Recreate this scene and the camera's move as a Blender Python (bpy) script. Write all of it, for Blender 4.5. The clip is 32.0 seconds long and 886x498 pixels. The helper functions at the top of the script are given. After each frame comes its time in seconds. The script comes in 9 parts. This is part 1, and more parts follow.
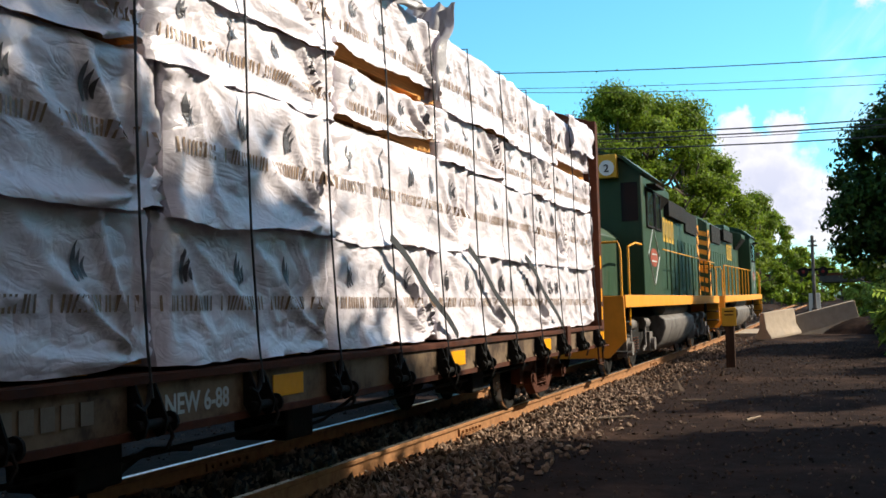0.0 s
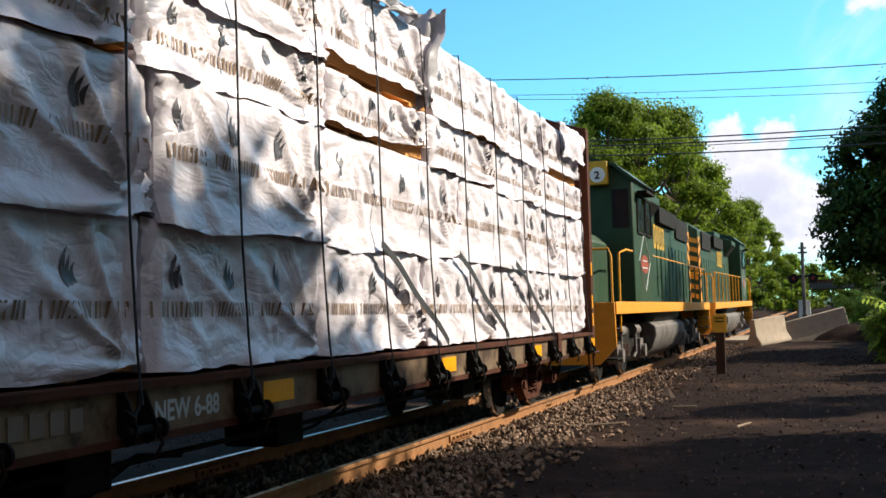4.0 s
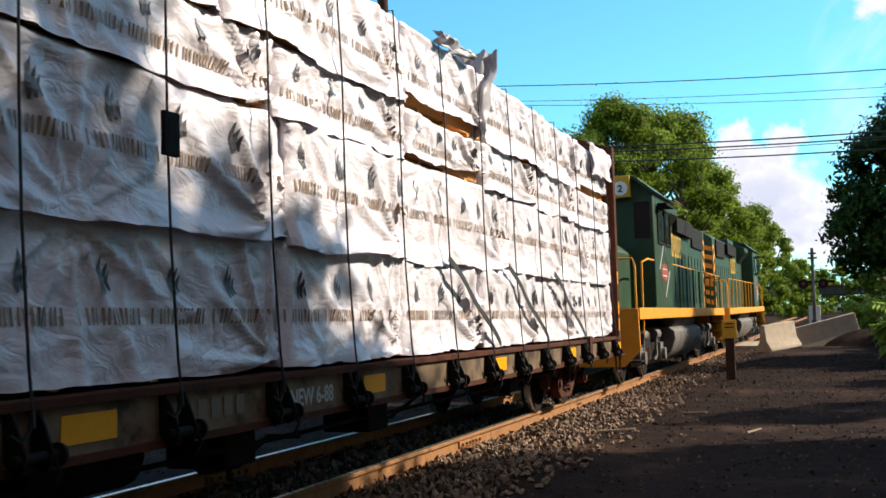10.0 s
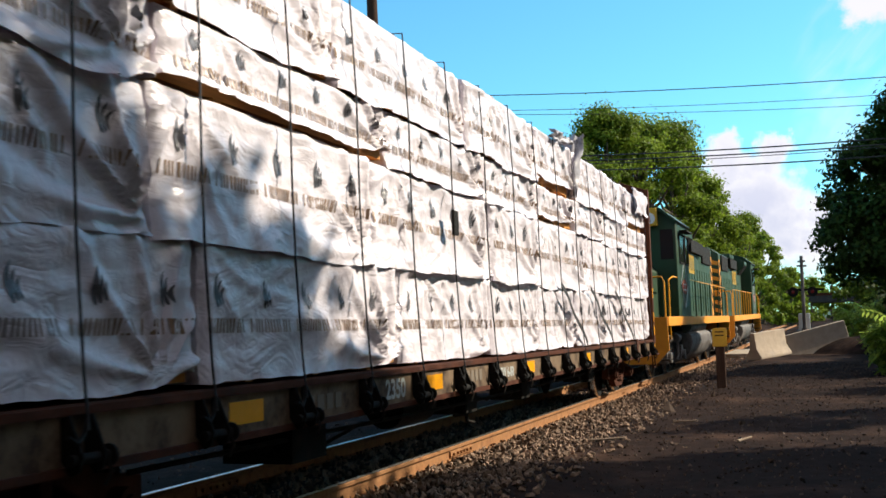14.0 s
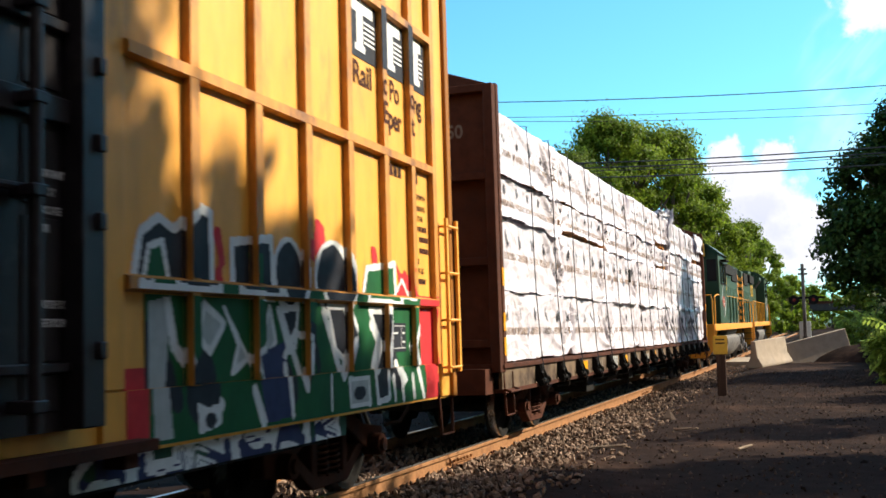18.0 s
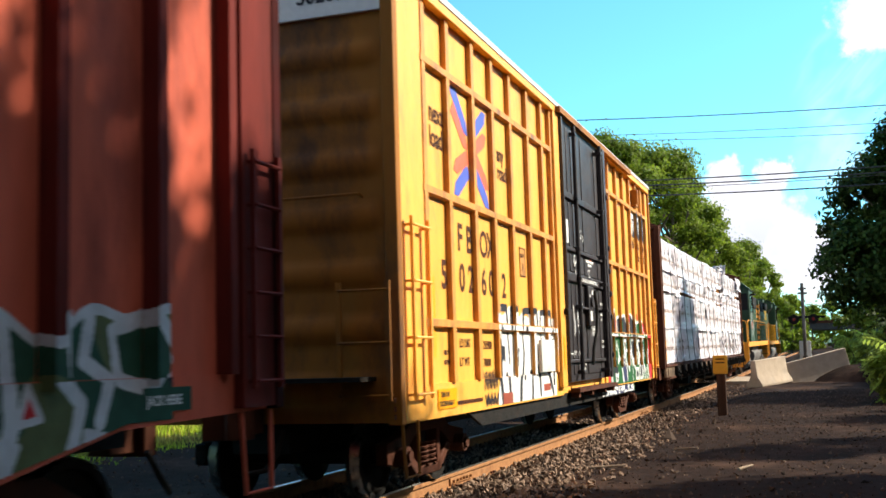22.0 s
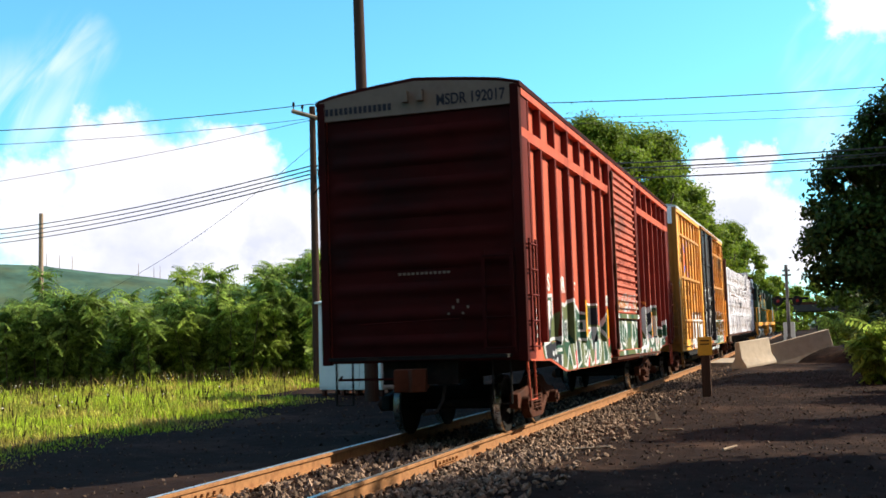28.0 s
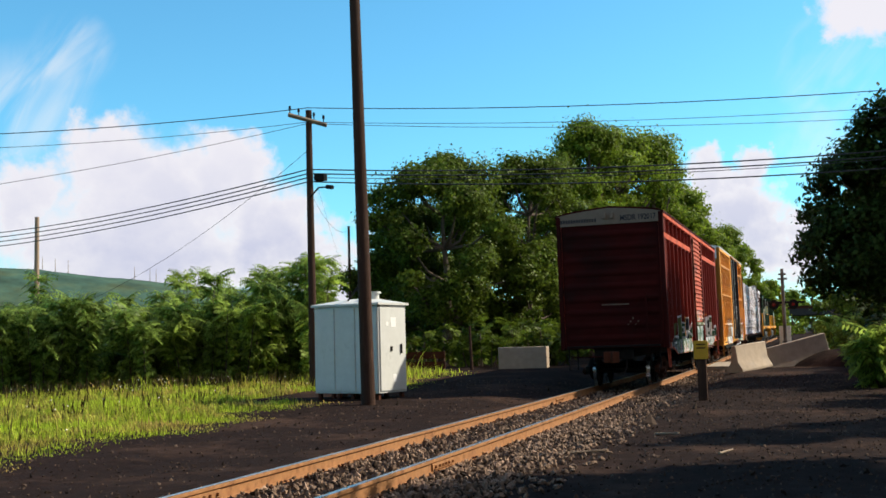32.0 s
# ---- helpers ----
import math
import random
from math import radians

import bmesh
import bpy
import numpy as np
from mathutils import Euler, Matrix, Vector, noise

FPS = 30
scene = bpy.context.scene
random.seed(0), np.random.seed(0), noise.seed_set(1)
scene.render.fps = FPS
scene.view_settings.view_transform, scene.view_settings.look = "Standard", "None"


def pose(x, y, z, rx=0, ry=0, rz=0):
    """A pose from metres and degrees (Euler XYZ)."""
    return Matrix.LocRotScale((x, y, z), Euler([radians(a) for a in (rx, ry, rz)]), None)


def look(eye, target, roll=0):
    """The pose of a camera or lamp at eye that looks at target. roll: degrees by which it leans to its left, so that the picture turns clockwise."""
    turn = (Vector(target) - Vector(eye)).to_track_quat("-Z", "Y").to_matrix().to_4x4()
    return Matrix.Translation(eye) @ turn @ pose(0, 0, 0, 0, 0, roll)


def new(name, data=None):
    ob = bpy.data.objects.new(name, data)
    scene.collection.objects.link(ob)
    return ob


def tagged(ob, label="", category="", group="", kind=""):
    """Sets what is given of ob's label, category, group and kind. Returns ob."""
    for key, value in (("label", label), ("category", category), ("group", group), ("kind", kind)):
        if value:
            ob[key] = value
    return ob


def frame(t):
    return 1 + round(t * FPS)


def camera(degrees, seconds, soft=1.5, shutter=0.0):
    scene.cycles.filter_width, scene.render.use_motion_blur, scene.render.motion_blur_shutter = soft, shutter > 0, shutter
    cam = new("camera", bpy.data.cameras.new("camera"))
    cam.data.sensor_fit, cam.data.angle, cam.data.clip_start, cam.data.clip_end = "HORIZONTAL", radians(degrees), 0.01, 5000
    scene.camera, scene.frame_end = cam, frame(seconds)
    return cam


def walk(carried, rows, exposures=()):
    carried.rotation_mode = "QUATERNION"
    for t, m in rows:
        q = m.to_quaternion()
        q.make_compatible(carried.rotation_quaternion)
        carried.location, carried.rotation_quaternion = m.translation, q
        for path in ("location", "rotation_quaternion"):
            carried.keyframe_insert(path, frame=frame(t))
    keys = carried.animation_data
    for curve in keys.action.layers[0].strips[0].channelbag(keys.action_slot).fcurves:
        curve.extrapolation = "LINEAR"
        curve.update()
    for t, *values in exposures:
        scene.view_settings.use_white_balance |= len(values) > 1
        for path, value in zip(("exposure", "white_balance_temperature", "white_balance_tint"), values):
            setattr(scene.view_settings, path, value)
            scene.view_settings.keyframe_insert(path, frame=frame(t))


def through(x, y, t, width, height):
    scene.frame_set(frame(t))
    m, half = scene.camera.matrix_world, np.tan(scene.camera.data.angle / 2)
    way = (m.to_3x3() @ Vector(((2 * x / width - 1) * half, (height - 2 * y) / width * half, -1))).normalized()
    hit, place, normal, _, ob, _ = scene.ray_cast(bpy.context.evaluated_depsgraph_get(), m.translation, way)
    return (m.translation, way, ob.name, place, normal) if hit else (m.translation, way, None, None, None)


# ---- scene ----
EYE = Vector((0.0, 0.0, 1.362))


def view(yaw, pitch, roll):
    """Pose of the hand-held camera: degrees to the left of +Y, up, and its lean."""
    return Matrix.Translation(EYE) @ pose(0, 0, 0, 90 + pitch, 0, yaw) @ pose(0, 0, 0, 0, 0, roll)


cam = camera(44.27, 32.0, 1.6, 0.4)
walk(cam, [
    (0, view(19.38, 3.26, -1.25)), (0.5, view(19.32, 3.18, -1.43)), (1, view(19.25, 3.11, -1.59)), (1.5, view(19.18, 3.15, -1.52)),
    (2, view(19.09, 3.26, -1.42)), (2.5, view(18.92, 3.36, -1.31)), (3, view(18.82, 3.45, -1.26)), (3.5, view(18.83, 3.52, -1.26)),
    (5.5, view(19.27, 3.70, -0.91)), (6, view(19.37, 3.64, -1.08)), (6.5, view(19.44, 3.61, -1.24)), (7, view(19.46, 3.56, -1.35)),
    (7.5, view(19.38, 3.54, -1.37)), (8, view(19.32, 3.56, -1.43)), (8.5, view(19.33, 3.61, -1.48)), (9, view(19.39, 3.71, -1.50)),
    (9.5, view(19.40, 3.82, -1.42)), (10, view(19.36, 3.92, -1.29)), (10.5, view(19.23, 3.99, -1.31)), (11, view(19.16, 4.01, -1.40)),
    (11.5, view(19.13, 3.98, -1.37)), (12, view(19.03, 4.00, -1.46)), (12.5, view(18.94, 4.08, -1.56)), (13, view(18.85, 4.22, -1.45)),
    (13.5, view(18.84, 4.35, -1.49)), (14, view(18.84, 4.39, -1.51)), (14.5, view(18.88, 4.42, -1.42)), (16.5, view(18.89, 4.61, -1.30)),
    (17, view(18.90, 4.68, -1.30)), (17.5, view(18.90, 4.71, -1.28)), (18, view(18.88, 4.74, -1.29)), (18.5, view(18.88, 4.80, -1.39)),
    (19, view(18.90, 4.87, -1.43)), (19.5, view(18.90, 4.95, -1.41)), (20, view(18.89, 5.08, -1.47)), (20.5, view(18.85, 5.24, -1.41)),
    (21, view(18.84, 5.49, -1.34)), (21.5, view(18.83, 5.68, -1.42)), (22, view(18.83, 5.76, -1.31)), (22.5, view(18.83, 5.72, -1.04)),
    (23, view(18.70, 5.69, -0.97)), (23.5, view(18.61, 5.58, -1.02)), (24, view(18.58, 5.58, -1.09)), (24.5, view(18.53, 5.56, -1.09)),
    (25, view(18.35, 5.54, -1.00)), (25.5, view(18.17, 5.43, -1.02)), (27.5, view(18.04, 4.87, -1.31)), (28, view(18.10, 4.82, -1.46)),
    (28.5, view(18.19, 4.88, -1.39)), (29, view(18.25, 4.94, -1.32)), (29.5, view(18.29, 4.98, -1.40)), (30, view(18.22, 5.01, -1.24)),
    (30.5, view(18.14, 5.01, -1.19)), (31, view(18.08, 5.06, -1.22)), (31.5, view(18.04, 5.08, -1.38)), (32, view(17.90, 5.01, -1.46))],
     exposures=[(0, 0.75), (10, 0.74), (13, 0.67), (16.5, 0.74), (18, 0.88), (20, 0.99), (23, 1.07), (25.5, 1.07), (28, 0.93), (29, 0.75), (30, 0.62), (32, 0.52)])
SUN_TO = Vector((1.165, 0.78, 1.0)).normalized()
sun = new("sun", bpy.data.lights.new("sun", "SUN"))
sun.data.energy, sun.data.angle, sun.data.color = 5.0, radians(0.8), (1.0, 0.9, 0.73)
sun.matrix_world = look(SUN_TO * 60, (0, 0, 0))


def sky_world():
    w = bpy.data.worlds.new("sky")
    scene.world = w
    w.use_nodes = True
    n, l = w.node_tree.nodes, w.node_tree.links
    n.clear()
    out, bg = n.new("ShaderNodeOutputWorld"), n.new("ShaderNodeBackground")
    bg.inputs["Strength"].default_value = 0.1
    sky = n.new("ShaderNodeTexSky")
    sky.sky_type, sky.sun_disc = "NISHITA", False
    sky.sun_elevation, sky.sun_rotation = math.asin(SUN_TO.z), math.atan2(SUN_TO.x, SUN_TO.y)
    sky.air_density, sky.dust_density, sky.ozone_density = 1.0, 0.4, 1.6
    tc = n.new("ShaderNodeTexCoord")
    sep = n.new("ShaderNodeSeparateXYZ")
    l.new(tc.outputs["Generated"], sep.inputs[0])
    # each cloud swells round its own direction; noise breaks its outline into puffs
    warp = n.new("ShaderNodeTexNoise")
    warp.inputs["Scale"].default_value, warp.inputs["Detail"].default_value, warp.inputs["Roughness"].default_value = 20.0, 6.0, 0.6
    l.new(tc.outputs["Generated"], warp.inputs["Vector"])
    mid, far, bent = n.new("ShaderNodeVectorMath"), n.new("ShaderNodeVectorMath"), n.new("ShaderNodeVectorMath")
    mid.operation, mid.inputs[1].default_value = "SUBTRACT", (0.5, 0.5, 0.5)
    far.operation, far.inputs["Scale"].default_value = "SCALE", 0.11
    l.new(warp.outputs["Color"], mid.inputs[0])
    l.new(mid.outputs[0], far.inputs[0])
    l.new(tc.outputs["Generated"], bent.inputs[0])
    l.new(far.outputs[0], bent.inputs[1])
    unit = n.new("ShaderNodeVectorMath")
    unit.operation = "NORMALIZE"
    l.new(bent.outputs[0], unit.inputs[0])
    last = None
    for way, reach in CLOUDS:
        dot = n.new("ShaderNodeVectorMath")
        dot.operation = "DOT_PRODUCT"
        dot.inputs[1].default_value = Vector(way).normalized()
        l.new(unit.outputs[0], dot.inputs[0])
        r = n.new("ShaderNodeMapRange")
        r.clamp = False
        r.inputs["From Min"].default_value, r.inputs["From Max"].default_value = math.cos(radians(reach)), 1.0
        l.new(dot.outputs["Value"], r.inputs["Value"])
        if last is None:
            last = r.outputs[0]
        else:
            top = n.new("ShaderNodeMath")
            top.operation = "SMOOTH_MAX"
            top.inputs[2].default_value = 0.3
            l.new(last, top.inputs[0])
            l.new(r.outputs[0], top.inputs[1])
            last = top.outputs[0]
    mp = n.new("ShaderNodeMapping")
    mp.inputs["Scale"].default_value = (1.0, 1.0, 1.5)
    l.new(tc.outputs["Generated"], mp.inputs["Vector"])
    for size, detail, weight in ((9.0, 6.0, 1.5), (26.0, 5.0, 0.7)):
        puff = n.new("ShaderNodeTexNoise")
        puff.inputs["Scale"].default_value, puff.inputs["Detail"].default_value, puff.inputs["Roughness"].default_value = size, detail, 0.55
        l.new(mp.outputs[0], puff.inputs["Vector"])
        off, amp, add = n.new("ShaderNodeMath"), n.new("ShaderNodeMath"), n.new("ShaderNodeMath")
        off.operation, off.inputs[1].default_value = "SUBTRACT", 0.5
        amp.operation, amp.inputs[1].default_value = "MULTIPLY", weight
        l.new(puff.outputs["Fac"], off.inputs[0])
        l.new(off.outputs[0], amp.inputs[0])
        l.new(last, add.inputs[0])
        l.new(amp.outputs[0], add.inputs[1])
        last = add.outputs[0]
    amt = n.new("ShaderNodeMapRange")
    amt.interpolation_type = "SMOOTHSTEP"
    amt.inputs["From Min"].default_value, amt.inputs["From Max"].default_value = -0.25, 0.6
    amt.inputs["To Max"].default_value = 0.96
    l.new(last, amt.inputs["Value"])
    # lavender-grey flat bases, white tops
    low = n.new("ShaderNodeMapRange")
    low.inputs["From Min"].default_value, low.inputs["From Max"].default_value = 0.2, 0.09
    l.new(sep.outputs["Z"], low.inputs["Value"])
    thick = n.new("ShaderNodeMapRange")
    thick.inputs["From Min"].default_value, thick.inputs["From Max"].default_value = 0.5, 1.1
    l.new(last, thick.inputs["Value"])
    base = n.new("ShaderNodeMath")
    base.operation = "MULTIPLY"
    l.new(low.outputs[0], base.inputs[0])
    l.new(thick.outputs[0], base.inputs[1])
    shade = n.new("ShaderNodeMix")
    shade.data_type = "RGBA"
    shade.inputs["A"].default_value, shade.inputs["B"].default_value = (6.3, 6.05, 6.4, 1), (4.4, 4.4, 5.5, 1)
    l.new(base.outputs[0], shade.inputs["Factor"])
    # greys the unseen high clouds, added to neutralise the blue fill light
    high = n.new("ShaderNodeMapRange")
    high.inputs["From Min"].default_value, high.inputs["From Max"].default_value = 0.5, 0.72
    l.new(sep.outputs["Z"], high.inputs["Value"])
    sheet = n.new("ShaderNodeMix")
    sheet.data_type = "RGBA"
    sheet.inputs["B"].default_value = (3.3, 2.9, 3.2, 1)
    l.new(high.outputs[0], sheet.inputs["Factor"])
    l.new(shade.outputs["Result"], sheet.inputs["A"])
    tint = n.new("ShaderNodeMix")
    tint.data_type, tint.blend_type = "RGBA", "MULTIPLY"
    tint.inputs["Factor"].default_value = 1.0
    tint.inputs["B"].default_value = (0.6, 1.28, 1.42, 1)
    l.new(sky.outputs[0], tint.inputs["A"])
    # thin high streaks
    lean, comb = n.new("ShaderNodeMapping"), n.new("ShaderNodeMapping")
    lean.inputs["Rotation"].default_value = Vector((0.65, 0.51, -0.56)).rotation_difference(Vector((0, 0, 1))).to_euler()
    comb.inputs["Scale"].default_value = (3.5, 3.5, 14.0)
    l.new(tc.outputs["Generated"], lean.inputs["Vector"])
    l.new(lean.outputs[0], comb.inputs["Vector"])
    fibre = n.new("ShaderNodeTexNoise")
    fibre.inputs["Scale"].default_value, fibre.inputs["Detail"].default_value, fibre.inputs["Distortion"].default_value = 2.2, 6.0, 0.8
    l.new(comb.outputs[0], fibre.inputs["Vector"])
    sky_colour = tint.outputs["Result"]
    strand = n.new("ShaderNodeMapRange")
    strand.interpolation_type = "SMOOTHSTEP"
    strand.inputs["From Min"].default_value, strand.inputs["From Max"].default_value, strand.inputs["To Max"].default_value = 0.36, 0.74, 0.8
    l.new(fibre.outputs["Fac"], strand.inputs["Value"])
    for way, reach in WISPS:
        dot = n.new("ShaderNodeVectorMath")
        dot.operation = "DOT_PRODUCT"
        dot.inputs[1].default_value = Vector(way).normalized()
        l.new(tc.outputs["Generated"], dot.inputs[0])
        r = n.new("ShaderNodeMapRange")
        r.interpolation_type = "SMOOTHSTEP"
        r.inputs["From Min"].default_value, r.inputs["From Max"].default_value, r.inputs["To Max"].default_value = math.cos(radians(reach)), 1.0, 0.68
        l.new(dot.outputs["Value"], r.inputs["Value"])
        mul = n.new("ShaderNodeMath")
        mul.operation = "MULTIPLY"
        l.new(r.outputs[0], mul.inputs[0])
        l.new(strand.outputs[0], mul.inputs[1])
        veil = n.new("ShaderNodeMix")
        veil.data_type = "RGBA"
        veil.inputs["B"].default_value = (6.6, 6.6, 6.6, 1)
        l.new(mul.outputs[0], veil.inputs["Factor"])
        l.new(sky_colour, veil.inputs["A"])
        sky_colour = veil.outputs["Result"]
    mix = n.new("ShaderNodeMix")
    mix.data_type = "RGBA"
    l.new(amt.outputs[0], mix.inputs["Factor"])
    l.new(sky_colour, mix.inputs["A"])
    l.new(sheet.outputs["Result"], mix.inputs["B"])
    l.new(mix.outputs["Result"], bg.inputs["Color"])
    l.new(bg.outputs[0], out.inputs[0])


# clouds: direction and reach in degrees; the bank over the ridge, those down the line, the high ones; the last row is
# unseen, added behind and beside the camera to whiten the fill light
CLOUDS = [((-0.572, 0.806, 0.153), 2.7), ((-0.622, 0.772, 0.134), 2.6), ((-0.529, 0.836, 0.146), 2.4), ((-0.488, 0.859, 0.152), 2.6), ((-0.557, 0.826, 0.082), 6.4), ((-0.45, 0.887, 0.1), 3.4), ((-0.41, 0.91, 0.07), 3.0),
          ((-0.07, 0.986, 0.15), 1.6), ((-0.041, 0.988, 0.147), 1.4), ((-0.054, 0.994, 0.098), 3.0), ((-0.021, 0.997, 0.077), 2.6), ((0.08, 0.96, 0.275), 2.6),
          ((0.86, 0.3, 0.45), 28), ((0.9, 0.0, 0.42), 22), ((0.3, -0.3, 0.9), 38), ((0.3, -0.8, 0.45), 30)]
WISPS = [((-0.612, 0.763, 0.21), 3.6), ((-0.578, 0.775, 0.26), 2.2), ((0.035, 0.975, 0.23), 3.0), ((0.02, 0.987, 0.165), 2.2)]
sky_world()


# ---- materials ----
def material(name, color, rough=0.7, metal=0.0, vary=0.25, scale=6.0, stain=None, amount=0.5, stain_scale=1.2,
             bump=0.15, bump_scale=60.0, stretch=(1, 1, 1), island=0.0, per_object=0.0, through=0.0, sheen=0.5):
    """A principled surface with grain, larger stains of another colour and fine relief, in metres."""
    m = bpy.data.materials.new(name)
    m.use_nodes = True
    n, l = m.node_tree.nodes, m.node_tree.links
    b = n["Principled BSDF"]
    b.inputs["Roughness"].default_value, b.inputs["Metallic"].default_value = rough, metal
    b.inputs["Specular IOR Level"].default_value = sheen
    tc, mp = n.new("ShaderNodeTexCoord"), n.new("ShaderNodeMapping")
    mp.inputs["Scale"].default_value = stretch
    l.new(tc.outputs["Object"], mp.inputs["Vector"])

    def noise_at(s, detail=5.0, rough_=0.6):
        t = n.new("ShaderNodeTexNoise")
        t.inputs["Scale"].default_value, t.inputs["Detail"].default_value, t.inputs["Roughness"].default_value = s, detail, rough_
        l.new(mp.outputs[0], t.inputs["Vector"])
        return t.outputs["Fac"]

    def value(fac, lo, hi):
        r = n.new("ShaderNodeMapRange")
        r.inputs["From Min"].default_value, r.inputs["From Max"].default_value = 0.25, 0.75
        r.inputs["To Min"].default_value, r.inputs["To Max"].default_value = lo, hi
        l.new(fac, r.inputs["Value"])
        return r.outputs[0]

    grain = value(noise_at(scale), 1 - vary, 1 + vary)
    for on, src in ((island, "island"), (per_object, "object")):
        if on:
            g = n.new("ShaderNodeNewGeometry" if src == "island" else "ShaderNodeObjectInfo")
            r = n.new("ShaderNodeMapRange")
            r.inputs["To Min"].default_value, r.inputs["To Max"].default_value = 1 - on, 1 + on
            l.new(g.outputs["Random Per Island" if src == "island" else "Random"], r.inputs["Value"])
            mu = n.new("ShaderNodeMath")
            mu.operation = "MULTIPLY"
            l.new(grain, mu.inputs[0])
            l.new(r.outputs[0], mu.inputs[1])
            grain = mu.outputs[0]
    sc = n.new("ShaderNodeVectorMath")
    sc.operation = "SCALE"
    l.new(grain, sc.inputs["Scale"])
    if stain:
        mix = n.new("ShaderNodeMix")
        mix.data_type = "RGBA"
        mix.inputs["A"].default_value, mix.inputs["B"].default_value = (*color, 1), (*stain, 1)
        r = n.new("ShaderNodeMapRange")
        r.inputs["From Min"].default_value, r.inputs["From Max"].default_value = 0.72 - 0.45 * amount, 0.86 - 0.4 * amount
        l.new(noise_at(stain_scale, 8.0, 0.68), r.inputs["Value"])
        l.new(r.outputs[0], mix.inputs["Factor"])
        l.new(mix.outputs["Result"], sc.inputs[0])
    else:
        sc.inputs[0].default_value = color
    l.new(sc.outputs[0], b.inputs["Base Color"])
    if bump:
        bn = n.new("ShaderNodeBump")
        bn.inputs["Strength"].default_value, bn.inputs["Distance"].default_value = bump, 0.02
        l.new(noise_at(bump_scale), bn.inputs["Height"])
        l.new(bn.outputs[0], b.inputs["Normal"])
    rr = value(noise_at(scale * 0.6), rough - 0.08, min(1.0, rough + 0.08))
    l.new(rr, b.inputs["Roughness"])
    if through:
        tr, add = n.new("ShaderNodeBsdfTranslucent"), n.new("ShaderNodeMixShader")
        add.inputs[0].default_value = through
        l.new(sc.outputs[0], tr.inputs["Color"])
        l.new(b.outputs[0], add.inputs[1])
        l.new(tr.outputs[0], add.inputs[2])
        l.new(add.outputs[0], n["Material Output"].inputs["Surface"])
    return m


YELLOW = material("yellow_car_paint", (0.8, 0.372, 0.045), 0.55, vary=0.13, scale=7, stain=(0.5, 0.24, 0.045), amount=0.36, stain_scale=2.2, bump=0.1, stretch=(1, 1, 0.35))
# copy of the yellow for the end wall, darkened to hold its shade
YELLOW_END = material("shaded_yellow_end_paint", (0.31, 0.118, 0.015), 0.65, sheen=0.2, vary=0.15, scale=3, stain=(0.1, 0.045, 0.018), amount=0.5, stain_scale=1.2, bump=0.05, stretch=(1, 1, 0.4))
# rust-streaked yellow, browned further to carry the shade on the rib flanks
YELLOW_RIB = material("rusty_shade_browned_yellow_paint", (0.58, 0.25, 0.035), 0.6, vary=0.2, scale=7, stain=(0.22, 0.09, 0.025), amount=0.5, stain_scale=3, bump=0.1, stretch=(1, 1, 0.4))
RED = material("faded_red_car_paint", (0.53, 0.108, 0.06), 0.75, sheen=0.15, vary=0.2, scale=4, stain=(0.27, 0.055, 0.035), amount=0.45, stain_scale=1.1, bump=0.08, stretch=(1, 1, 0.3))
# dirty ribs, with the shade of their flanks put into the colour
RED_RIB = material("grimy_shade_darkened_red_paint", (0.13, 0.02, 0.015), 0.8, sheen=0.1, vary=0.25, scale=5, stain=(0.05, 0.012, 0.01), amount=0.55, stain_scale=1.5, bump=0.1, stretch=(1, 1, 0.25))
RED_DOOR = material("weathered_red_door_paint", (0.46, 0.13, 0.088), 0.78, sheen=0.12, vary=0.25, scale=5, stain=(0.17, 0.07, 0.06), amount=0.5, stain_scale=0.9, bump=0.08, stretch=(1, 0.6, 0.8))
# weathered red for the unlit end; most of its darkness is painted-in shade
RED_END = material("weathered_shade_dark_red", (0.044, 0.0062, 0.0055), 0.9, sheen=0.08, vary=0.3, scale=4, stain=(0.018, 0.006, 0.0055), amount=0.6, stain_scale=1.0, bump=0.08, stretch=(0.6, 1, 1))
BLACK_PAINT = material("black_door_paint", (0.021, 0.015, 0.018), 0.48, vary=0.3, scale=5, stain=(0.06, 0.05, 0.05), amount=0.35, stain_scale=3, bump=0.05)
BLACK = material("black_running_gear", (0.01, 0.009, 0.008), 0.8, sheen=0.15, vary=0.4, scale=14, stain=(0.03, 0.018, 0.012), amount=0.4, stain_scale=5, bump=0.25)
RUST = material("brown_rusted_steel", (0.075, 0.024, 0.012), 0.8, sheen=0.15, vary=0.3, scale=8, stain=(0.03, 0.013, 0.009), amount=0.5, stain_scale=2, bump=0.2)
STEEL = material("polished_wheel_tread", (0.55, 0.55, 0.56), 0.28, 1.0, vary=0.1, scale=12, bump=0.03)
CREAM = material("weathered_cream_sill_paint", (0.19, 0.13, 0.08), 0.7, sheen=0.2, vary=0.25, scale=6, stain=(0.05, 0.03, 0.02), amount=0.62, stain_scale=3, bump=0.1)
GREEN = material("green_locomotive_paint", (0.02, 0.052, 0.024), 0.5, sheen=0.3, vary=0.2, scale=3, stain=(0.04, 0.055, 0.03), amount=0.45, stain_scale=1.5, bump=0.04, stretch=(1, 1, 0.4))
ORANGE = material("orange_stripe_paint", (0.75, 0.3, 0.02), 0.5, vary=0.12, scale=4, bump=0.04)
GREY_TANK = material("grimy_grey_tank_paint", (0.15, 0.135, 0.125), 0.65, sheen=0.3, vary=0.25, scale=5, stain=(0.05, 0.042, 0.036), amount=0.55, stain_scale=2, stretch=(1, 1, 0.5))
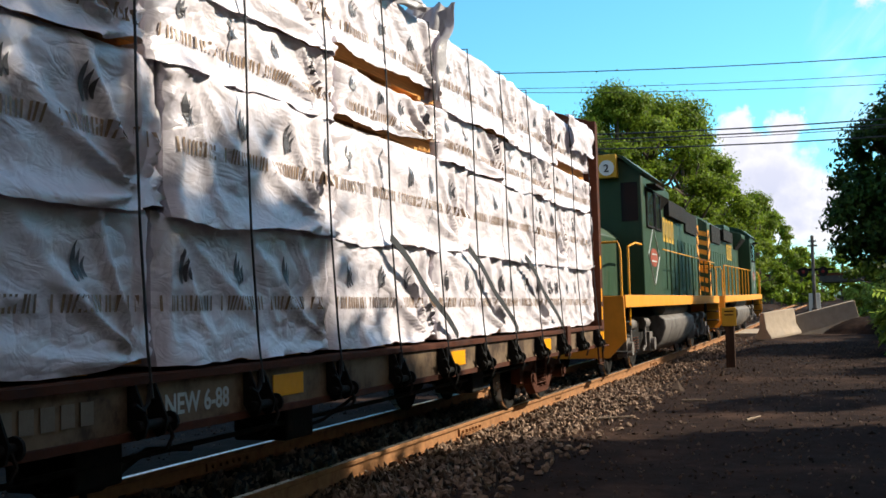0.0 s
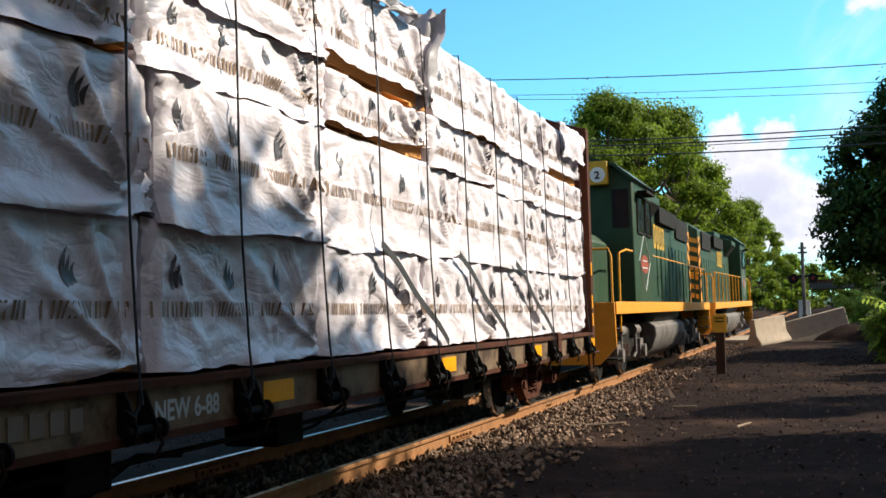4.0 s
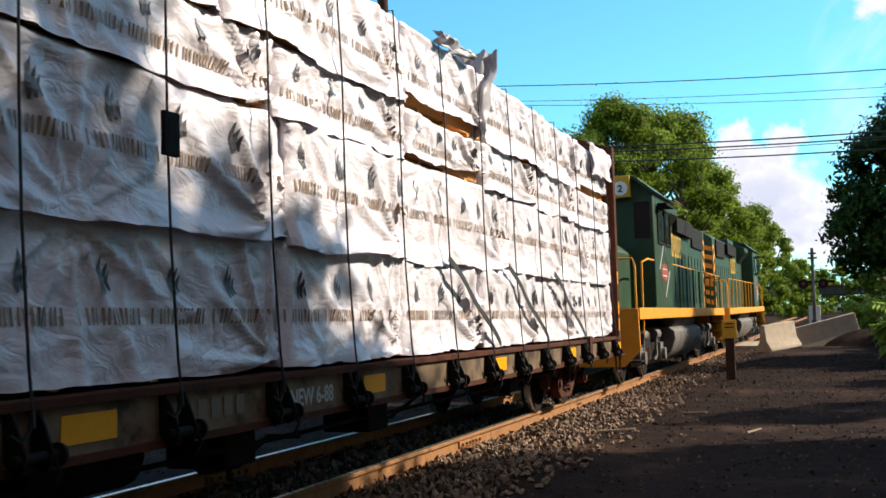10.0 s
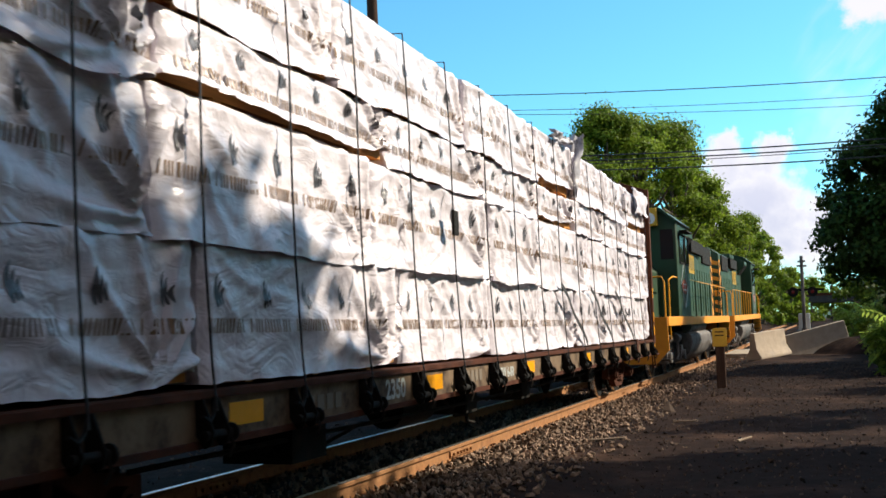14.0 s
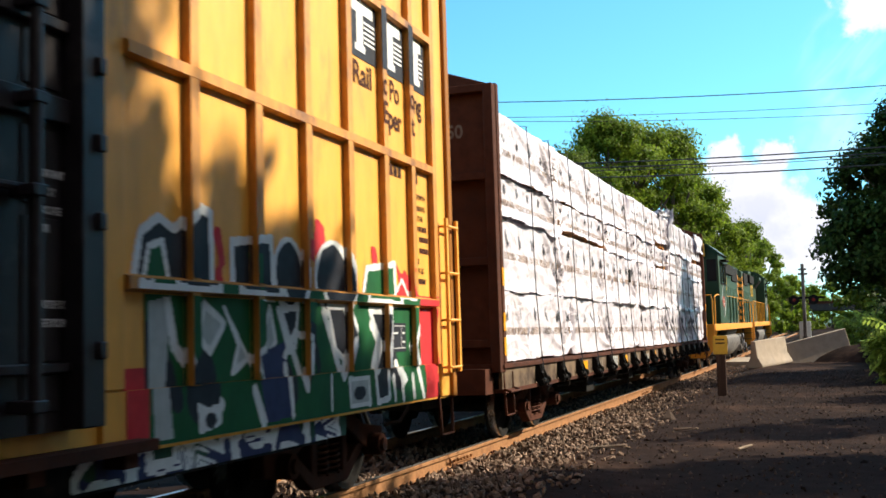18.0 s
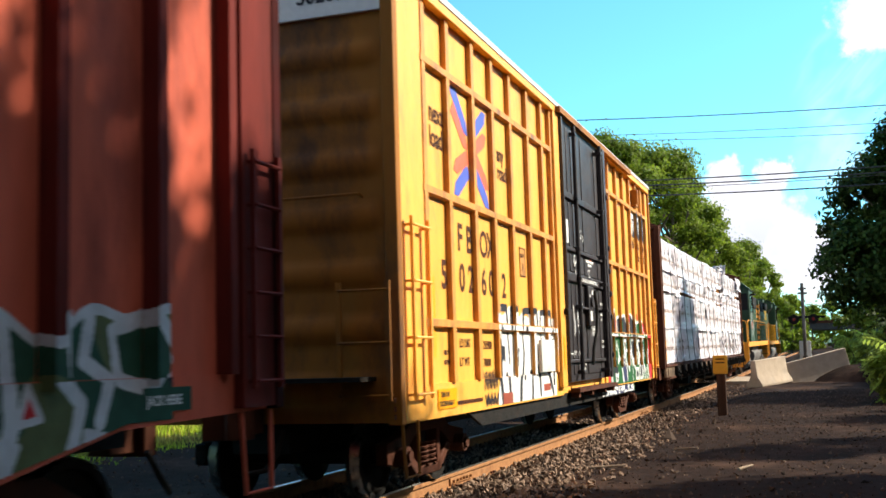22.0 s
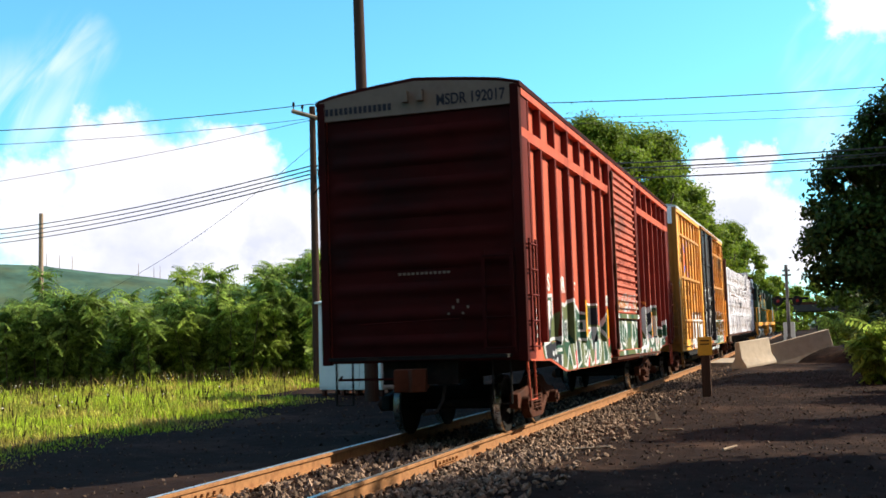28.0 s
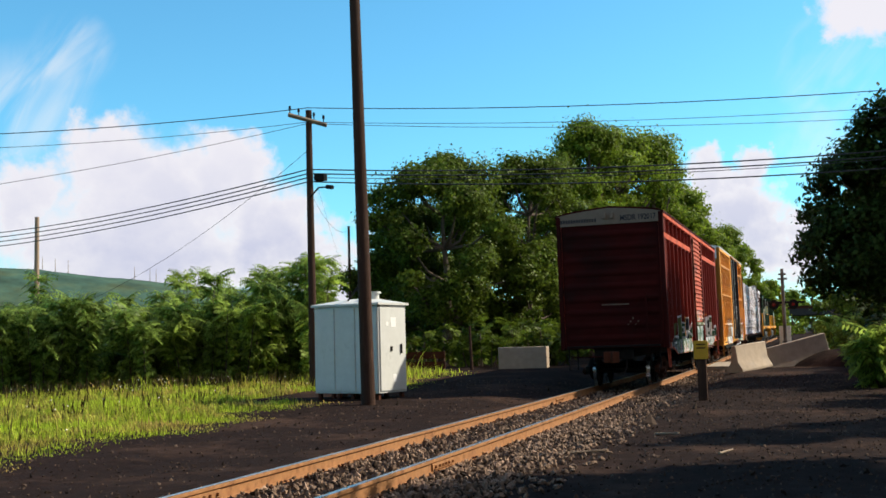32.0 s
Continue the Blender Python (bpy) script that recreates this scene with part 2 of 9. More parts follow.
GLASS = material("dark_cab_glass", (0.015, 0.018, 0.02), 0.08, vary=0.05, bump=0.0)
WRAP = material("white_lumber_wrap", (0.7, 0.65, 0.7), 0.34, vary=0.08, scale=7, stain=(0.5, 0.46, 0.52), amount=0.34, stain_scale=2.2, bump=0.06, bump_scale=22, stretch=(1, 0.75, 1.35))


def crinkle(m, scale, strength):
    """Adds sharp creases: folded noise, fanned out by distortion, over the finer relief."""
    n, l = m.node_tree.nodes, m.node_tree.links
    b, old = n["Principled BSDF"], n["Bump"]
    mp = n["Mapping"]
    last = None
    for sc, w in ((scale, 1.0), (scale * 2.7, 0.3)):
        t = n.new("ShaderNodeTexNoise")
        t.inputs["Scale"].default_value, t.inputs["Detail"].default_value, t.inputs["Distortion"].default_value = sc, 2.0, 1.6
        l.new(mp.outputs[0], t.inputs["Vector"])
        off, fold, amp = n.new("ShaderNodeMath"), n.new("ShaderNodeMath"), n.new("ShaderNodeMath")
        off.operation, off.inputs[1].default_value = "SUBTRACT", 0.5
        fold.operation = "ABSOLUTE"
        amp.operation, amp.inputs[1].default_value = "MULTIPLY", w
        l.new(t.outputs["Fac"], off.inputs[0])
        l.new(off.outputs[0], fold.inputs[0])
        l.new(fold.outputs[0], amp.inputs[0])
        if last is None:
            last = amp.outputs[0]
        else:
            add = n.new("ShaderNodeMath")
            l.new(last, add.inputs[0])
            l.new(amp.outputs[0], add.inputs[1])
            last = add.outputs[0]
    bump = n.new("ShaderNodeBump")
    bump.inputs["Strength"].default_value, bump.inputs["Distance"].default_value = strength, 0.12
    l.new(last, bump.inputs["Height"])
    l.new(old.outputs[0], bump.inputs["Normal"])
    l.new(bump.outputs[0], b.inputs["Normal"])


crinkle(WRAP, 2.1, 0.34)
WRAP_TORN = material("torn_grey_wrap", (0.36, 0.35, 0.38), 0.4, vary=0.15, scale=7, bump=0.3, bump_scale=12)
WRAP_DARK = material("dark_wrap_print", (0.09, 0.09, 0.105), 0.5, vary=0.3, scale=20, bump=0.05)
WRAP_TAN = material("brown_wrap_print", (0.3, 0.2, 0.13), 0.5, vary=0.4, scale=6, stain=(0.15, 0.13, 0.13), amount=0.4, stain_scale=0.6, bump=0.05)
LUMBER = material("fresh_sawn_lumber", (0.62, 0.3, 0.09), 0.75, sheen=0.15, vary=0.25, scale=12, bump=0.2, stretch=(3, 0.3, 8))
CABLE = material("dark_steel_cable", (0.02, 0.02, 0.022), 0.6, vary=0.2, bump=0)
REFLECT = material("yellow_reflector_tape", (0.82, 0.34, 0.0), 0.4, vary=0.06, scale=20, bump=0.02)
WHITE = material("white_paint", (0.78, 0.78, 0.76), 0.6, vary=0.08, scale=12, bump=0.03)
GREY_END = material("grey_gable_paint", (0.19, 0.155, 0.12), 0.85, sheen=0.15, vary=0.15, scale=6, stain=(0.14, 0.11, 0.09), amount=0.4, stain_scale=3)
ROOF = material("galvanised_roof", (0.5, 0.5, 0.5), 0.5, 0.3, vary=0.15, scale=5, bump=0.05)
SPRAY_WHITE = material("white_spray_paint", (0.72, 0.73, 0.72), 0.6, vary=0.12, scale=9, bump=0.02, sheen=0.2)
SPRAY_GREEN = material("dark_green_spray_paint", (0.02, 0.07, 0.042), 0.6, vary=0.35, scale=5, bump=0.02, sheen=0.2)
SPRAY_ORANGE = material("orange_red_spray_paint", (0.5, 0.085, 0.035), 0.6, vary=0.2, scale=9, bump=0.02, sheen=0.2)
SPRAY_TEAL = material("dark_teal_spray_paint", (0.05, 0.13, 0.11), 0.6, vary=0.3, scale=5, bump=0.02, sheen=0.2)
SPRAY_BRIGHT = material("bright_green_spray_paint", (0.009, 0.09, 0.026), 0.6, vary=0.25, scale=5, bump=0.02, sheen=0.2)
SPRAY_PALE = material("pale_blue_grey_spray_paint", (0.55, 0.57, 0.6), 0.6, vary=0.2, scale=7, bump=0.02, sheen=0.2)
SPRAY_AMBER = material("amber_spray_mist", (0.4, 0.14, 0.03), 0.65, vary=0.3, scale=12, bump=0.02, sheen=0.2)
SPRAY_BLACK = material("black_spray_paint", (0.02, 0.022, 0.03), 0.6, vary=0.3, scale=9, bump=0.02, sheen=0.2)
SPRAY_NAVY = material("navy_spray_paint", (0.03, 0.035, 0.1), 0.6, vary=0.2, scale=9, bump=0.02, sheen=0.2)
SPRAY_RED = material("red_spray_paint", (0.55, 0.03, 0.035), 0.6, vary=0.15, scale=9, bump=0.02, sheen=0.2)
SPRAY_OLIVE = material("olive_spray_paint", (0.1, 0.125, 0.05), 0.6, vary=0.25, scale=7, bump=0.02, sheen=0.2)
SPRAY_GREY = material("grey_spray_paint", (0.42, 0.45, 0.44), 0.6, vary=0.15, scale=9, bump=0.02, sheen=0.2)
LOGO_BLUE = material("blue_logo_paint", (0.06, 0.1, 0.5), 0.5, vary=0.1, scale=9, bump=0.02)
LOGO_RED = material("red_logo_paint", (0.75, 0.11, 0.04), 0.5, vary=0.1, scale=9, bump=0.02)
EMBLEM_RED = material("worn_emblem_paint", (0.27, 0.06, 0.035), 0.6, sheen=0.2, vary=0.3, scale=9, stain=(0.12, 0.06, 0.04), amount=0.4, stain_scale=4, bump=0.03)
DIRT = material("dark_cinder_dirt", (0.0185, 0.011, 0.0088), 0.97, sheen=0.04, vary=0.45, scale=5, stain=(0.052, 0.03, 0.021), amount=0.5, stain_scale=0.42, bump=1.0, bump_scale=18)
STONE = material("grey_brown_ballast", (0.19, 0.128, 0.09), 0.9, sheen=0.15, vary=0.35, scale=20, bump=0.4, bump_scale=40, island=0.85)
CINDER = material("loose_dark_cinder", (0.068, 0.048, 0.037), 0.95, sheen=0.08, vary=0.3, scale=20, bump=0.3, bump_scale=40, island=0.9)
RAIL = material("rusty_rail_side", (0.3, 0.145, 0.06), 0.8, sheen=0.2, vary=0.25, scale=12, stain=(0.2, 0.085, 0.035), amount=0.45, stain_scale=4, bump=0.15)
RAIL_TOP = material("worn_bright_rail_head", (0.62, 0.6, 0.58), 0.3, 0.9, vary=0.1, scale=20, bump=0.02)
TIE = material("dark_creosoted_tie", (0.04, 0.028, 0.02), 0.9, sheen=0.15, vary=0.3, scale=10, bump=0.4, stretch=(0.4, 3, 3))
CONCRETE = material("pale_concrete", (0.36, 0.29, 0.22), 0.85, sheen=0.15, vary=0.15, scale=5, stain=(0.32, 0.27, 0.22), amount=0.4, stain_scale=1.5, bump=0.3, bump_scale=40)
BRIDGE = material("dark_bridge_steel", (0.045, 0.045, 0.045), 0.8, sheen=0.15, vary=0.2, scale=2, stain=(0.07, 0.06, 0.05), amount=0.4, stain_scale=0.6)
# timber darkened to stand for the tree shade on the tall pole
POLE = material("dark_pole_timber", (0.05, 0.028, 0.02), 0.9, sheen=0.12, vary=0.3, scale=12, stain=(0.09, 0.052, 0.035), amount=0.35, stain_scale=3, bump=0.4, stretch=(4, 4, 0.25))
POLE_PALE = material("weathered_pole_timber", (0.3, 0.22, 0.15), 0.9, vary=0.25, scale=12, bump=0.4, stretch=(4, 4, 0.25))
CABINET = material("pale_grey_cabinet_paint", (0.56, 0.57, 0.54), 0.55, vary=0.06, scale=5, stain=(0.42, 0.42, 0.39), amount=0.3, stain_scale=2, bump=0.04)
SIGN_YELLOW = material("yellow_sign_paint", (0.6, 0.34, 0.02), 0.5, vary=0.1, scale=9)
LEAF_A = material("sunlit_green_leaf", (0.15, 0.215, 0.02), 0.55, sheen=0.15, vary=0.3, scale=0.5, island=0.5, bump=0, through=0.5)
LEAF_B = material("dark_green_leaf", (0.09, 0.13, 0.014), 0.55, sheen=0.12, vary=0.3, scale=0.5, island=0.55, bump=0, through=0.37)
LEAF_C = material("yellow_green_leaf", (0.165, 0.225, 0.02), 0.6, sheen=0.15, vary=0.25, scale=0.6, island=0.4, bump=0, through=0.5)
SHRUB_A = material("green_sumac_leaf", (0.2, 0.285, 0.06), 0.5, sheen=0.25, vary=0.4, scale=0.7, island=0.6, bump=0, through=0.6)
SHRUB_C = material("yellow_green_sumac_leaf", (0.26, 0.35, 0.06), 0.55, sheen=0.25, vary=0.35, scale=0.7, island=0.55, bump=0, through=0.6)
# leaf green darkened to paint in the backlit crown and the bushes' shade
LEAF_D = material("shade_dark_green_leaf", (0.03, 0.055, 0.01), 0.6, sheen=0.1, vary=0.25, scale=0.6, island=0.45, bump=0, through=0.2)
GRASS = material("tall_summer_grass", (0.37, 0.47, 0.036), 0.7, sheen=0.15, vary=0.35, scale=0.8, stain=(0.46, 0.31, 0.1), amount=0.56, stain_scale=0.5, island=0.65, bump=0, through=0.45)
WEED = material("dry_brown_weed", (0.07, 0.055, 0.022), 0.9, sheen=0.05, vary=0.3, scale=2, island=0.7, bump=0, through=0.2)
FLOWER = material("white_meadow_flower", (0.75, 0.72, 0.62), 0.8, sheen=0.1, vary=0.1, bump=0)
BARK = material("grey_brown_bark", (0.11, 0.085, 0.065), 0.95, sheen=0.15, vary=0.3, scale=9, bump=0.6, stretch=(3, 3, 0.5))
HILL = material("far_wooded_ridge", (0.045, 0.09, 0.065), 0.95, sheen=0.15, vary=0.5, scale=0.05, stain=(0.075, 0.1, 0.05), amount=0.5, stain_scale=0.012, bump=0.0)


# ---- mesh tools ----
class Shape:
    """Collects vertices and faces of one part."""

    def __init__(self):
        self.v, self.f = [], []

    def add(self, verts, faces):
        o = len(self.v)
        self.v += [tuple(p) for p in verts]
        self.f += [tuple(i + o for i in q) for q in faces]
        return self

    def box(self, x0, x1, y0, y1, z0, z1, m=None):
        p = [Vector((x, y, z)) for z in (z0, z1) for y in (y0, y1) for x in (x0, x1)]
        if m is not None:
            p = [m @ q for q in p]
        return self.add(p, [(0, 2, 3, 1), (4, 5, 7, 6), (0, 1, 5, 4), (2, 6, 7, 3), (0, 4, 6, 2), (1, 3, 7, 5)])

    def tube(self, a, b, r, n=10, r2=None, cap=True):
        a, b = Vector(a), Vector(b)
        r2 = r if r2 is None else r2
        q = (b - a).to_track_quat("Z", "Y")
        ring = [Vector((math.cos(2 * math.pi * i / n), math.sin(2 * math.pi * i / n), 0)) for i in range(n)]
        p = [a + q @ (c * r) for c in ring] + [b + q @ (c * r2) for c in ring]
        f = [(i, (i + 1) % n, n + (i + 1) % n, n + i) for i in range(n)]
        if cap:
            f += [tuple(range(n - 1, -1, -1)), tuple(range(n, 2 * n))]
        return self.add(p, f)

    def bent(self, points, r, n=8):
        """One closed round bar through all the points."""
        p = [Vector(q) for q in points]
        rings = []
        q = (p[1] - p[0]).to_track_quat("Z", "Y")
        for i, c in enumerate(p):
            d = (p[min(i + 1, len(p) - 1)] - p[max(i - 1, 0)]).normalized()
            q = (q @ Vector((0, 0, 1))).rotation_difference(d) @ q
            rings += [c + q @ Vector((r * math.cos(2 * math.pi * j / n), r * math.sin(2 * math.pi * j / n), 0)) for j in range(n)]
        k = len(p)
        f = [(i * n + j, i * n + (j + 1) % n, (i + 1) * n + (j + 1) % n, (i + 1) * n + j) for i in range(k - 1) for j in range(n)]
        return self.add(rings, f + [tuple(range(n - 1, -1, -1)), tuple(range((k - 1) * n, k * n))])

    def prism(self, profile, axis, a, b, m=None):
        """Extrudes a 2D outline along x, y or z from a to b."""
        def put(u, w, t):
            p = Vector({"x": (t, u, w), "y": (u, t, w), "z": (u, w, t)}[axis])
            return m @ p if m is not None else p
        k = len(profile)
        p = [put(u, w, a) for u, w in profile] + [put(u, w, b) for u, w in profile]
        f = [(i, (i + 1) % k, k + (i + 1) % k, k + i) for i in range(k)] + [tuple(range(k - 1, -1, -1)), tuple(range(k, 2 * k))]
        return self.add(p, f)

    def grid(self, nu, nv, fn, closed=False):
        p = [fn(i / nu, j / nv) for j in range(nv + 1) for i in range(nu + 1)]
        f = [(j * (nu + 1) + i, j * (nu + 1) + i + 1, (j + 1) * (nu + 1) + i + 1, (j + 1) * (nu + 1) + i) for j in range(nv) for i in range(nu)]
        return self.add(p, f)

    def mesh(self, name, smooth=38):
        me = bpy.data.meshes.new(name)
        me.from_pydata(self.v, [], self.f)
        bm = bmesh.new()
        bm.from_mesh(me)
        bmesh.ops.recalc_face_normals(bm, faces=bm.faces)
        bm.to_mesh(me)
        bm.free()
        if smooth:
            me.polygons.foreach_set("use_smooth", [True] * len(me.polygons))
            me.set_sharp_from_angle(angle=radians(smooth))
        return me


def raw_mesh(name, v, f, smooth=False):
    me = bpy.data.meshes.new(name)
    me.from_pydata(v, [], f)
    if smooth:
        me.polygons.foreach_set("use_smooth", [True] * len(me.polygons))
    return me


def quads_mesh(name, v):
    n = len(v) // 4
    me = bpy.data.meshes.new(name)
    me.vertices.add(len(v))
    me.vertices.foreach_set("co", np.ascontiguousarray(v, dtype=np.float32).ravel())
    me.loops.add(4 * n)
    me.loops.foreach_set("vertex_index", np.arange(4 * n, dtype=np.int32))
    me.polygons.add(n)
    me.polygons.foreach_set("loop_start", np.arange(0, 4 * n, 4, dtype=np.int32))
    me.update(calc_edges=True)
    return me


def part(name, shape, mat, parent, label="", bevel=0.0, at=None):
    """Links a Shape (or a mesh) as one mesh object under a thing or a part."""
    me = shape.mesh(name) if isinstance(shape, Shape) else shape
    if not me.materials:
        me.materials.append(mat)
    ob = new(name, me)
    ob.parent = parent
    if at is not None:
        ob.matrix_basis = at
    if bevel:
        b = ob.modifiers.new("worn_edge", "BEVEL")
        b.width, b.segments, b.limit_method = bevel, 2, "ANGLE"
    if label:
        tagged(ob, label)
    return ob


def thing(name, label, category, group="", kind="", at=None):
    ob = new(name)
    ob.empty_display_size = 0.2
    tagged(ob, label, category, group, kind)
    if at is not None:
        ob.matrix_basis = at
    return ob


def solo(name, shape, mat, label, category, group="", kind="", at=None):
    ob = part(name, shape, mat, None, at=at)
    return tagged(ob, label, category, group, kind)


# ---- the line of the track and the run of the train ----
SIDE = -5.012


def rail_height(s):
    if s > 62:
        return rail_height(62) + 0.0085 * (s - 62)
    return 0.00129 * (s - 15) + 0.00028 * (s - 15) ** 2 / 2 if s > 15 else 0.00129 * (s - 15) * max(0.0, 1 + s / 60)


def track_at(s):
    """Centre of the track at the rail heads, s metres along it, and its heading in radians: straight, a faint bend right, then back."""
    x, th, at = SIDE, 0.0, 10.27
    if s > at:
        for k, end in ((-0.000562, 46.0), (0.0008, 60.0), (0.0, 1e9)):
            d = min(s, end) - at
            x -= th * d + k * d * d / 2
            th += k * d
            at = end
            if s <= end:
                break
    return Vector((x, s, rail_height(s))), th


def track_x(y):
    return track_at(y)[0].x


RUN = [(0, 17.94), (5.3, 17.94), (6.5, 18.03), (7.5, 18.21), (9, 18.81), (10.5, 19.92), (12, 21.62), (13.5, 24.01), (14.5, 26.08), (16.5, 31.41),
       (18, 35.92), (20, 42.75), (22, 50.22), (24, 57.77), (25.5, 63.77), (27.5, 72.06), (29, 77.96), (30.5, 83.98), (32, 90.3)]


def run(t):
    """How far the train's head datum has come at t seconds (smooth through the knots)."""
    k = len(RUN)
    i = max(0, min(k - 2, next((j - 1 for j in range(1, k) if RUN[j][0] >= t), k - 2)))

    def slope(j):
        if j == 0:
            return 0.0
        if j == k - 1:
            return (RUN[j][1] - RUN[j - 1][1]) / (RUN[j][0] - RUN[j - 1][0])
        return (RUN[j + 1][1] - RUN[j - 1][1]) / (RUN[j + 1][0] - RUN[j - 1][0])
    (t0, a), (t1, b) = RUN[i], RUN[i + 1]
    h = t1 - t0
    u = (t - t0) / h
    m0, m1 = slope(i) * (0.0 if i == 0 else 1.0), slope(i + 1) * (0.0 if i == 0 else 1.0)
    if i == 0:
        return a
    return (2 * u ** 3 - 3 * u * u + 1) * a + (u ** 3 - 2 * u * u + u) * h * m0 + (-2 * u ** 3 + 3 * u * u) * b + (u ** 3 - u * u) * h * m1


def car_pose(t, centre, half):
    """Pose of a car whose middle lies at `centre` of the train, standing on two trucks."""
    s = run(t) + centre
    a, b = track_at(s - half)[0], track_at(s + half)[0]
    d = b - a
    yaw, pitch = math.atan2(-d.x, d.y), math.atan2(d.z, d.xy.length)
    return Matrix.Translation((a + b) / 2) @ Matrix.Rotation(yaw, 4, "Z") @ Matrix.Rotation(pitch, 4, "X") @ Matrix.Rotation(-0.006, 4, "Y")


MOVERS = []   # (thing, centre, half) of every car and of every load on it
WHEELSETS = []   # (wheelset, place in its car)
TIMES = [0.0, 3.0, 5.0, 5.5] + [6 + 0.5 * i for i in range(53)]


def ground_z(x, y):
    """Lie of the land: cinders near the camera, rising slowly along the line, with the ballast bed under the track."""
    base = -0.25 + 0.017 * max(0.0, min(y, 70) - 13)
    if y > 70:
        base += 0.008 * min(y - 70, 400)
    far = math.hypot(x, y)
    d = abs(x - track_x(max(-60.0, min(y, 260.0))))
    bed = rail_height(max(-60.0, min(y, 260.0))) - 0.17
    w = min(1.0, max(0.0, (d - 1.6) / 1.6))
    w = w * w * (3 - 2 * w)
    z = bed * (1 - w) + base * w if far < 260 else base
    bumps = 0.035 * noise.noise((x * 0.5, y * 0.5, 0)) + 0.015 * noise.noise((x * 1.7, y * 1.7, 3))
    return z + bumps * w * min(1.0, d / 4)


# ---- the ground, the track ----
def spread(edges):
    out = [edges[0][0]]
    for a, b, n in edges:
        out += [a + (b - a) * (i + 1) / n for i in range(n)]
    return out


def make_ground():
    xs = spread([(-900, -200, 8), (-200, -60, 14), (-60, -14, 46), (-14, 6, 80), (6, 30, 24), (30, 100, 10), (100, 900, 8)])
    ys = spread([(-300, -40, 8), (-40, 0, 20), (0, 45, 150), (45, 120, 60), (120, 300, 18), (300, 1500, 10)])
    v = [(x, y, ground_z(x, y)) for y in ys for x in xs]
    k = len(xs)
    f = [(j * k + i, j * k + i + 1, (j + 1) * k + i + 1, (j + 1) * k + i) for j in range(len(ys) - 1) for i in range(k - 1)]
    me = raw_mesh("ground", v, f, True)
    me.materials.append(DIRT)
    tagged(new("ground", me), "dark cinder and dirt ground beside the railway", "ground", kind="structure")


def grass_edge(y):
    """Where the meadow begins, left of the track."""
    return -11.1 - 0.35 * math.sin(y * 0.9) - 0.25 * math.sin(y * 2.3 + 1) - max(0.0, y - 20) * 0.09 + (0.0 if y < 27 else 0.3)


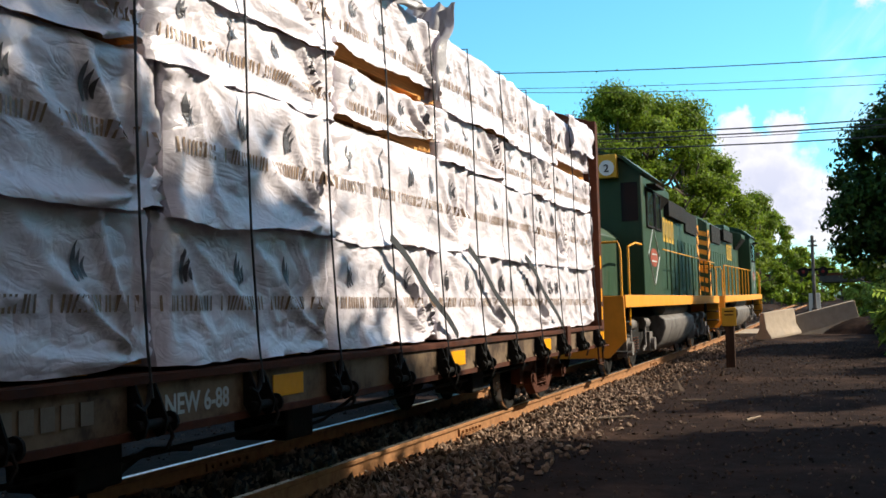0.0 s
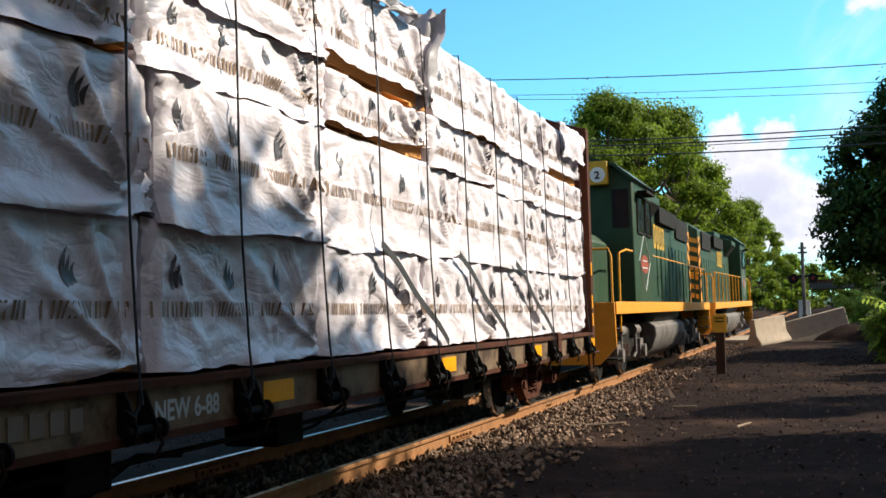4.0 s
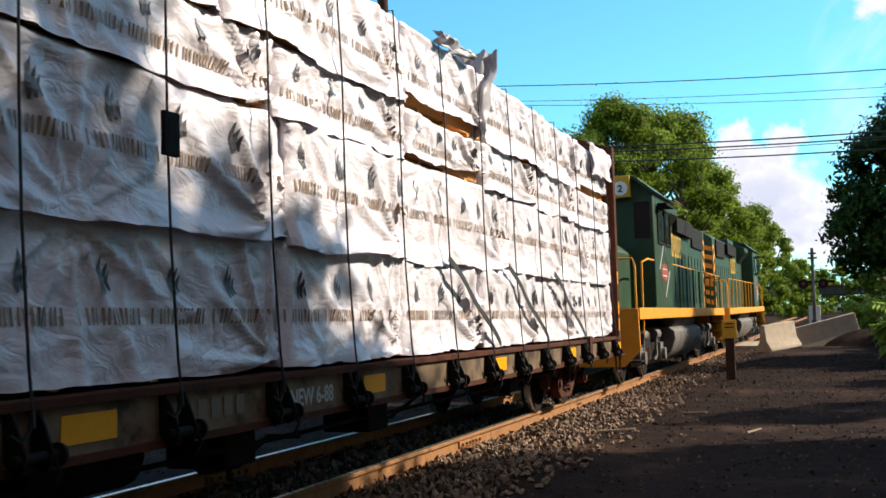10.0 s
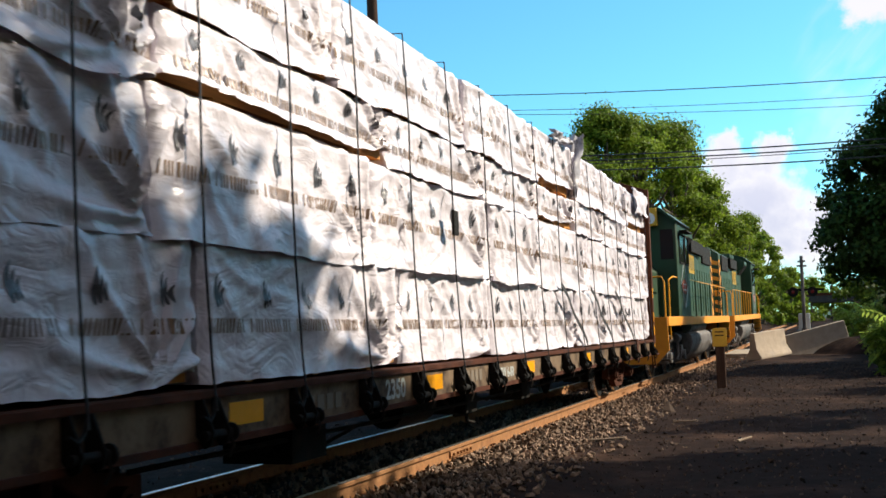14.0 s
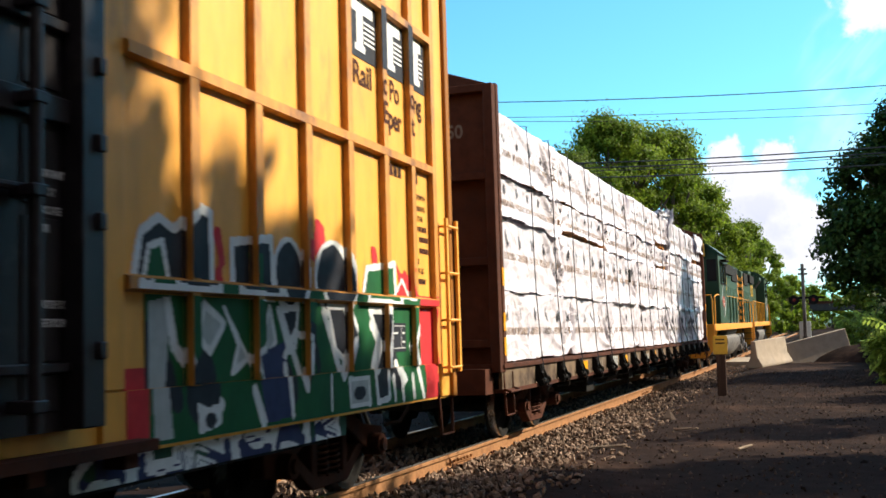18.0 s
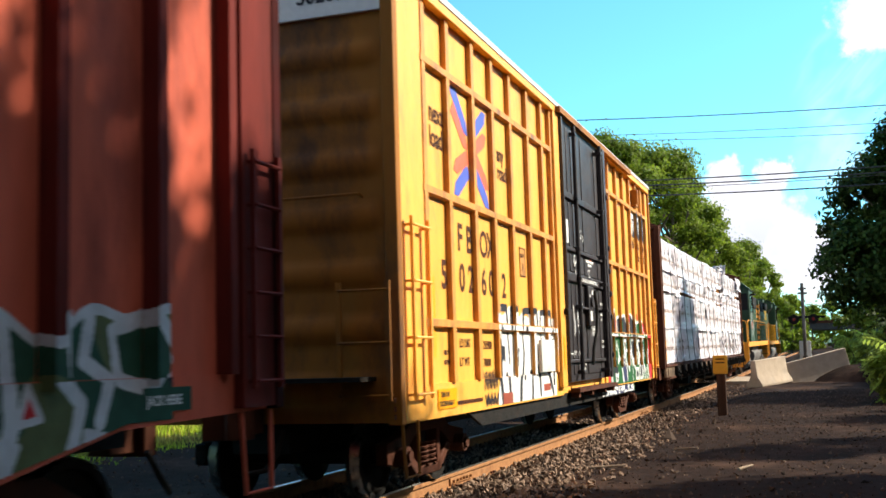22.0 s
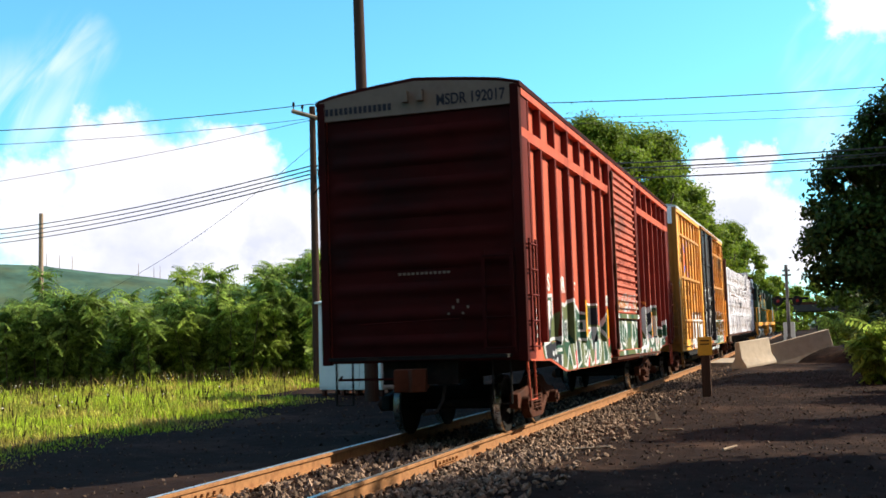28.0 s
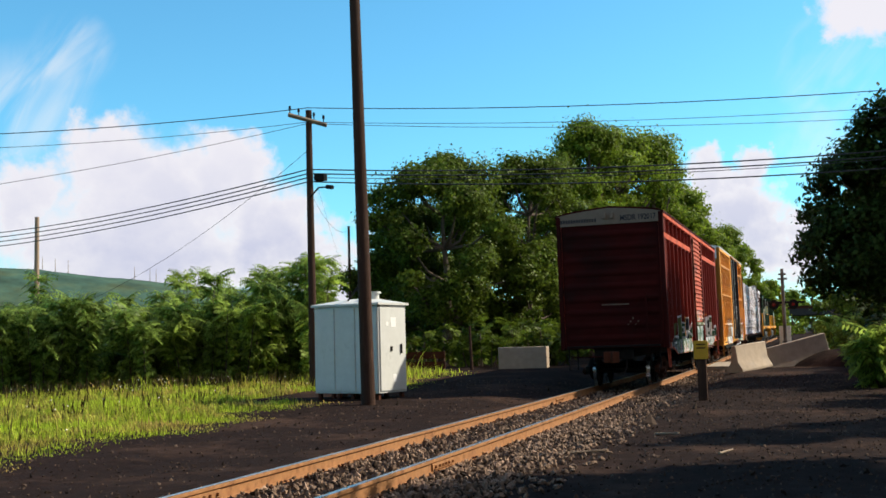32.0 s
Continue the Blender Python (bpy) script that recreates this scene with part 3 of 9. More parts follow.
def make_grass():
    rnd = random.Random(5)
    v, f = [], []
    for y0, y1, x0, dens, tall in ((8, 20, -30, 300, 0.15), (20, 34, -34, 260, 0.18), (34, 42, -30, 70, 0.36)):
        for _ in range(int((y1 - y0) * (-11 - x0) * dens)):
            y, x = rnd.uniform(y0, y1), rnd.uniform(x0, -10.4)
            if x > grass_edge(y) + rnd.gauss(0, 0.25) or (-14.2 < x < -9.5 and 25.6 < y < 30.5):
                continue
            if rnd.random() < 0.35 * (noise.noise((x * 0.35, y * 0.35, 7)) + 0.6):
                continue
            z = ground_z(x, y)
            near = max(0.25, min(1.0, (grass_edge(y) - x) / 1.2))
            hgt = 0.8 * tall * near * rnd.uniform(0.45, 1.25) * (1 + 0.5 * noise.noise((x * 0.25, y * 0.25, 1)) + 0.7 * noise.noise((x * 1.1, y * 1.1, 4)))
            hgt *= 2.4 if rnd.random() < 0.04 else 1.0
            hgt *= 1.0 + 0.9 * max(0.0, noise.noise((x * 0.5, y * 0.5, 15)))
            a = rnd.uniform(0, 6.28)
            lean = rnd.uniform(0.1, 1.1) * hgt
            wd = rnd.uniform(0.003, 0.008) * (1 + y / 22)
            dx, dy = math.cos(a), math.sin(a)
            o = len(v)
            v += [(x - dy * wd, y + dx * wd, z - 0.02), (x + dy * wd, y - dx * wd, z - 0.02),
                  (x + dx * lean * 0.4 + dy * wd * 0.7, y + dy * lean * 0.4 - dx * wd * 0.7, z + hgt * 0.6),
                  (x + dx * lean * 0.4 - dy * wd * 0.7, y + dy * lean * 0.4 + dx * wd * 0.7, z + hgt * 0.6),
                  (x + dx * lean, y + dy * lean, z + hgt)]
            f += [(o, o + 1, o + 2, o + 3), (o + 3, o + 2, o + 4)]
    # dry seed heads, thickest along the far edge, and white flower heads
    wv, wf, fv, ff = [], [], [], []
    for _ in range(3600):
        y = rnd.uniform(9, 34)
        far = rnd.random() < 0.4
        x = -16.5 - 0.55 * (34 - y) - rnd.uniform(0, 2.5) if far else rnd.uniform(-30, -10.9)
        if x > grass_edge(y) - 0.1 or (-14.2 < x < -9.5 and 25.6 < y < 30.5) or (not far and noise.noise((x * 0.3, y * 0.3, 12)) < 0.05):
            continue
        z, hgt, a = ground_z(x, y), rnd.uniform(0.3, 0.75) * (0.75 if far else 0.8), rnd.uniform(0, 6.28)
        dx, dy, tilt = math.cos(a), math.sin(a), rnd.uniform(-0.12, 0.12)
        for w0, h0, w1, h1 in ((0.006, 0.0, 0.005, 0.7), (0.02, 0.62, 0.004, 1.0)):
            o = len(wv)
            wv += [(x + dx * (tilt * h0 - w0), y + dy * (tilt * h0 - w0), z + hgt * h0), (x + dx * (tilt * h0 + w0), y + dy * (tilt * h0 + w0), z + hgt * h0),
                   (x + dx * (tilt * h1 + w1), y + dy * (tilt * h1 + w1), z + hgt * h1), (x + dx * (tilt * h1 - w1), y + dy * (tilt * h1 - w1), z + hgt * h1)]
            wf.append((o, o + 1, o + 2, o + 3))
        if rnd.random() < 0.16:
            o, r = len(fv), rnd.uniform(0.015, 0.035)
            c = Vector((x + 0.05, y - 0.05, z + hgt * 0.72))
            fv += [c + Vector((r * math.cos(k * 1.257), r * math.sin(k * 1.257), 0.4 * r * math.sin(k * 2.0))) for k in range(5)] + [c + Vector((0, 0, r * 0.6))]
            ff += [(o + k, o + (k + 1) % 5, o + 5) for k in range(5)]
    for name, vv, gg, m, lab in (("dry_weeds", wv, wf, WEED, "dry brown weeds with seed heads in the meadow"), ("meadow_flowers", fv, ff, FLOWER, "small white flower heads scattered in the meadow")):
        me = raw_mesh(name, vv, gg)
        me.materials.append(m)
        tagged(new(name, me), lab, "weeds" if m is WEED else "flowers", kind="stuff")
    me = raw_mesh("grass", v, f)
    me.materials.append(GRASS)
    tagged(new("grass", me), "tall yellow-green summer meadow grass", "grass", kind="stuff")


def make_stones():
    """Ballast along the near rail and between the rails, and loose stones over the cinders."""
    rnd = random.Random(9)
    v, f = [], []
    base = [(1, 0, 0), (-1, 0, 0), (0, 1, 0), (0, -1, 0), (0, 0, 1), (0, 0, -1)]
    tri = [(0, 2, 4), (2, 1, 4), (1, 3, 4), (3, 0, 4), (2, 0, 5), (1, 2, 5), (3, 1, 5), (0, 3, 5)]

    def stone(x, y, z, r):
        o = len(v)
        m = Euler((rnd.uniform(0, 6), rnd.uniform(0, 6), rnd.uniform(0, 6))).to_matrix()
        sx, sy, sz = r * rnd.uniform(0.8, 1.7), r * rnd.uniform(0.6, 1.2), r * rnd.uniform(0.4, 0.8)
        for a in base:
            p = m @ Vector((a[0] * sx * rnd.uniform(0.75, 1.2), a[1] * sy * rnd.uniform(0.75, 1.2), a[2] * sz * rnd.uniform(0.75, 1.2)))
            v.append((x + p.x, y + p.y, z + p.z))
        f.extend((a + o, b + o, c + o) for a, b, c in tri)

    for y0, y1, n in ((4, 12, 760), (12, 22, 640), (22, 40, 230), (40, 70, 40)):
        for _ in range(int((y1 - y0) * n)):
            y = rnd.uniform(y0, y1)
            u = rnd.choice((rnd.uniform(-0.68, 0.68), rnd.uniform(0.84, 2.5), rnd.uniform(0.84, 2.0), rnd.uniform(-1.25, -0.84)))
            if u > 1.5 and rnd.random() < (u - 1.5) / 1.0:
                continue
            x = track_x(y) + u
            top = rail_height(y) - (0.13 if abs(u) < 1.2 else 0.15)
            stone(x, y, max(ground_z(x, y), top - 0.06) + rnd.uniform(-0.01, 0.035), rnd.uniform(0.02, 0.05))
    me = raw_mesh("ballast", v, f)
    me.materials.append(STONE)
    tagged(new("ballast", me), "grey-brown crushed stone ballast round the track", "ballast", kind="stuff")
    v, f = [], []
    for _ in range(11000):
        y = rnd.uniform(5, 36)
        x = track_x(y) + rnd.choice((1, 1, -1)) * rnd.uniform(1.8, 7.5)
        stone(x, y, ground_z(x, y) + 0.004, abs(rnd.gauss(0, 0.013)) + 0.006)
    for x, y, r in ((-2.55, 19.6, 0.13), (-1.2, 17.6, 0.07), (-2.1, 23.0, 0.07), (-2.9, 16.2, 0.06), (-1.55, 24.2, 0.08), (-1.9, 21.6, 0.06), (-0.6, 13.4, 0.05)):
        stone(x, y, ground_z(x, y) + 0.02, r)
    me = raw_mesh("cinders", v, f)
    me.materials.append(CINDER)
    tagged(new("cinders", me), "loose dark cinders and stones scattered over the dirt", "cinders", kind="stuff")


RAIL_OUT = [(-0.07, -0.178), (0.07, -0.178), (0.07, -0.166), (0.012, -0.15), (0.009, -0.05), (0.036, -0.038), (0.036, -0.006), (0.03, 0.0),
            (-0.03, 0.0), (-0.036, -0.006), (-0.036, -0.038), (-0.009, -0.05), (-0.012, -0.15), (-0.07, -0.166)]


def make_track():
    tr = thing("railway_track", "single railway track with rusty rails on dark timber ties", "track", kind="structure")
    ss = [-40 + 2.5 * i for i in range(13)] + [-8 + 1.5 * i for i in range(40)] + [52 + 4 * i for i in range(30)]
    for u, label in ((0.753, "near rail with orange rust on its web"), (-0.753, "far rail with orange rust on its web")):
        rail, head = Shape(), Shape()
        k = len(RAIL_OUT)
        pts = []
        for s in ss:
            c, th = track_at(s)
            r = Vector((math.cos(th), math.sin(th), 0))
            pts.append([c + r * (u + a) + Vector((0, 0, b)) for a, b in RAIL_OUT])
        rail.add([p for ring in pts for p in ring],
                 [(j * k + i, j * k + (i + 1) % k, (j + 1) * k + (i + 1) % k, (j + 1) * k + i) for j in range(len(ss) - 1) for i in range(k)])
        ob = part("rail", rail, RAIL, tr, label)
        top = [(p[7] + Vector((0, 0, 0.003)), p[8] + Vector((0, 0, 0.003))) for p in pts]
        head.add([q for ab in top for q in ab], [(2 * j, 2 * j + 1, 2 * j + 3, 2 * j + 2) for j in range(len(ss) - 1)])
        part("rail_head", head, RAIL_TOP, ob, "bright worn running surface")
        for s in (12.9, 27.4) if u > 0 else (9.7, 26.6):
            c, th = track_at(s)
            m = Matrix.Translation(c) @ Matrix.Rotation(th, 4, "Z")
            bar = Shape()
            for sd in (-1, 1):
                bar.prism([(u + sd * 0.012, -0.14), (u + sd * 0.035, -0.13), (u + sd * 0.03, -0.06), (u + sd * 0.012, -0.052)], "y", -0.42, 0.42, m)
                for q in (-0.33, -0.18, -0.06, 0.06, 0.18, 0.33):
                    bar.tube(m @ Vector((u + sd * 0.03, q, -0.095)), m @ Vector((u + sd * 0.062, q, -0.095)), 0.019, 6)
            part("joint_bar", bar, RAIL, ob, "bolted rusty joint bar")
    rs = random.Random(17)
    rocks = []
    for k in range(14):
        rock = Shape()
        ring = [(math.cos(a * 1.257 + rs.uniform(-0.3, 0.3)) * rs.uniform(0.7, 1.2), math.sin(a * 1.257 + rs.uniform(-0.3, 0.3)) * rs.uniform(0.55, 1.0)) for a in range(5)]
        rock.add([(x, y, rs.uniform(-0.45, -0.2)) for x, y in ring] + [(x * rs.uniform(0.5, 0.85), y * rs.uniform(0.5, 0.85), rs.uniform(0.25, 0.6)) for x, y in ring],
                 [(0, 1, 6, 5), (1, 2, 7, 6), (2, 3, 8, 7), (3, 4, 9, 8), (4, 0, 5, 9), (4, 3, 2, 1, 0), (5, 6, 7, 8, 9)])
        me = rock.mesh("ballast_stone", 0)
        me.materials.append(STONE)
        rocks.append(me)
    for k in range(300):
        s = rs.uniform(8.5, 20.0)
        u = 0.92 + 1.55 * rs.random() ** 1.3
        x, r = track_x(s) + u, rs.uniform(0.035, 0.07)
        top = rail_height(s) - (0.13 if u < 1.2 else 0.15)
        part("ballast_stone", rocks[k % 14], STONE, tr, at=Matrix.Translation((x, s, max(ground_z(x, s), top - 0.06) + 0.022)) @ Euler((rs.uniform(-0.5, 0.5), rs.uniform(-0.5, 0.5), rs.uniform(0, 6.28))).to_matrix().to_4x4() @ Matrix.Diagonal((r, r, r * 0.8, 1)))
    tie, plate = Shape(), Shape()
    tie.box(-1.28, 1.28, -0.11, 0.11, -0.36, -0.192)
    tm = tie.mesh("tie")
    for sd in (-1, 1):
        plate.box(sd * 0.753 - 0.17, sd * 0.753 + 0.17, -0.09, 0.09, -0.192, -0.176)
        for q in (-0.098, 0.098):
            for w in (-0.055, 0.055):
                plate.box(sd * 0.753 + q - 0.014, sd * 0.753 + q + 0.014, w - 0.014, w + 0.014, -0.176, -0.135)
    pm = plate.mesh("tie_plate")
    rnd = random.Random(2)
    s = -6.0
    while s < 130:
        c, th = track_at(s)
        m = Matrix.Translation(c) @ Matrix.Rotation(th + rnd.uniform(-0.02, 0.02), 4, "Z") @ Matrix.Translation((rnd.uniform(-0.04, 0.04), 0, rnd.uniform(-0.012, 0)))
        t = part("tie", tm, TIE, tr, at=m)
        if s < 50:
            part("tie_plate", pm, RUST, t)
        s += 0.53


make_ground()
make_grass()
make_stones()
make_track()


# ---- running gear shared by the cars ----
def lathe(profile, n=28):
    """Turns (x, r) points round the x axis."""
    s = Shape()
    k = len(profile)
    s.add([(x, r * math.cos(2 * math.pi * j / n), r * math.sin(2 * math.pi * j / n)) for j in range(n) for x, r in profile],
          [(j * k + i, j * k + i + 1, ((j + 1) % n) * k + i + 1, ((j + 1) % n) * k + i) for j in range(n) for i in range(k - 1)])
    return s


def wheelset_meshes(r):
    w, treads = Shape(), []
    w.tube((-1.05, 0, 0), (1.05, 0, 0), 0.075, 14)
    for sd in (-1, 1):
        prof = [(0.70, 0.1), (0.70, r * 0.78), (0.685, r * 0.86), (0.685, r + 0.026), (0.715, r + 0.026), (0.722, r - 0.002), (0.82, r - 0.006), (0.82, r * 0.86), (0.775, r * 0.82), (0.745, r * 0.45), (0.78, 0.13), (0.8, 0.1)]
        q = lathe([(sd * a, b) for a, b in prof])
        w.add(q.v, q.f)
        q = lathe([(sd * a, b + 0.003) for a, b in ((0.722, r), (0.82, r - 0.004))])
        treads.append(q.mesh("tread"))
    return w.mesh("wheelset"), treads


FREIGHT_WHEELS, ENGINE_WHEELS = wheelset_meshes(0.42), wheelset_meshes(0.5)


def wheels(car, y, r=0.42):
    me = FREIGHT_WHEELS if r == 0.42 else ENGINE_WHEELS
    ob = part("wheelset", me[0], BLACK, car, at=Matrix.Translation((0, y, r)))
    for t in me[1]:
        part("tread", t, STEEL, ob, "bright worn wheel tread")
    WHEELSETS.append((ob, Vector((0, y, r)), r))


def coil(s, x, y, z0, z1, r, turns=5, wire=0.014):
    pts = [(x + r * math.cos(a), y + r * math.sin(a), z0 + (z1 - z0) * a / (2 * math.pi * turns)) for a in [2 * math.pi * i / 10 for i in range(10 * turns + 1)]]
    s.bent(pts, wire, 5)


def freight_truck(car, y0):
    """Two cast side frames with springs and bearing caps, a bolster, and two wheelsets."""
    for dy in (-0.89, 0.89):
        wheels(car, y0 + dy)
    bol = Shape()
    bol.box(-0.95, 0.95, y0 - 0.17, y0 + 0.17, 0.42, 0.66)
    bol.tube((0, y0, 0.6), (0, y0, 0.82), 0.2, 14)
    truck = part("truck", bol, BLACK, car, "dark cast truck bolster")
    for sd in (-1, 1):
        fr = Shape()
        x0, x1 = (0.93, 1.06) if sd > 0 else (-1.06, -0.93)
        arch = [(-1.17, 0.36), (-1.17, 0.56), (-0.72, 0.62), (-0.36, 0.79), (0.36, 0.79), (0.72, 0.62), (1.17, 0.56), (1.17, 0.36), (0.98, 0.33), (0.72, 0.42), (0.34, 0.62), (-0.34, 0.62), (-0.72, 0.42), (-0.98, 0.33)]
        fr.prism([(a + y0, b) for a, b in arch], "x", x0, x1)
        fr.prism([(a + y0, b) for a, b in ((-0.72, 0.42), (-0.34, 0.16), (0.34, 0.16), (0.72, 0.42), (0.6, 0.46), (0.28, 0.26), (-0.28, 0.26), (-0.6, 0.46))], "x", x0, x1)
        for q in (-0.3, 0.3):
            fr.box(x0, x1, y0 + q - 0.05, y0 + q + 0.05, 0.2, 0.66)
        part("side_frame", fr, BLACK if sd < 0 else RUST, truck, bevel=0.012)
        for q in (-0.12, 0.1):
            sp = Shape()
            coil(sp, sd * 1.0, y0 + q, 0.26, 0.5, 0.085)
            part("spring", sp, RUST, truck, "rusty coil spring")
        for q in (-0.89, 0.89):
            cap = Shape()
            cap.tube((sd * 1.0, y0 + q, 0.42), (sd * 1.17, y0 + q, 0.42), 0.1, 14)
            cap.tube((sd * 1.17, y0 + q, 0.42), (sd * 1.2, y0 + q, 0.42), 0.06, 10)
            part("bearing_cap", cap, RUST, truck)


def coupler(car, y, sd):
    c = Shape()
    c.box(-0.1, 0.1, y, y + sd * 0.35, 0.72, 0.95)
    c.prism([(-0.17, y + sd * 0.3), (0.18, y + sd * 0.32), (0.2, y + sd * 0.45), (0.05, y + sd * 0.6), (-0.02, y + sd * 0.52), (-0.2, y + sd * 0.62), (-0.22, y + sd * 0.4)], "z", 0.69, 1.0)
    part("coupler", c, RUST, car, bevel=0.015)
    h = Shape()
    h.bent([(0.35, y + sd * 0.1, 0.75), (0.36, y + sd * 0.25, 0.55), (0.33, y + sd * 0.42, 0.42), (0.2, y + sd * 0.6, 0.4)], 0.024, 8)
    part("air_hose", h, BLACK, car, "black rubber air hose")


def ladder(car, x, y0, y1, z0, z1, n, mat, rail=0.022, rungs_x=0.09, axis="y"):
    """Two uprights off the wall and a part for each rung."""
    up = Shape()
    for y in (y0, y1):
        if axis == "y":
            up.box(x + rungs_x - 0.03, x + rungs_x, y - 0.025, y + 0.025, z0 - 0.05, z1 + 0.08)
        else:
            up.box(y - 0.025, y + 0.025, x - rungs_x, x - rungs_x + 0.03, z0 - 0.05, z1 + 0.08)
    lad = part("ladder", up, mat, car)
    rm = Shape()
    sx = rungs_x
    if axis == "y":
        rm.bent([(0, 0, 0), (sx, 0, 0), (sx, y1 - y0, 0), (0, y1 - y0, 0)], 0.014, 6)
    else:
        rm.bent([(0, 0, 0), (0, -sx, 0), (y1 - y0, -sx, 0), (y1 - y0, 0, 0)], 0.014, 6)
    me = rm.mesh("rung")
    for i in range(n):
        z = z0 + (z1 - z0) * i / max(1, n - 1)
        part("rung", me, mat, lad, at=Matrix.Translation((x, y0, z) if axis == "y" else (y0, x, z)))
    return lad


def stirrup(car, x, y, z, mat):
    s = Shape()
    s.bent([(x, y - 0.2, z + 0.1), (x + 0.02, y - 0.17, z - 0.42), (x + 0.02, y + 0.17, z - 0.42), (x, y + 0.2, z + 0.1)], 0.017, 6)
    part("sill_step", s, mat, car)


def hat_rib(depth, wide, z0, z1, foot=0.04):
    """A pressed rib with slanted flanks, its foot on x = 0."""
    s = Shape()
    w = wide / 2
    s.prism([(0, -w), (depth, -w + foot * 0.5), (depth, w - foot * 0.5), (0, w)], "z", z0, z1)
    return s.mesh("rib")


def lettering(car, text, mat, x, y, z, size, spacing=1.0, label="", yaw=90, name="lettering", squeeze=1.0):
    """Painted letters standing 4 mm proud of a wall that faces +x (yaw 90) or -y (yaw 0)."""
    cu = bpy.data.curves.new(name, "FONT")
    cu.body, cu.size, cu.space_character, cu.extrude, cu.align_x, cu.offset = text, size, spacing, 0.001, "LEFT", 0.022 * size
    ob = new(name, cu)
    dg = bpy.context.evaluated_depsgraph_get()
    me = bpy.data.meshes.new_from_object(ob.evaluated_get(dg))
    bpy.data.objects.remove(ob)
    me.materials.clear()
    me.materials.append(mat)
    m = Matrix.Translation((x, y, z)) @ pose(0, 0, 0, 90, 0, yaw) @ Matrix.Diagonal((squeeze, 1, 1, 1))
    me.transform(m)
    return part(name, me, mat, car, label)


def bars(shape, x, y, z, length, height, n=1, gap=0.3):
    """Unreadable lines of writing as plain bars on a wall that faces +x."""
    step = length / n
    for i in range(n):
        shape.box(x, x + 0.004, y + i * step, y + i * step + step * (1 - gap if n > 1 else 1), z, z + height)
    return shape


# ---- boxcars ----
def car_shell(car, L, w, z0, z1, z2, side, end, roof_mat, trim, ripples, end_top, depth=0.06, sill=None):
    """Side sheets, corrugated ends, peaked roof and floor of a boxcar."""
    for sd, name in ((1, "side_wall"), (-1, "side_wall")):
        s = Shape()
        x0, x1 = (w - depth - 0.04, w - depth) if sd > 0 else (-w + depth, -w + depth + 0.04)
        s.box(x0, x1, -L / 2 + 0.03, L / 2 - 0.03, z0, z1)
        part(name, s, side, car)
    fl = Shape()
    fl.box(-w + 0.1, w - 0.1, -L / 2 + 0.1, L / 2 - 0.1, z0, z0 + 0.12)
    fl.box(-0.3, 0.3, -L / 2 + 0.1, L / 2 - 0.1, z0 - 0.28, z0)
    part("underframe", fl, BLACK, car)
    for sd in (-1, 1):
        e = Shape()
        y = sd * L / 2
        # wavy pressed end: broad corrugations running across
        n = 100
        top = lambda x: z1 + (z2 - z1) * (1 - abs(x) / w) ** 0.6 * 0.92
        def wave(z):
            if z > end_top or z < z0 + 0.2:
                return 0.0
            k = (z - z0 - 0.2) / (end_top - z0 - 0.2) * ripples
            return 0.055 * max(0.0, math.sin(k * 2 * math.pi)) ** 0.7
        zs = [z0 + (end_top - z0) * i / n for i in range(n + 1)] + [end_top + 0.001]
        xs = [-w + 0.05, -w + 0.2, -w + 0.3, 0, w - 0.3, w - 0.2, w - 0.05]
        k = len(xs)
        v, f = [], []
        for z in zs:
            for i, x in enumerate(xs):
                v.append((x, y - sd * 0.03 + sd * (wave(z) if 1 < i < 5 else 0.0), z))
        f = [(j * k + i, j * k + i + 1, (j + 1) * k + i + 1, (j + 1) * k + i) for j in range(len(zs) - 1) for i in range(k - 1)]
        e.add(v, f)
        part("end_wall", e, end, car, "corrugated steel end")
        g = Shape()
        pts = [(-w + 0.03, end_top)] + [(x, top(x)) for x in [-w + 0.03 + (2 * w - 0.06) * i / 12 for i in range(13)]] + [(w - 0.03, end_top)]
        g.prism(pts, "y", y - sd * 0.05, y + sd * 0.012)
        part("gable", g, GREY_END if end is RED_END else WHITE, car, "pale painted gable with stencilled marks")
        for sx in (-1, 1):
            p = Shape()
            a, b = sorted((sx * (w - 0.13), sx * (w + 0.0)))
            p.box(a, b, *sorted((y - sd * 0.1, y + sd * 0.018)), z0 - 0.02, z1 + 0.02)
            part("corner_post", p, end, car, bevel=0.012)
    r = Shape()
    prof = [(-w - 0.02, z1 - 0.02), (-w - 0.02, z1 + 0.05)] + [(x, top(x) + 0.05) for x in [-w + 2 * w * i / 12 for i in range(1, 12)]] + [(w + 0.02, z1 + 0.05), (w + 0.02, z1 - 0.02)]
    r.prism(prof, "y", -L / 2 - 0.01, L / 2 + 0.01)
    part("roof", r, roof_mat, car, "peaked sheet steel roof")
    for sd in (-1, 1):
        p = Shape()
        a, b = sorted((sd * (w - depth + 0.002), sd * (w + 0.01)))
        p.box(a, b, -L / 2 + 0.1, L / 2 - 0.1, z1 - 0.13, z1 - 0.021)
        part("top_chord", p, trim, car, bevel=0.01)


DATA_PLATE = (6.49, 6.85, 1.26, 1.52)
RIB_DEPTH = 0.058
YELLOW_RIBS = [-6.85, -6.09, -5.2, -4.42, -3.62, -2.75, -1.95, -1.42, 3.19, 4.01, 4.79, 5.58, 6.37, 7.05, 7.65]


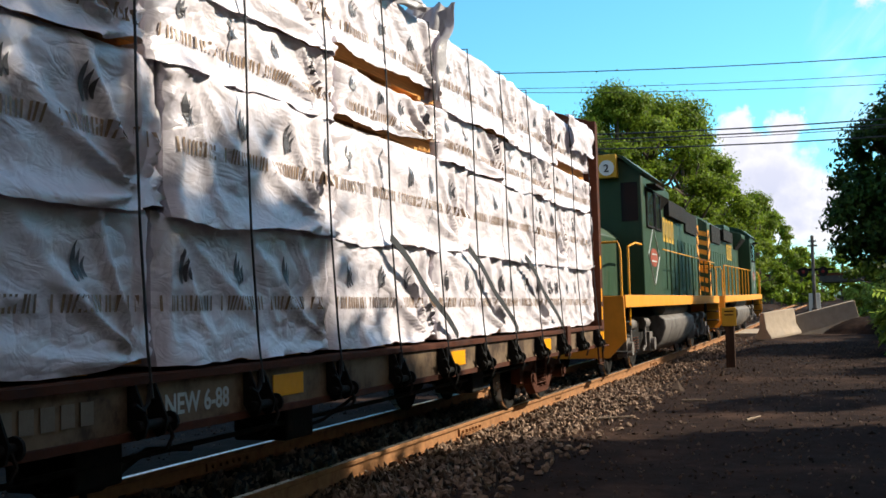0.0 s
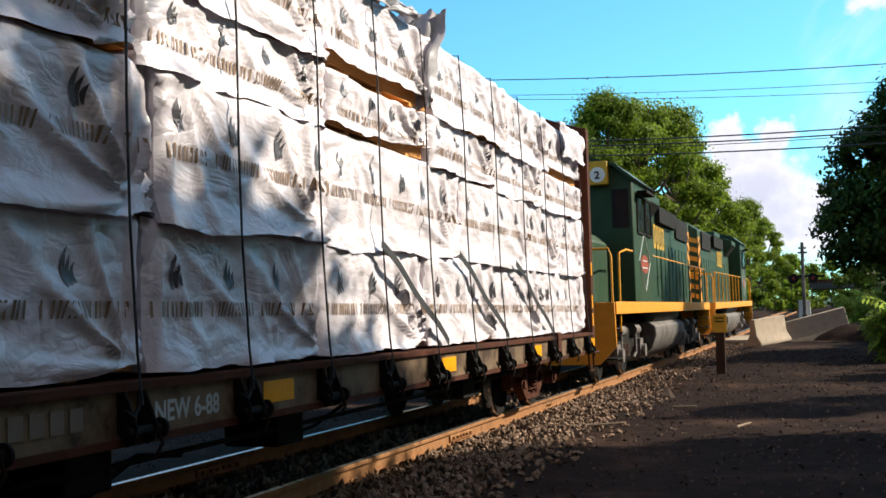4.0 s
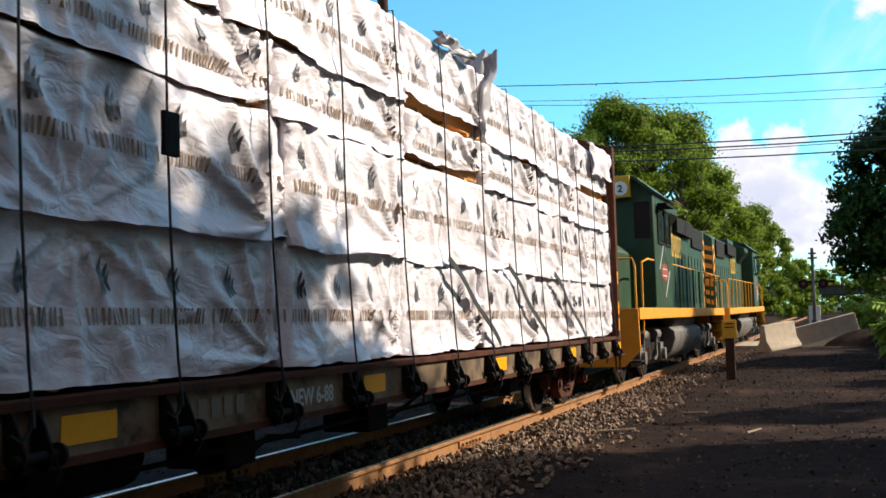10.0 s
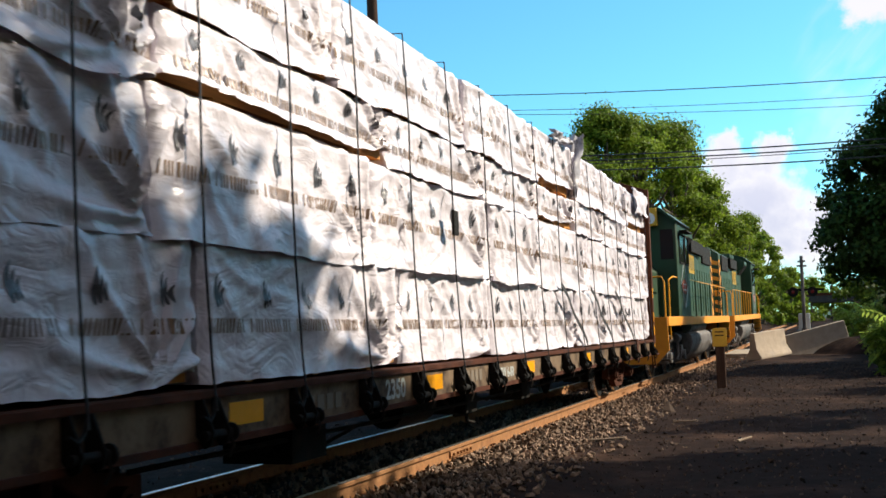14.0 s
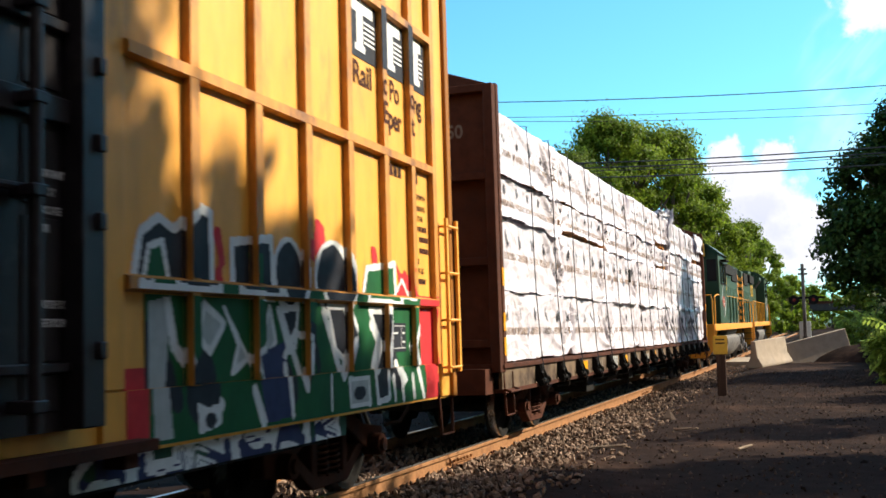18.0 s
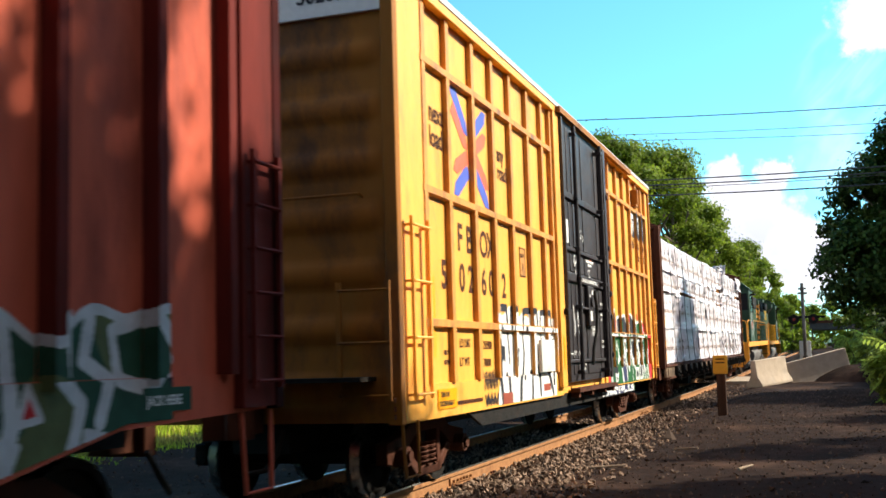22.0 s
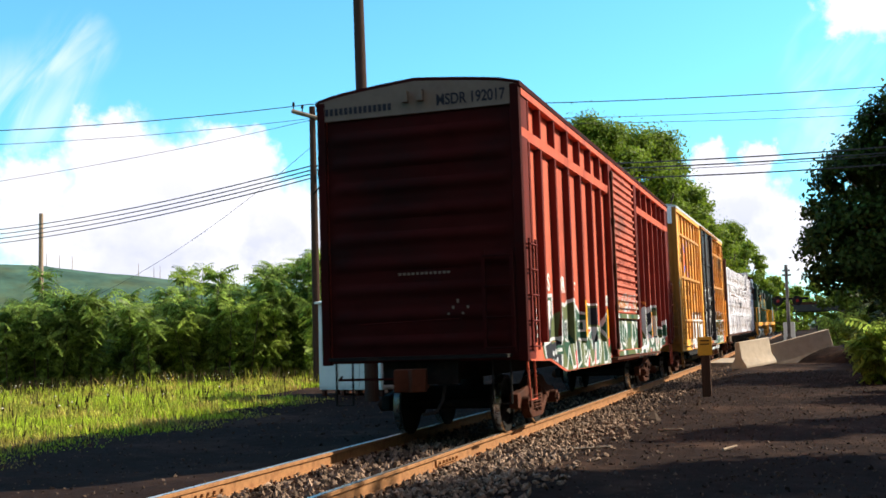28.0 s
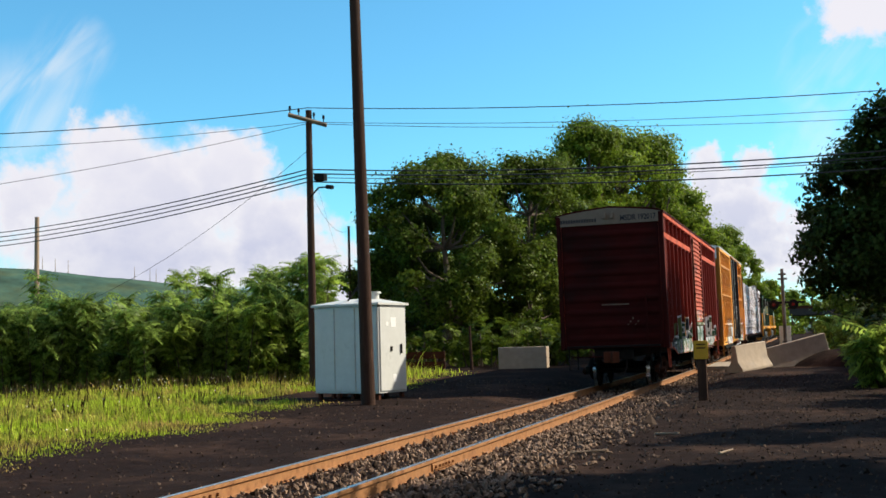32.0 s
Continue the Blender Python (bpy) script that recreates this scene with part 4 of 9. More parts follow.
def yellow_boxcar():
    L, w, z0, z1, z2 = 15.8, 1.485, 0.8, 5.1, 5.3
    car = thing("boxcar", "yellow high-cube boxcar with black plug doors and graffiti", "boxcar", "freight cars")
    MOVERS.append((car, -33.32, 5.9))
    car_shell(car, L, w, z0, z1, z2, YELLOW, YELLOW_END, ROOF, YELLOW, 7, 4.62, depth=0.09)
    # the body stands a little forward of the trucks' middle
    for ob in car.children:
        ob.matrix_basis = Matrix.Translation((0, 0.17, 0)) @ ob.matrix_basis
    rear, front = L / 2 - 0.17, L / 2 + 0.17
    face = w - 0.09
    ribs = YELLOW_RIBS
    me = hat_rib(RIB_DEPTH, 0.105, z0 + 0.32, z1 - 0.14, foot=0.006)
    for y in ribs:
        part("rib", me, YELLOW_RIB, car, at=Matrix.Translation((face + 0.001, y, 0)))
        part("rib", me, YELLOW_RIB, car, at=Matrix.Translation((-face - 0.001, y, 0)) @ pose(0, 0, 0, 0, 0, 180))
    for z in (1.72, 3.05, 4.37):
        for a, b in ((-6.93, -1.4), (2.5, 7.6)):
            p = Shape()
            p.prism([(face + 0.002, z - 0.05), (face + RIB_DEPTH + 0.004, z - 0.035), (face + RIB_DEPTH + 0.004, z + 0.035), (face + 0.002, z + 0.05)], "y", a, b)
            part("belt_rail", p, YELLOW_RIB, car)
    # flat end panels beyond the last ribs, and the wide posts beside the doorway
    for a, b in ((-7.7, -6.92), (7.72, 8.05)):
        p = Shape()
        p.box(face + 0.003, face + 0.05, a, b, z0, z1 - 0.13)
        part("end_panel", p, YELLOW, car)
    for a, b in ((-1.37, -1.06),):
        p = Shape()
        p.box(face + 0.003, w + 0.01, a, b, z0 + 0.1, z1 - 0.13)
        part("door_post", p, YELLOW, car, bevel=0.01)
    p = Shape()
    p.box(face + 0.003, face + 0.03, 2.1, 2.5, z0 + 0.33, z1 - 0.13)
    part("door_post", p, YELLOW, car, bevel=0.01)
    for a, b in ((-7.72, -1.05), (2.3, 8.06)):
        p = Shape()
        p.box(face + 0.004, face + 0.03, a, b, z0 - 0.02, z0 + 0.32)
        part("side_sill", p, YELLOW, car)
    p = Shape()
    p.prism([(-5.6, 0.8), (-5.0, 0.6), (5.0, 0.6), (5.6, 0.8)], "x", face - 0.05, face - 0.01)
    part("lower_sill", p, BLACK, car)
    # black plug door: dished panels, thick beams, two lock rods and the lock box
    dx = w + 0.03
    d = Shape()
    d.box(face + 0.01, dx - 0.035, -1.04, 2.08, z0 + 0.16, z1 - 0.13)
    door = part("plug_door", d, BLACK_PAINT, car, "black steel plug door with lock rods")
    cols = ((-0.98, -0.62), (-0.56, -0.36), (-0.24, 0.4), (0.5, 1.42), (1.6, 1.86))
    for za, zb in ((1.06, 1.24), (1.3, 2.0), (2.06, 2.44), (2.64, 2.92), (3.02, 3.72), (3.86, 4.88)):
        for ya, yb in cols:
            p = Shape()
            p.box(dx - 0.036, dx - 0.022, ya, yb, za, zb)
            part("door_panel", p, BLACK_PAINT, door, bevel=0.012)
    for z, h in ((1.27, 0.025), (2.54, 0.065), (2.97, 0.03), (3.79, 0.05)):
        p = Shape()
        p.box(dx - 0.035, dx + 0.02, -1.02, 1.9, z - h, z + h)
        part("door_bar", p, BLACK_PAINT, door, bevel=0.008)
    for ya, yb, proud in ((-1.04, -0.99, 0.03), (1.9, 2.08, 0.09)):
        p = Shape()
        p.box(dx - 0.034, dx + proud, ya, yb, 0.97, 4.95)
        part("door_stile", p, BLACK_PAINT, door, bevel=0.008)
    for y, z in ((0.1, 2.09), (1.35, 2.12)):
        p = Shape()
        p.tube((dx + 0.02, y - 0.3, z), (dx + 0.02, y + 0.3, z), 0.022, 8)
        part("cross_rod", p, BLACK_PAINT, door)
    for y, rx in ((-0.3, dx + 0.05), (1.54, dx + 0.1)):
        p = Shape()
        p.tube((rx, y, 0.98), (rx, y, 4.93), 0.034, 12)
        rod = part("lock_rod", p, BLACK_PAINT, door)
        for z in (1.1, 2.1, 2.54, 3.0, 3.79, 4.8):
            p = Shape()
            p.box(dx - 0.02, rx + 0.038, y - 0.048, y + 0.048, z - 0.03, z + 0.03)
            part("rod_guide", p, BLACK_PAINT, rod, bevel=0.008)
    for y in (-1.12, 2.03):
        for z in (2.0,) if y < 0 else (1.35, 2.0, 2.4, 2.8, 3.2, 4.1):
            p = Shape()
            p.box(dx - 0.03, dx + (0.045 if y < 0 else 0.12), y - 0.03, y + 0.03, z - 0.045, z + 0.045)
            part("hinge", p, BLACK if y < 0 else BLACK_PAINT, door, bevel=0.01)
    p = Shape()
    p.box(dx - 0.02, dx + 0.05, 0.38, 0.82, 1.82, 2.46)
    lock = part("lock_box", p, BLACK_PAINT, door, "black lock gear box with white stencils", bevel=0.012)
    p = Shape()
    p.tube((dx + 0.05, 0.55, 2.2), (dx + 0.085, 0.55, 2.2), 0.08, 14)
    part("lock_hub", p, BLACK_PAINT, lock)
    p = Shape()
    p.bent([(dx + 0.07, 0.75, 2.4), (dx + 0.1, 0.76, 2.1), (dx + 0.09, 0.7, 1.75), (dx + 0.06, 0.55, 1.45), (dx + 0.05, 0.5, 1.2)], 0.024, 8)
    part("lock_lever", p, BLACK, lock)
    for y0, y1, za, zb in ((0.47, 0.6, 1.9, 2.06), (0.44, 0.5, 2.28, 2.33), (0.62, 0.72, 2.33, 2.4)):
        p = Shape()
        p.box(dx + 0.051, dx + 0.054, y0, y1, za, zb)
        part("stencil", p, WHITE, lock, "white stencilled patch")
    p = Shape()
    p.box(face + 0.031, dx + 0.06, -0.6, 2.6, z0, z0 + 0.06)
    part("door_track", p, RUST, car, "rusty lower door track")
    p = Shape()
    p.box(face, dx + 0.05, -1.2, 5.2, z1 - 0.12, z1 - 0.03)
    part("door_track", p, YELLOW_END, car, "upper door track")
    for y in (-0.45, 0.55, 1.65, 2.4):
        p = Shape()
        p.box(face, dx + 0.02, y - 0.06, y + 0.06, z0 - 0.08, z0 - 0.002)
        part("track_bracket", p, RUST, car)
    lettering(door, "CLOSE AND LOCK DOOR BEFORE MOVING CAR", WHITE, dx + 0.022, 0.0, 2.51, 0.075, squeeze=0.78, label="white stencilled warning along the door beam")
    lettering(door, "TENDERED CAR", WHITE, dx - 0.02, 0.9, 1.755, 0.066, squeeze=0.72, label="white stencilled notice on the black door")
    lettering(door, "SEAL ONLY", WHITE, dx - 0.02, 0.92, 1.69, 0.066, squeeze=0.72, label="white stencilled notice on the black door")
    for i, word in enumerate(("IMPORTANT", "DO NOT", "LUBRICATE", "DOOR")):
        lettering(door, word, WHITE, dx - 0.02, 1.65, 2.2 - 0.09 * i, 0.055, squeeze=0.8, label="white stencilled notice on the black door")
    for i, word in enumerate(("UNLATCH TO", "CLOSE DOOR")):
        lettering(door, word, WHITE, dx - 0.02, 1.65, 1.56 - 0.09 * i, 0.055, squeeze=0.75, label="white stencilled notice on the black door")
    p = Shape()
    for ya, yb, za, zb in ((0.86, 1.3, 1.82, 1.826), (0.86, 1.3, 1.672, 1.678), (0.86, 0.866, 1.678, 1.82), (1.294, 1.3, 1.678, 1.82)):
        p.box(dx - 0.021, dx - 0.019, ya, yb, za, zb)
    part("notice_frame", p, WHITE, door)
    lab = Shape()
    for (y, z, l, h, k) in ((0.6, 2.86, 0.62, 0.04, 9), (0.75, 2.8, 0.3, 0.04, 3), (-0.1, 1.2, 0.42, 0.03, 5), (-0.1, 1.13, 0.36, 0.03, 4)):
        bars(lab, dx - 0.021, y, z, l, h, k)
    part("stencil", lab, WHITE, door, "small white stencilled lines")
    p = Shape()
    p.box(dx - 0.021, dx - 0.018, -0.76, -0.64, 3.06, 3.42)
    part("paint_patch", p, WHITE, door, "white paint patch on the black door")
    p = Shape()
    p.box(dx - 0.02, dx - 0.014, 0.06, 0.16, 1.46, 1.96)
    part("reflector", p, REFLECT, door, "yellow reflector strip")
    # reflector tape and small fittings
    for y, z, h in ((-1.2, 1.16, 0.47), (-6.62, 1.38, 0.82), (-3.5, 1.28, 0.4), (4.88, 1.2, 0.5)):
        p = Shape()
        x = w + 0.012 if y == -1.2 else face + 0.008
        p.box(x, x + 0.005, y - 0.05, y + 0.05, z, z + h)
        part("reflector", p, REFLECT, car, "yellow reflector strip")
    p = Shape()
    p.box(face + RIB_DEPTH + 0.002, face + RIB_DEPTH + 0.05, -2.6, -1.85, 1.14, 1.58)
    box = part("control_box", p, CABINET, car, "grey steel control box bolted over the ribs", bevel=0.012)
    p = Shape()
    p.tube((face + 0.08, -1.83, 1.6), (face + 0.08, -1.83, 0.95), 0.012, 6)
    part("conduit", p, BLACK, box)
    p = Shape()
    p.box(face + 0.034, face + 0.042, -6.62, -6.04, 0.86, 1.06)
    plate = part("warning_plate", p, REFLECT, car, "yellow excess height warning plate")
    lettering(plate, "THIS CAR", SPRAY_BLACK, face + 0.044, -6.56, 0.98, 0.07, squeeze=0.9, label="black stencilled words")
    lettering(plate, "EXCESS HEIGHT", SPRAY_BLACK, face + 0.044, -6.58, 0.89, 0.07, squeeze=0.88, label="black stencilled words")
    p = Shape()
    p.box(face + 0.002, face + 0.006, -3.2, -2.92, 2.4, 2.78)
    plate = part("clearance_plate", p, YELLOW_RIB, car, "small dark-edged clearance plate")
    for ya, yb, za, zb in ((-3.2, -2.92, 2.4, 2.416), (-3.2, -2.92, 2.764, 2.78), (-3.2, -3.184, 2.416, 2.764), (-2.936, -2.92, 2.416, 2.764)):
        p = Shape()
        p.box(face + 0.006, face + 0.009, ya, yb, za, zb)
        part("plate_edge", p, RUST, plate)
    lettering(plate, "PLATE", RUST, face + 0.008, -3.17, 2.65, 0.075, squeeze=0.85, label="brown stencilled word")
    lettering(plate, "F", RUST, face + 0.008, -3.1, 2.48, 0.13, label="brown stencilled letter")
    # ladders, steps, end gear
    ladder(car, face + 0.045, -7.45, -7.0, 1.04, 2.62, 4, YELLOW)
    ladder(car, face + 0.045, 7.78, 8.1, 1.08, 2.5, 4, YELLOW)
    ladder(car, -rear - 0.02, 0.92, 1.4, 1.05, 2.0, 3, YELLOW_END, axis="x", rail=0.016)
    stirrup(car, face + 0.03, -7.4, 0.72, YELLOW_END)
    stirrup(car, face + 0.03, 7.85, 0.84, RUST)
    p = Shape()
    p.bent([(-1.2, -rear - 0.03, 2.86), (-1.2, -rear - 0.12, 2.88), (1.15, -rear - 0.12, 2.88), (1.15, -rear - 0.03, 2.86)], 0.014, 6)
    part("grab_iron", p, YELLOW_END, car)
    p = Shape()
    p.box(-1.25, 1.25, -rear - 0.4, -rear - 0.02, 1.18, 1.22)
    part("brake_step", p, BLACK, car, "open steel crossover step")
    p = Shape()
    p.box(face, w + 0.06, 6.02, 6.16, 4.5, 4.8)
    p.box(face, w + 0.04, 5.94, 6.24, 4.44, 4.48)
    part("roof_bracket", p, YELLOW_END, car)
    # painted marks
    for word, yy, z, sz in (("next", -6.58, 3.8, 0.3), ("load", -6.58, 3.54, 0.3), ("any", -4.12, 3.78, 0.27), ("road", -4.12, 3.55, 0.27)):
        lettering(car, word, RUST, face + 0.004, yy, z, sz, squeeze=0.82, label="brown painted slogan word")
    for ch, yy in (("F", -5.76), ("B", -5.45), ("O", -4.95), ("X", -4.66)):
        lettering(car, ch, RUST, face + 0.004, yy, 2.53, 0.42, squeeze=0.92, label="brown stencilled letter")
    for ch, yy in (("5", -6.33), ("0", -5.73), ("2", -5.42), ("6", -4.92), ("0", -4.62), ("2", -4.08)):
        lettering(car, ch, RUST, face + 0.004, yy, 2.09, 0.42, squeeze=0.92, label="brown stencilled figure")
    x_mark(car, face)
    for word, yy, z in (("LD LMT", -5.8, 1.48), ("215900", -4.94, 1.46), ("LT WT", -5.8, 1.28), ("70100", -4.94, 1.26)):
        lettering(car, word, RUST, face + 0.004, yy, z, 0.13, squeeze=0.9, label="brown stencilled weight data")
    lab = Shape()
    for yy, z, l, h, k in ((-7.8, 0.98, 0.5, 0.05, 5), (-7.8, 0.9, 0.5, 0.05, 5), (-7.8, 0.83, 0.5, 0.05, 6), (-6.0, 0.88, 0.9, 0.04, 12), (-6.3, 1.4, 0.25, 0.05, 2), (-6.3, 1.3, 0.2, 0.05, 2), (6.46, 2.87, 0.42, 0.11, 4), (7.13, 2.87, 0.16, 0.1, 1), (7.13, 2.41, 0.4, 0.05, 5), (7.3, 2.31, 0.26, 0.05, 4), (7.3, 2.2, 0.26, 0.05, 4), (7.13, 1.9, 0.34, 0.05, 5)):
        bars(lab, face + 0.036 if z < 1.0 else face + 0.002, yy, z, l, h, k)
    part("lettering", lab, RUST, car, "rows of brown stencilled data")
    # white and black square mark of the owner, as plain shapes
    for word, yy, z, sz, lift in (("Rail", 5.76, 3.57, 0.28, 0), ("c", 6.31, 3.57, 0.28, RIB_DEPTH), ("r", 6.45, 3.57, 0.28, 0), ("Po", 6.6, 3.57, 0.28, 0), ("o", 6.99, 3.57, 0.28, RIB_DEPTH),
                                  ("ling", 7.13, 3.57, 0.28, 0), ("E", 6.31, 3.31, 0.28, RIB_DEPTH), ("xper", 6.45, 3.31, 0.28, 0), ("t", 7.02, 3.31, 0.28, RIB_DEPTH), ("s", 7.15, 3.31, 0.28, 0),
                                  ("XH 17-0 W 9-4", 7.12, 2.72, 0.075, 0), ("XW 10-8 H 15", 7.12, 2.61, 0.075, 0), ("W 9-7 H 16", 7.12, 2.51, 0.075, 0), ("LR NT", 7.13, 2.09, 0.075, 0), ("EMPTY CG", 7.13, 2.0, 0.075, 0)):
        lettering(car, word, RUST, face + 0.004 + lift, yy, z, sz, squeeze=(1.05 if word == "Rail" else 0.85) if sz > 0.1 else 0.78, label="dark brown stencilled words")
    p = Shape()
    for a, b, lift in ((5.68, 6.302, 0), (6.31, 6.43, RIB_DEPTH), (6.438, 6.982, 0), (6.99, 7.11, RIB_DEPTH), (7.118, 7.55, 0)):
        p.box(face + lift + 0.002, face + lift + 0.006, a, b, 3.8, 4.38)
    mark = part("owner_mark", p, SPRAY_BLACK, car, "black block mark with white slanted shapes")
    p = Shape()
    for a, wd in ((5.76, 0.46), (6.47, 0.42), (7.14, 0.32)):
        p.box(face + 0.007, face + 0.009, a, a + wd, 4.2, 4.32)
        p.prism([(face + 0.007, 3.9), (face + 0.009, 3.9), (face + 0.009, 4.2), (face + 0.007, 4.2)], "y", a + 0.1, a + 0.24)
        p.box(face + 0.007, face + 0.009, a + 0.06, a + 0.28, 3.86, 3.92)
        for i in range(5):
            p.box(face + 0.007, face + 0.009, a + 0.26, a + wd + 0.04, 3.95 + 0.045 * i, 3.97 + 0.045 * i)
    part("owner_letter_shape", p, WHITE, mark)
    plate = Shape()
    plate.box(face + 0.002, face + 0.012, *DATA_PLATE)
    plate = part("data_plate", plate, SPRAY_BLACK, car, "black stencil panel with thin white lines")
    p = Shape()
    y0, y1, z0, z1 = DATA_PLATE
    for a, b, c, d in ((y0 + 0.02, y1 - 0.02, z0 + 0.03, z0 + 0.036), (y0 + 0.02, y1 - 0.02, z1 - 0.03, z1 - 0.024), (y0 + 0.24, y0 + 0.246, z0 + 0.03, z1 - 0.03), (y0 + 0.05, y0 + 0.15, z1 - 0.1, z1 - 0.085), (y0 + 0.27, y0 + 0.33, z1 - 0.1, z1 - 0.085), (y0 + 0.27, y0 + 0.33, z1 - 0.18, z1 - 0.165)):
        p.box(face + 0.013, face + 0.015, a, b, c, d)
    part("stencil_line", p, WHITE, plate)
    lettering(car, "502602", SPRAY_BLACK, 0.5, -rear - 0.05 + 0.034, 4.76, 0.2, yaw=0, label="black stencilled number on the white gable")
    lab = Shape()
    for z, x0 in ((3.55, -1.0), (3.4, -0.9)):
        for i in range(6):
            lab.box(x0 + i * 0.14, x0 + i * 0.14 + 0.09, -rear - 0.1, -rear - 0.09, z, z + 0.08)
    part("lettering", lab, RUST, car, "small brown stencils on the yellow end")
    for y0 in (-5.9, 5.9):
        freight_truck(car, y0)
    coupler(car, -rear, -1)
    coupler(car, front, 1)
    return car


def x_mark(car, face):
    """Crossed red and blue arrow bars, broken by the ribs."""
    def bar(y0, z0, y1, z1, wd):
        s = Shape()
        d = Vector((0, y1 - y0, z1 - z0)).normalized()
        q = Vector((0, -d.z, d.y)) * wd / 2
        a, b = Vector((face + 0.005, y0, z0)), Vector((face + 0.005, y1, z1))
        k = d * wd * 0.7
        p = [a + q, a - q, b - k - q, b, b - k + q]
        p += [r - Vector((0.003, 0, 0)) for r in p]
        s.add(p, [(0, 1, 2, 3, 4), (9, 8, 7, 6, 5)] + [(i, (i + 1) % 5, 5 + (i + 1) % 5, 5 + i) for i in range(5)])
        return s
    for y0, z0, y1, z1, mat, lab in ((-5.82, 4.33, -5.3, 3.86, LOGO_BLUE, "blue arrow bar"), (-5.82, 4.1, -5.3, 3.7, LOGO_RED, "red arrow bar"),
                                     (-5.3, 3.62, -5.82, 3.4, LOGO_RED, "red arrow bar"), (-5.3, 3.46, -5.82, 3.13, LOGO_BLUE, "blue arrow bar"),
                                     (-5.1, 3.92, -4.56, 4.26, LOGO_BLUE, "blue arrow bar"), (-5.1, 3.72, -4.56, 3.98, LOGO_RED, "red arrow bar"),
                                     (-5.1, 3.72, -4.52, 3.34, LOGO_RED, "red arrow bar"), (-5.1, 3.54, -4.52, 3.12, LOGO_BLUE, "blue arrow bar")):
        part("logo_bar", bar(y0, z0, y1, z1, 0.17), mat, car, lab)


RED_RIBS = [-7.66, -6.93, -6.0, -5.02, -4.05, -3.06, -2.16, 3.08, 3.95, 4.88, 5.82, 6.7, 7.5]


def red_boxcar():
    L, w, z0, z1, z2 = 16.3, 1.515, 1.08, 4.84, 5.06
    car = thing("boxcar", "weathered red boxcar with ribbed sides, corrugated door and graffiti", "boxcar", "freight cars")
    MOVERS.append((car, -51.57, 5.9))
    dp = 0.1
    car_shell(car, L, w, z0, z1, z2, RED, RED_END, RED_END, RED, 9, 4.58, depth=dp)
    face = w - dp
    ribs = RED_RIBS
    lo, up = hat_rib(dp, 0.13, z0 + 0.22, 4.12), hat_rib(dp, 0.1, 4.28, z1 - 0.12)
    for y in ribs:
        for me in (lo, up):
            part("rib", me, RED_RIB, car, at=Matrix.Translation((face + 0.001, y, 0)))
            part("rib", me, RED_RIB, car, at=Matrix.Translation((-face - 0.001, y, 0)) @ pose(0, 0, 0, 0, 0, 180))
    for a, b in ((-8.05, -1.25), (2.24, 8.05)):
        p = Shape()
        p.prism([(face + 0.002, 4.1), (w - 0.012, 4.13), (w, 4.27), (face + 0.002, 4.3)], "y", a, b)
        part("belt_rail", p, RED, car)
    p = Shape()
    p.prism([(-8.05, 1.3), (-8.05, 1.06), (-6.5, 1.02), (-5.45, 0.82), (5.4, 0.82), (6.4, 1.02), (8.05, 1.06), (8.05, 1.3)], "x", face + 0.003, face + 0.02)
    part("side_sill", p, RED, car, "deep fishbelly side sill")
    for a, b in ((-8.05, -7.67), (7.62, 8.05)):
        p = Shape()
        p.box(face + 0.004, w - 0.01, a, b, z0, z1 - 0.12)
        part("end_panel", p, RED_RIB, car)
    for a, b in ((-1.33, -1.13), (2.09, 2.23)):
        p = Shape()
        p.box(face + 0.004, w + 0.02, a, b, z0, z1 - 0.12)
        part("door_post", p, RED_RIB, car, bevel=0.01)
    # sliding door with pressed corrugations above a framed lower panel
    d = Shape()
    dx = w - 0.01
    prof = [(face + 0.01, 1.78)]
    n = 19
    for i in range(n):
        a, b = 1.82 + (4.62 - 1.82) * i / n, 1.82 + (4.62 - 1.82) * (i + 1) / n
        prof += [(dx - 0.03, a), (dx - 0.027, a + (b - a) * 0.42), (dx + 0.012, a + (b - a) * 0.62), (dx + 0.012, a + (b - a) * 0.86)]
    prof += [(dx - 0.03, 4.62), (dx - 0.03, 4.7), (face + 0.01, 4.7)]
    d.prism(prof, "y", -1.01, 1.96)
    door = part("sliding_door", d, RED_DOOR, car, "corrugated red sliding door")
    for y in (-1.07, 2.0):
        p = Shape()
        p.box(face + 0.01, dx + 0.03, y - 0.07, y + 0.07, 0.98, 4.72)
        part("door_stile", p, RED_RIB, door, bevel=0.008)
    p = Shape()
    p.box(face + 0.01, dx - 0.03, -1.0, 1.93, 0.98, 1.78)
    part("kick_panel", p, RED, door)
    for z in (1.0, 1.74):
        p = Shape()
        p.box(dx - 0.03, dx + 0.03, -1.0, 1.93, z - 0.05, z + 0.05)
        part("door_rail", p, RED, door, bevel=0.006)
    p = Shape()
    p.tube((dx + 0.06, -1.17, 1.1), (dx + 0.06, -1.17, 4.6), 0.026, 8)
    for z in (1.15, 1.9, 2.7, 3.6, 4.5):
        p.box(face, dx + 0.09, -1.23, -1.11, z - 0.06, z + 0.06)
    part("lock_rod", p, RUST, door)
    p = Shape()
    p.box(face, dx + 0.06, -1.35, 5.0, 0.88, 0.93)
    part("door_track", p, RUST, car)
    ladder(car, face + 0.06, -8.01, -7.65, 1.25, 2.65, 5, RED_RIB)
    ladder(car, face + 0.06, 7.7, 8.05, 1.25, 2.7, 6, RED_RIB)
    stirrup(car, face + 0.05, -7.83, 0.95, RED)
    stirrup(car, face + 0.05, 7.85, 0.95, RED)
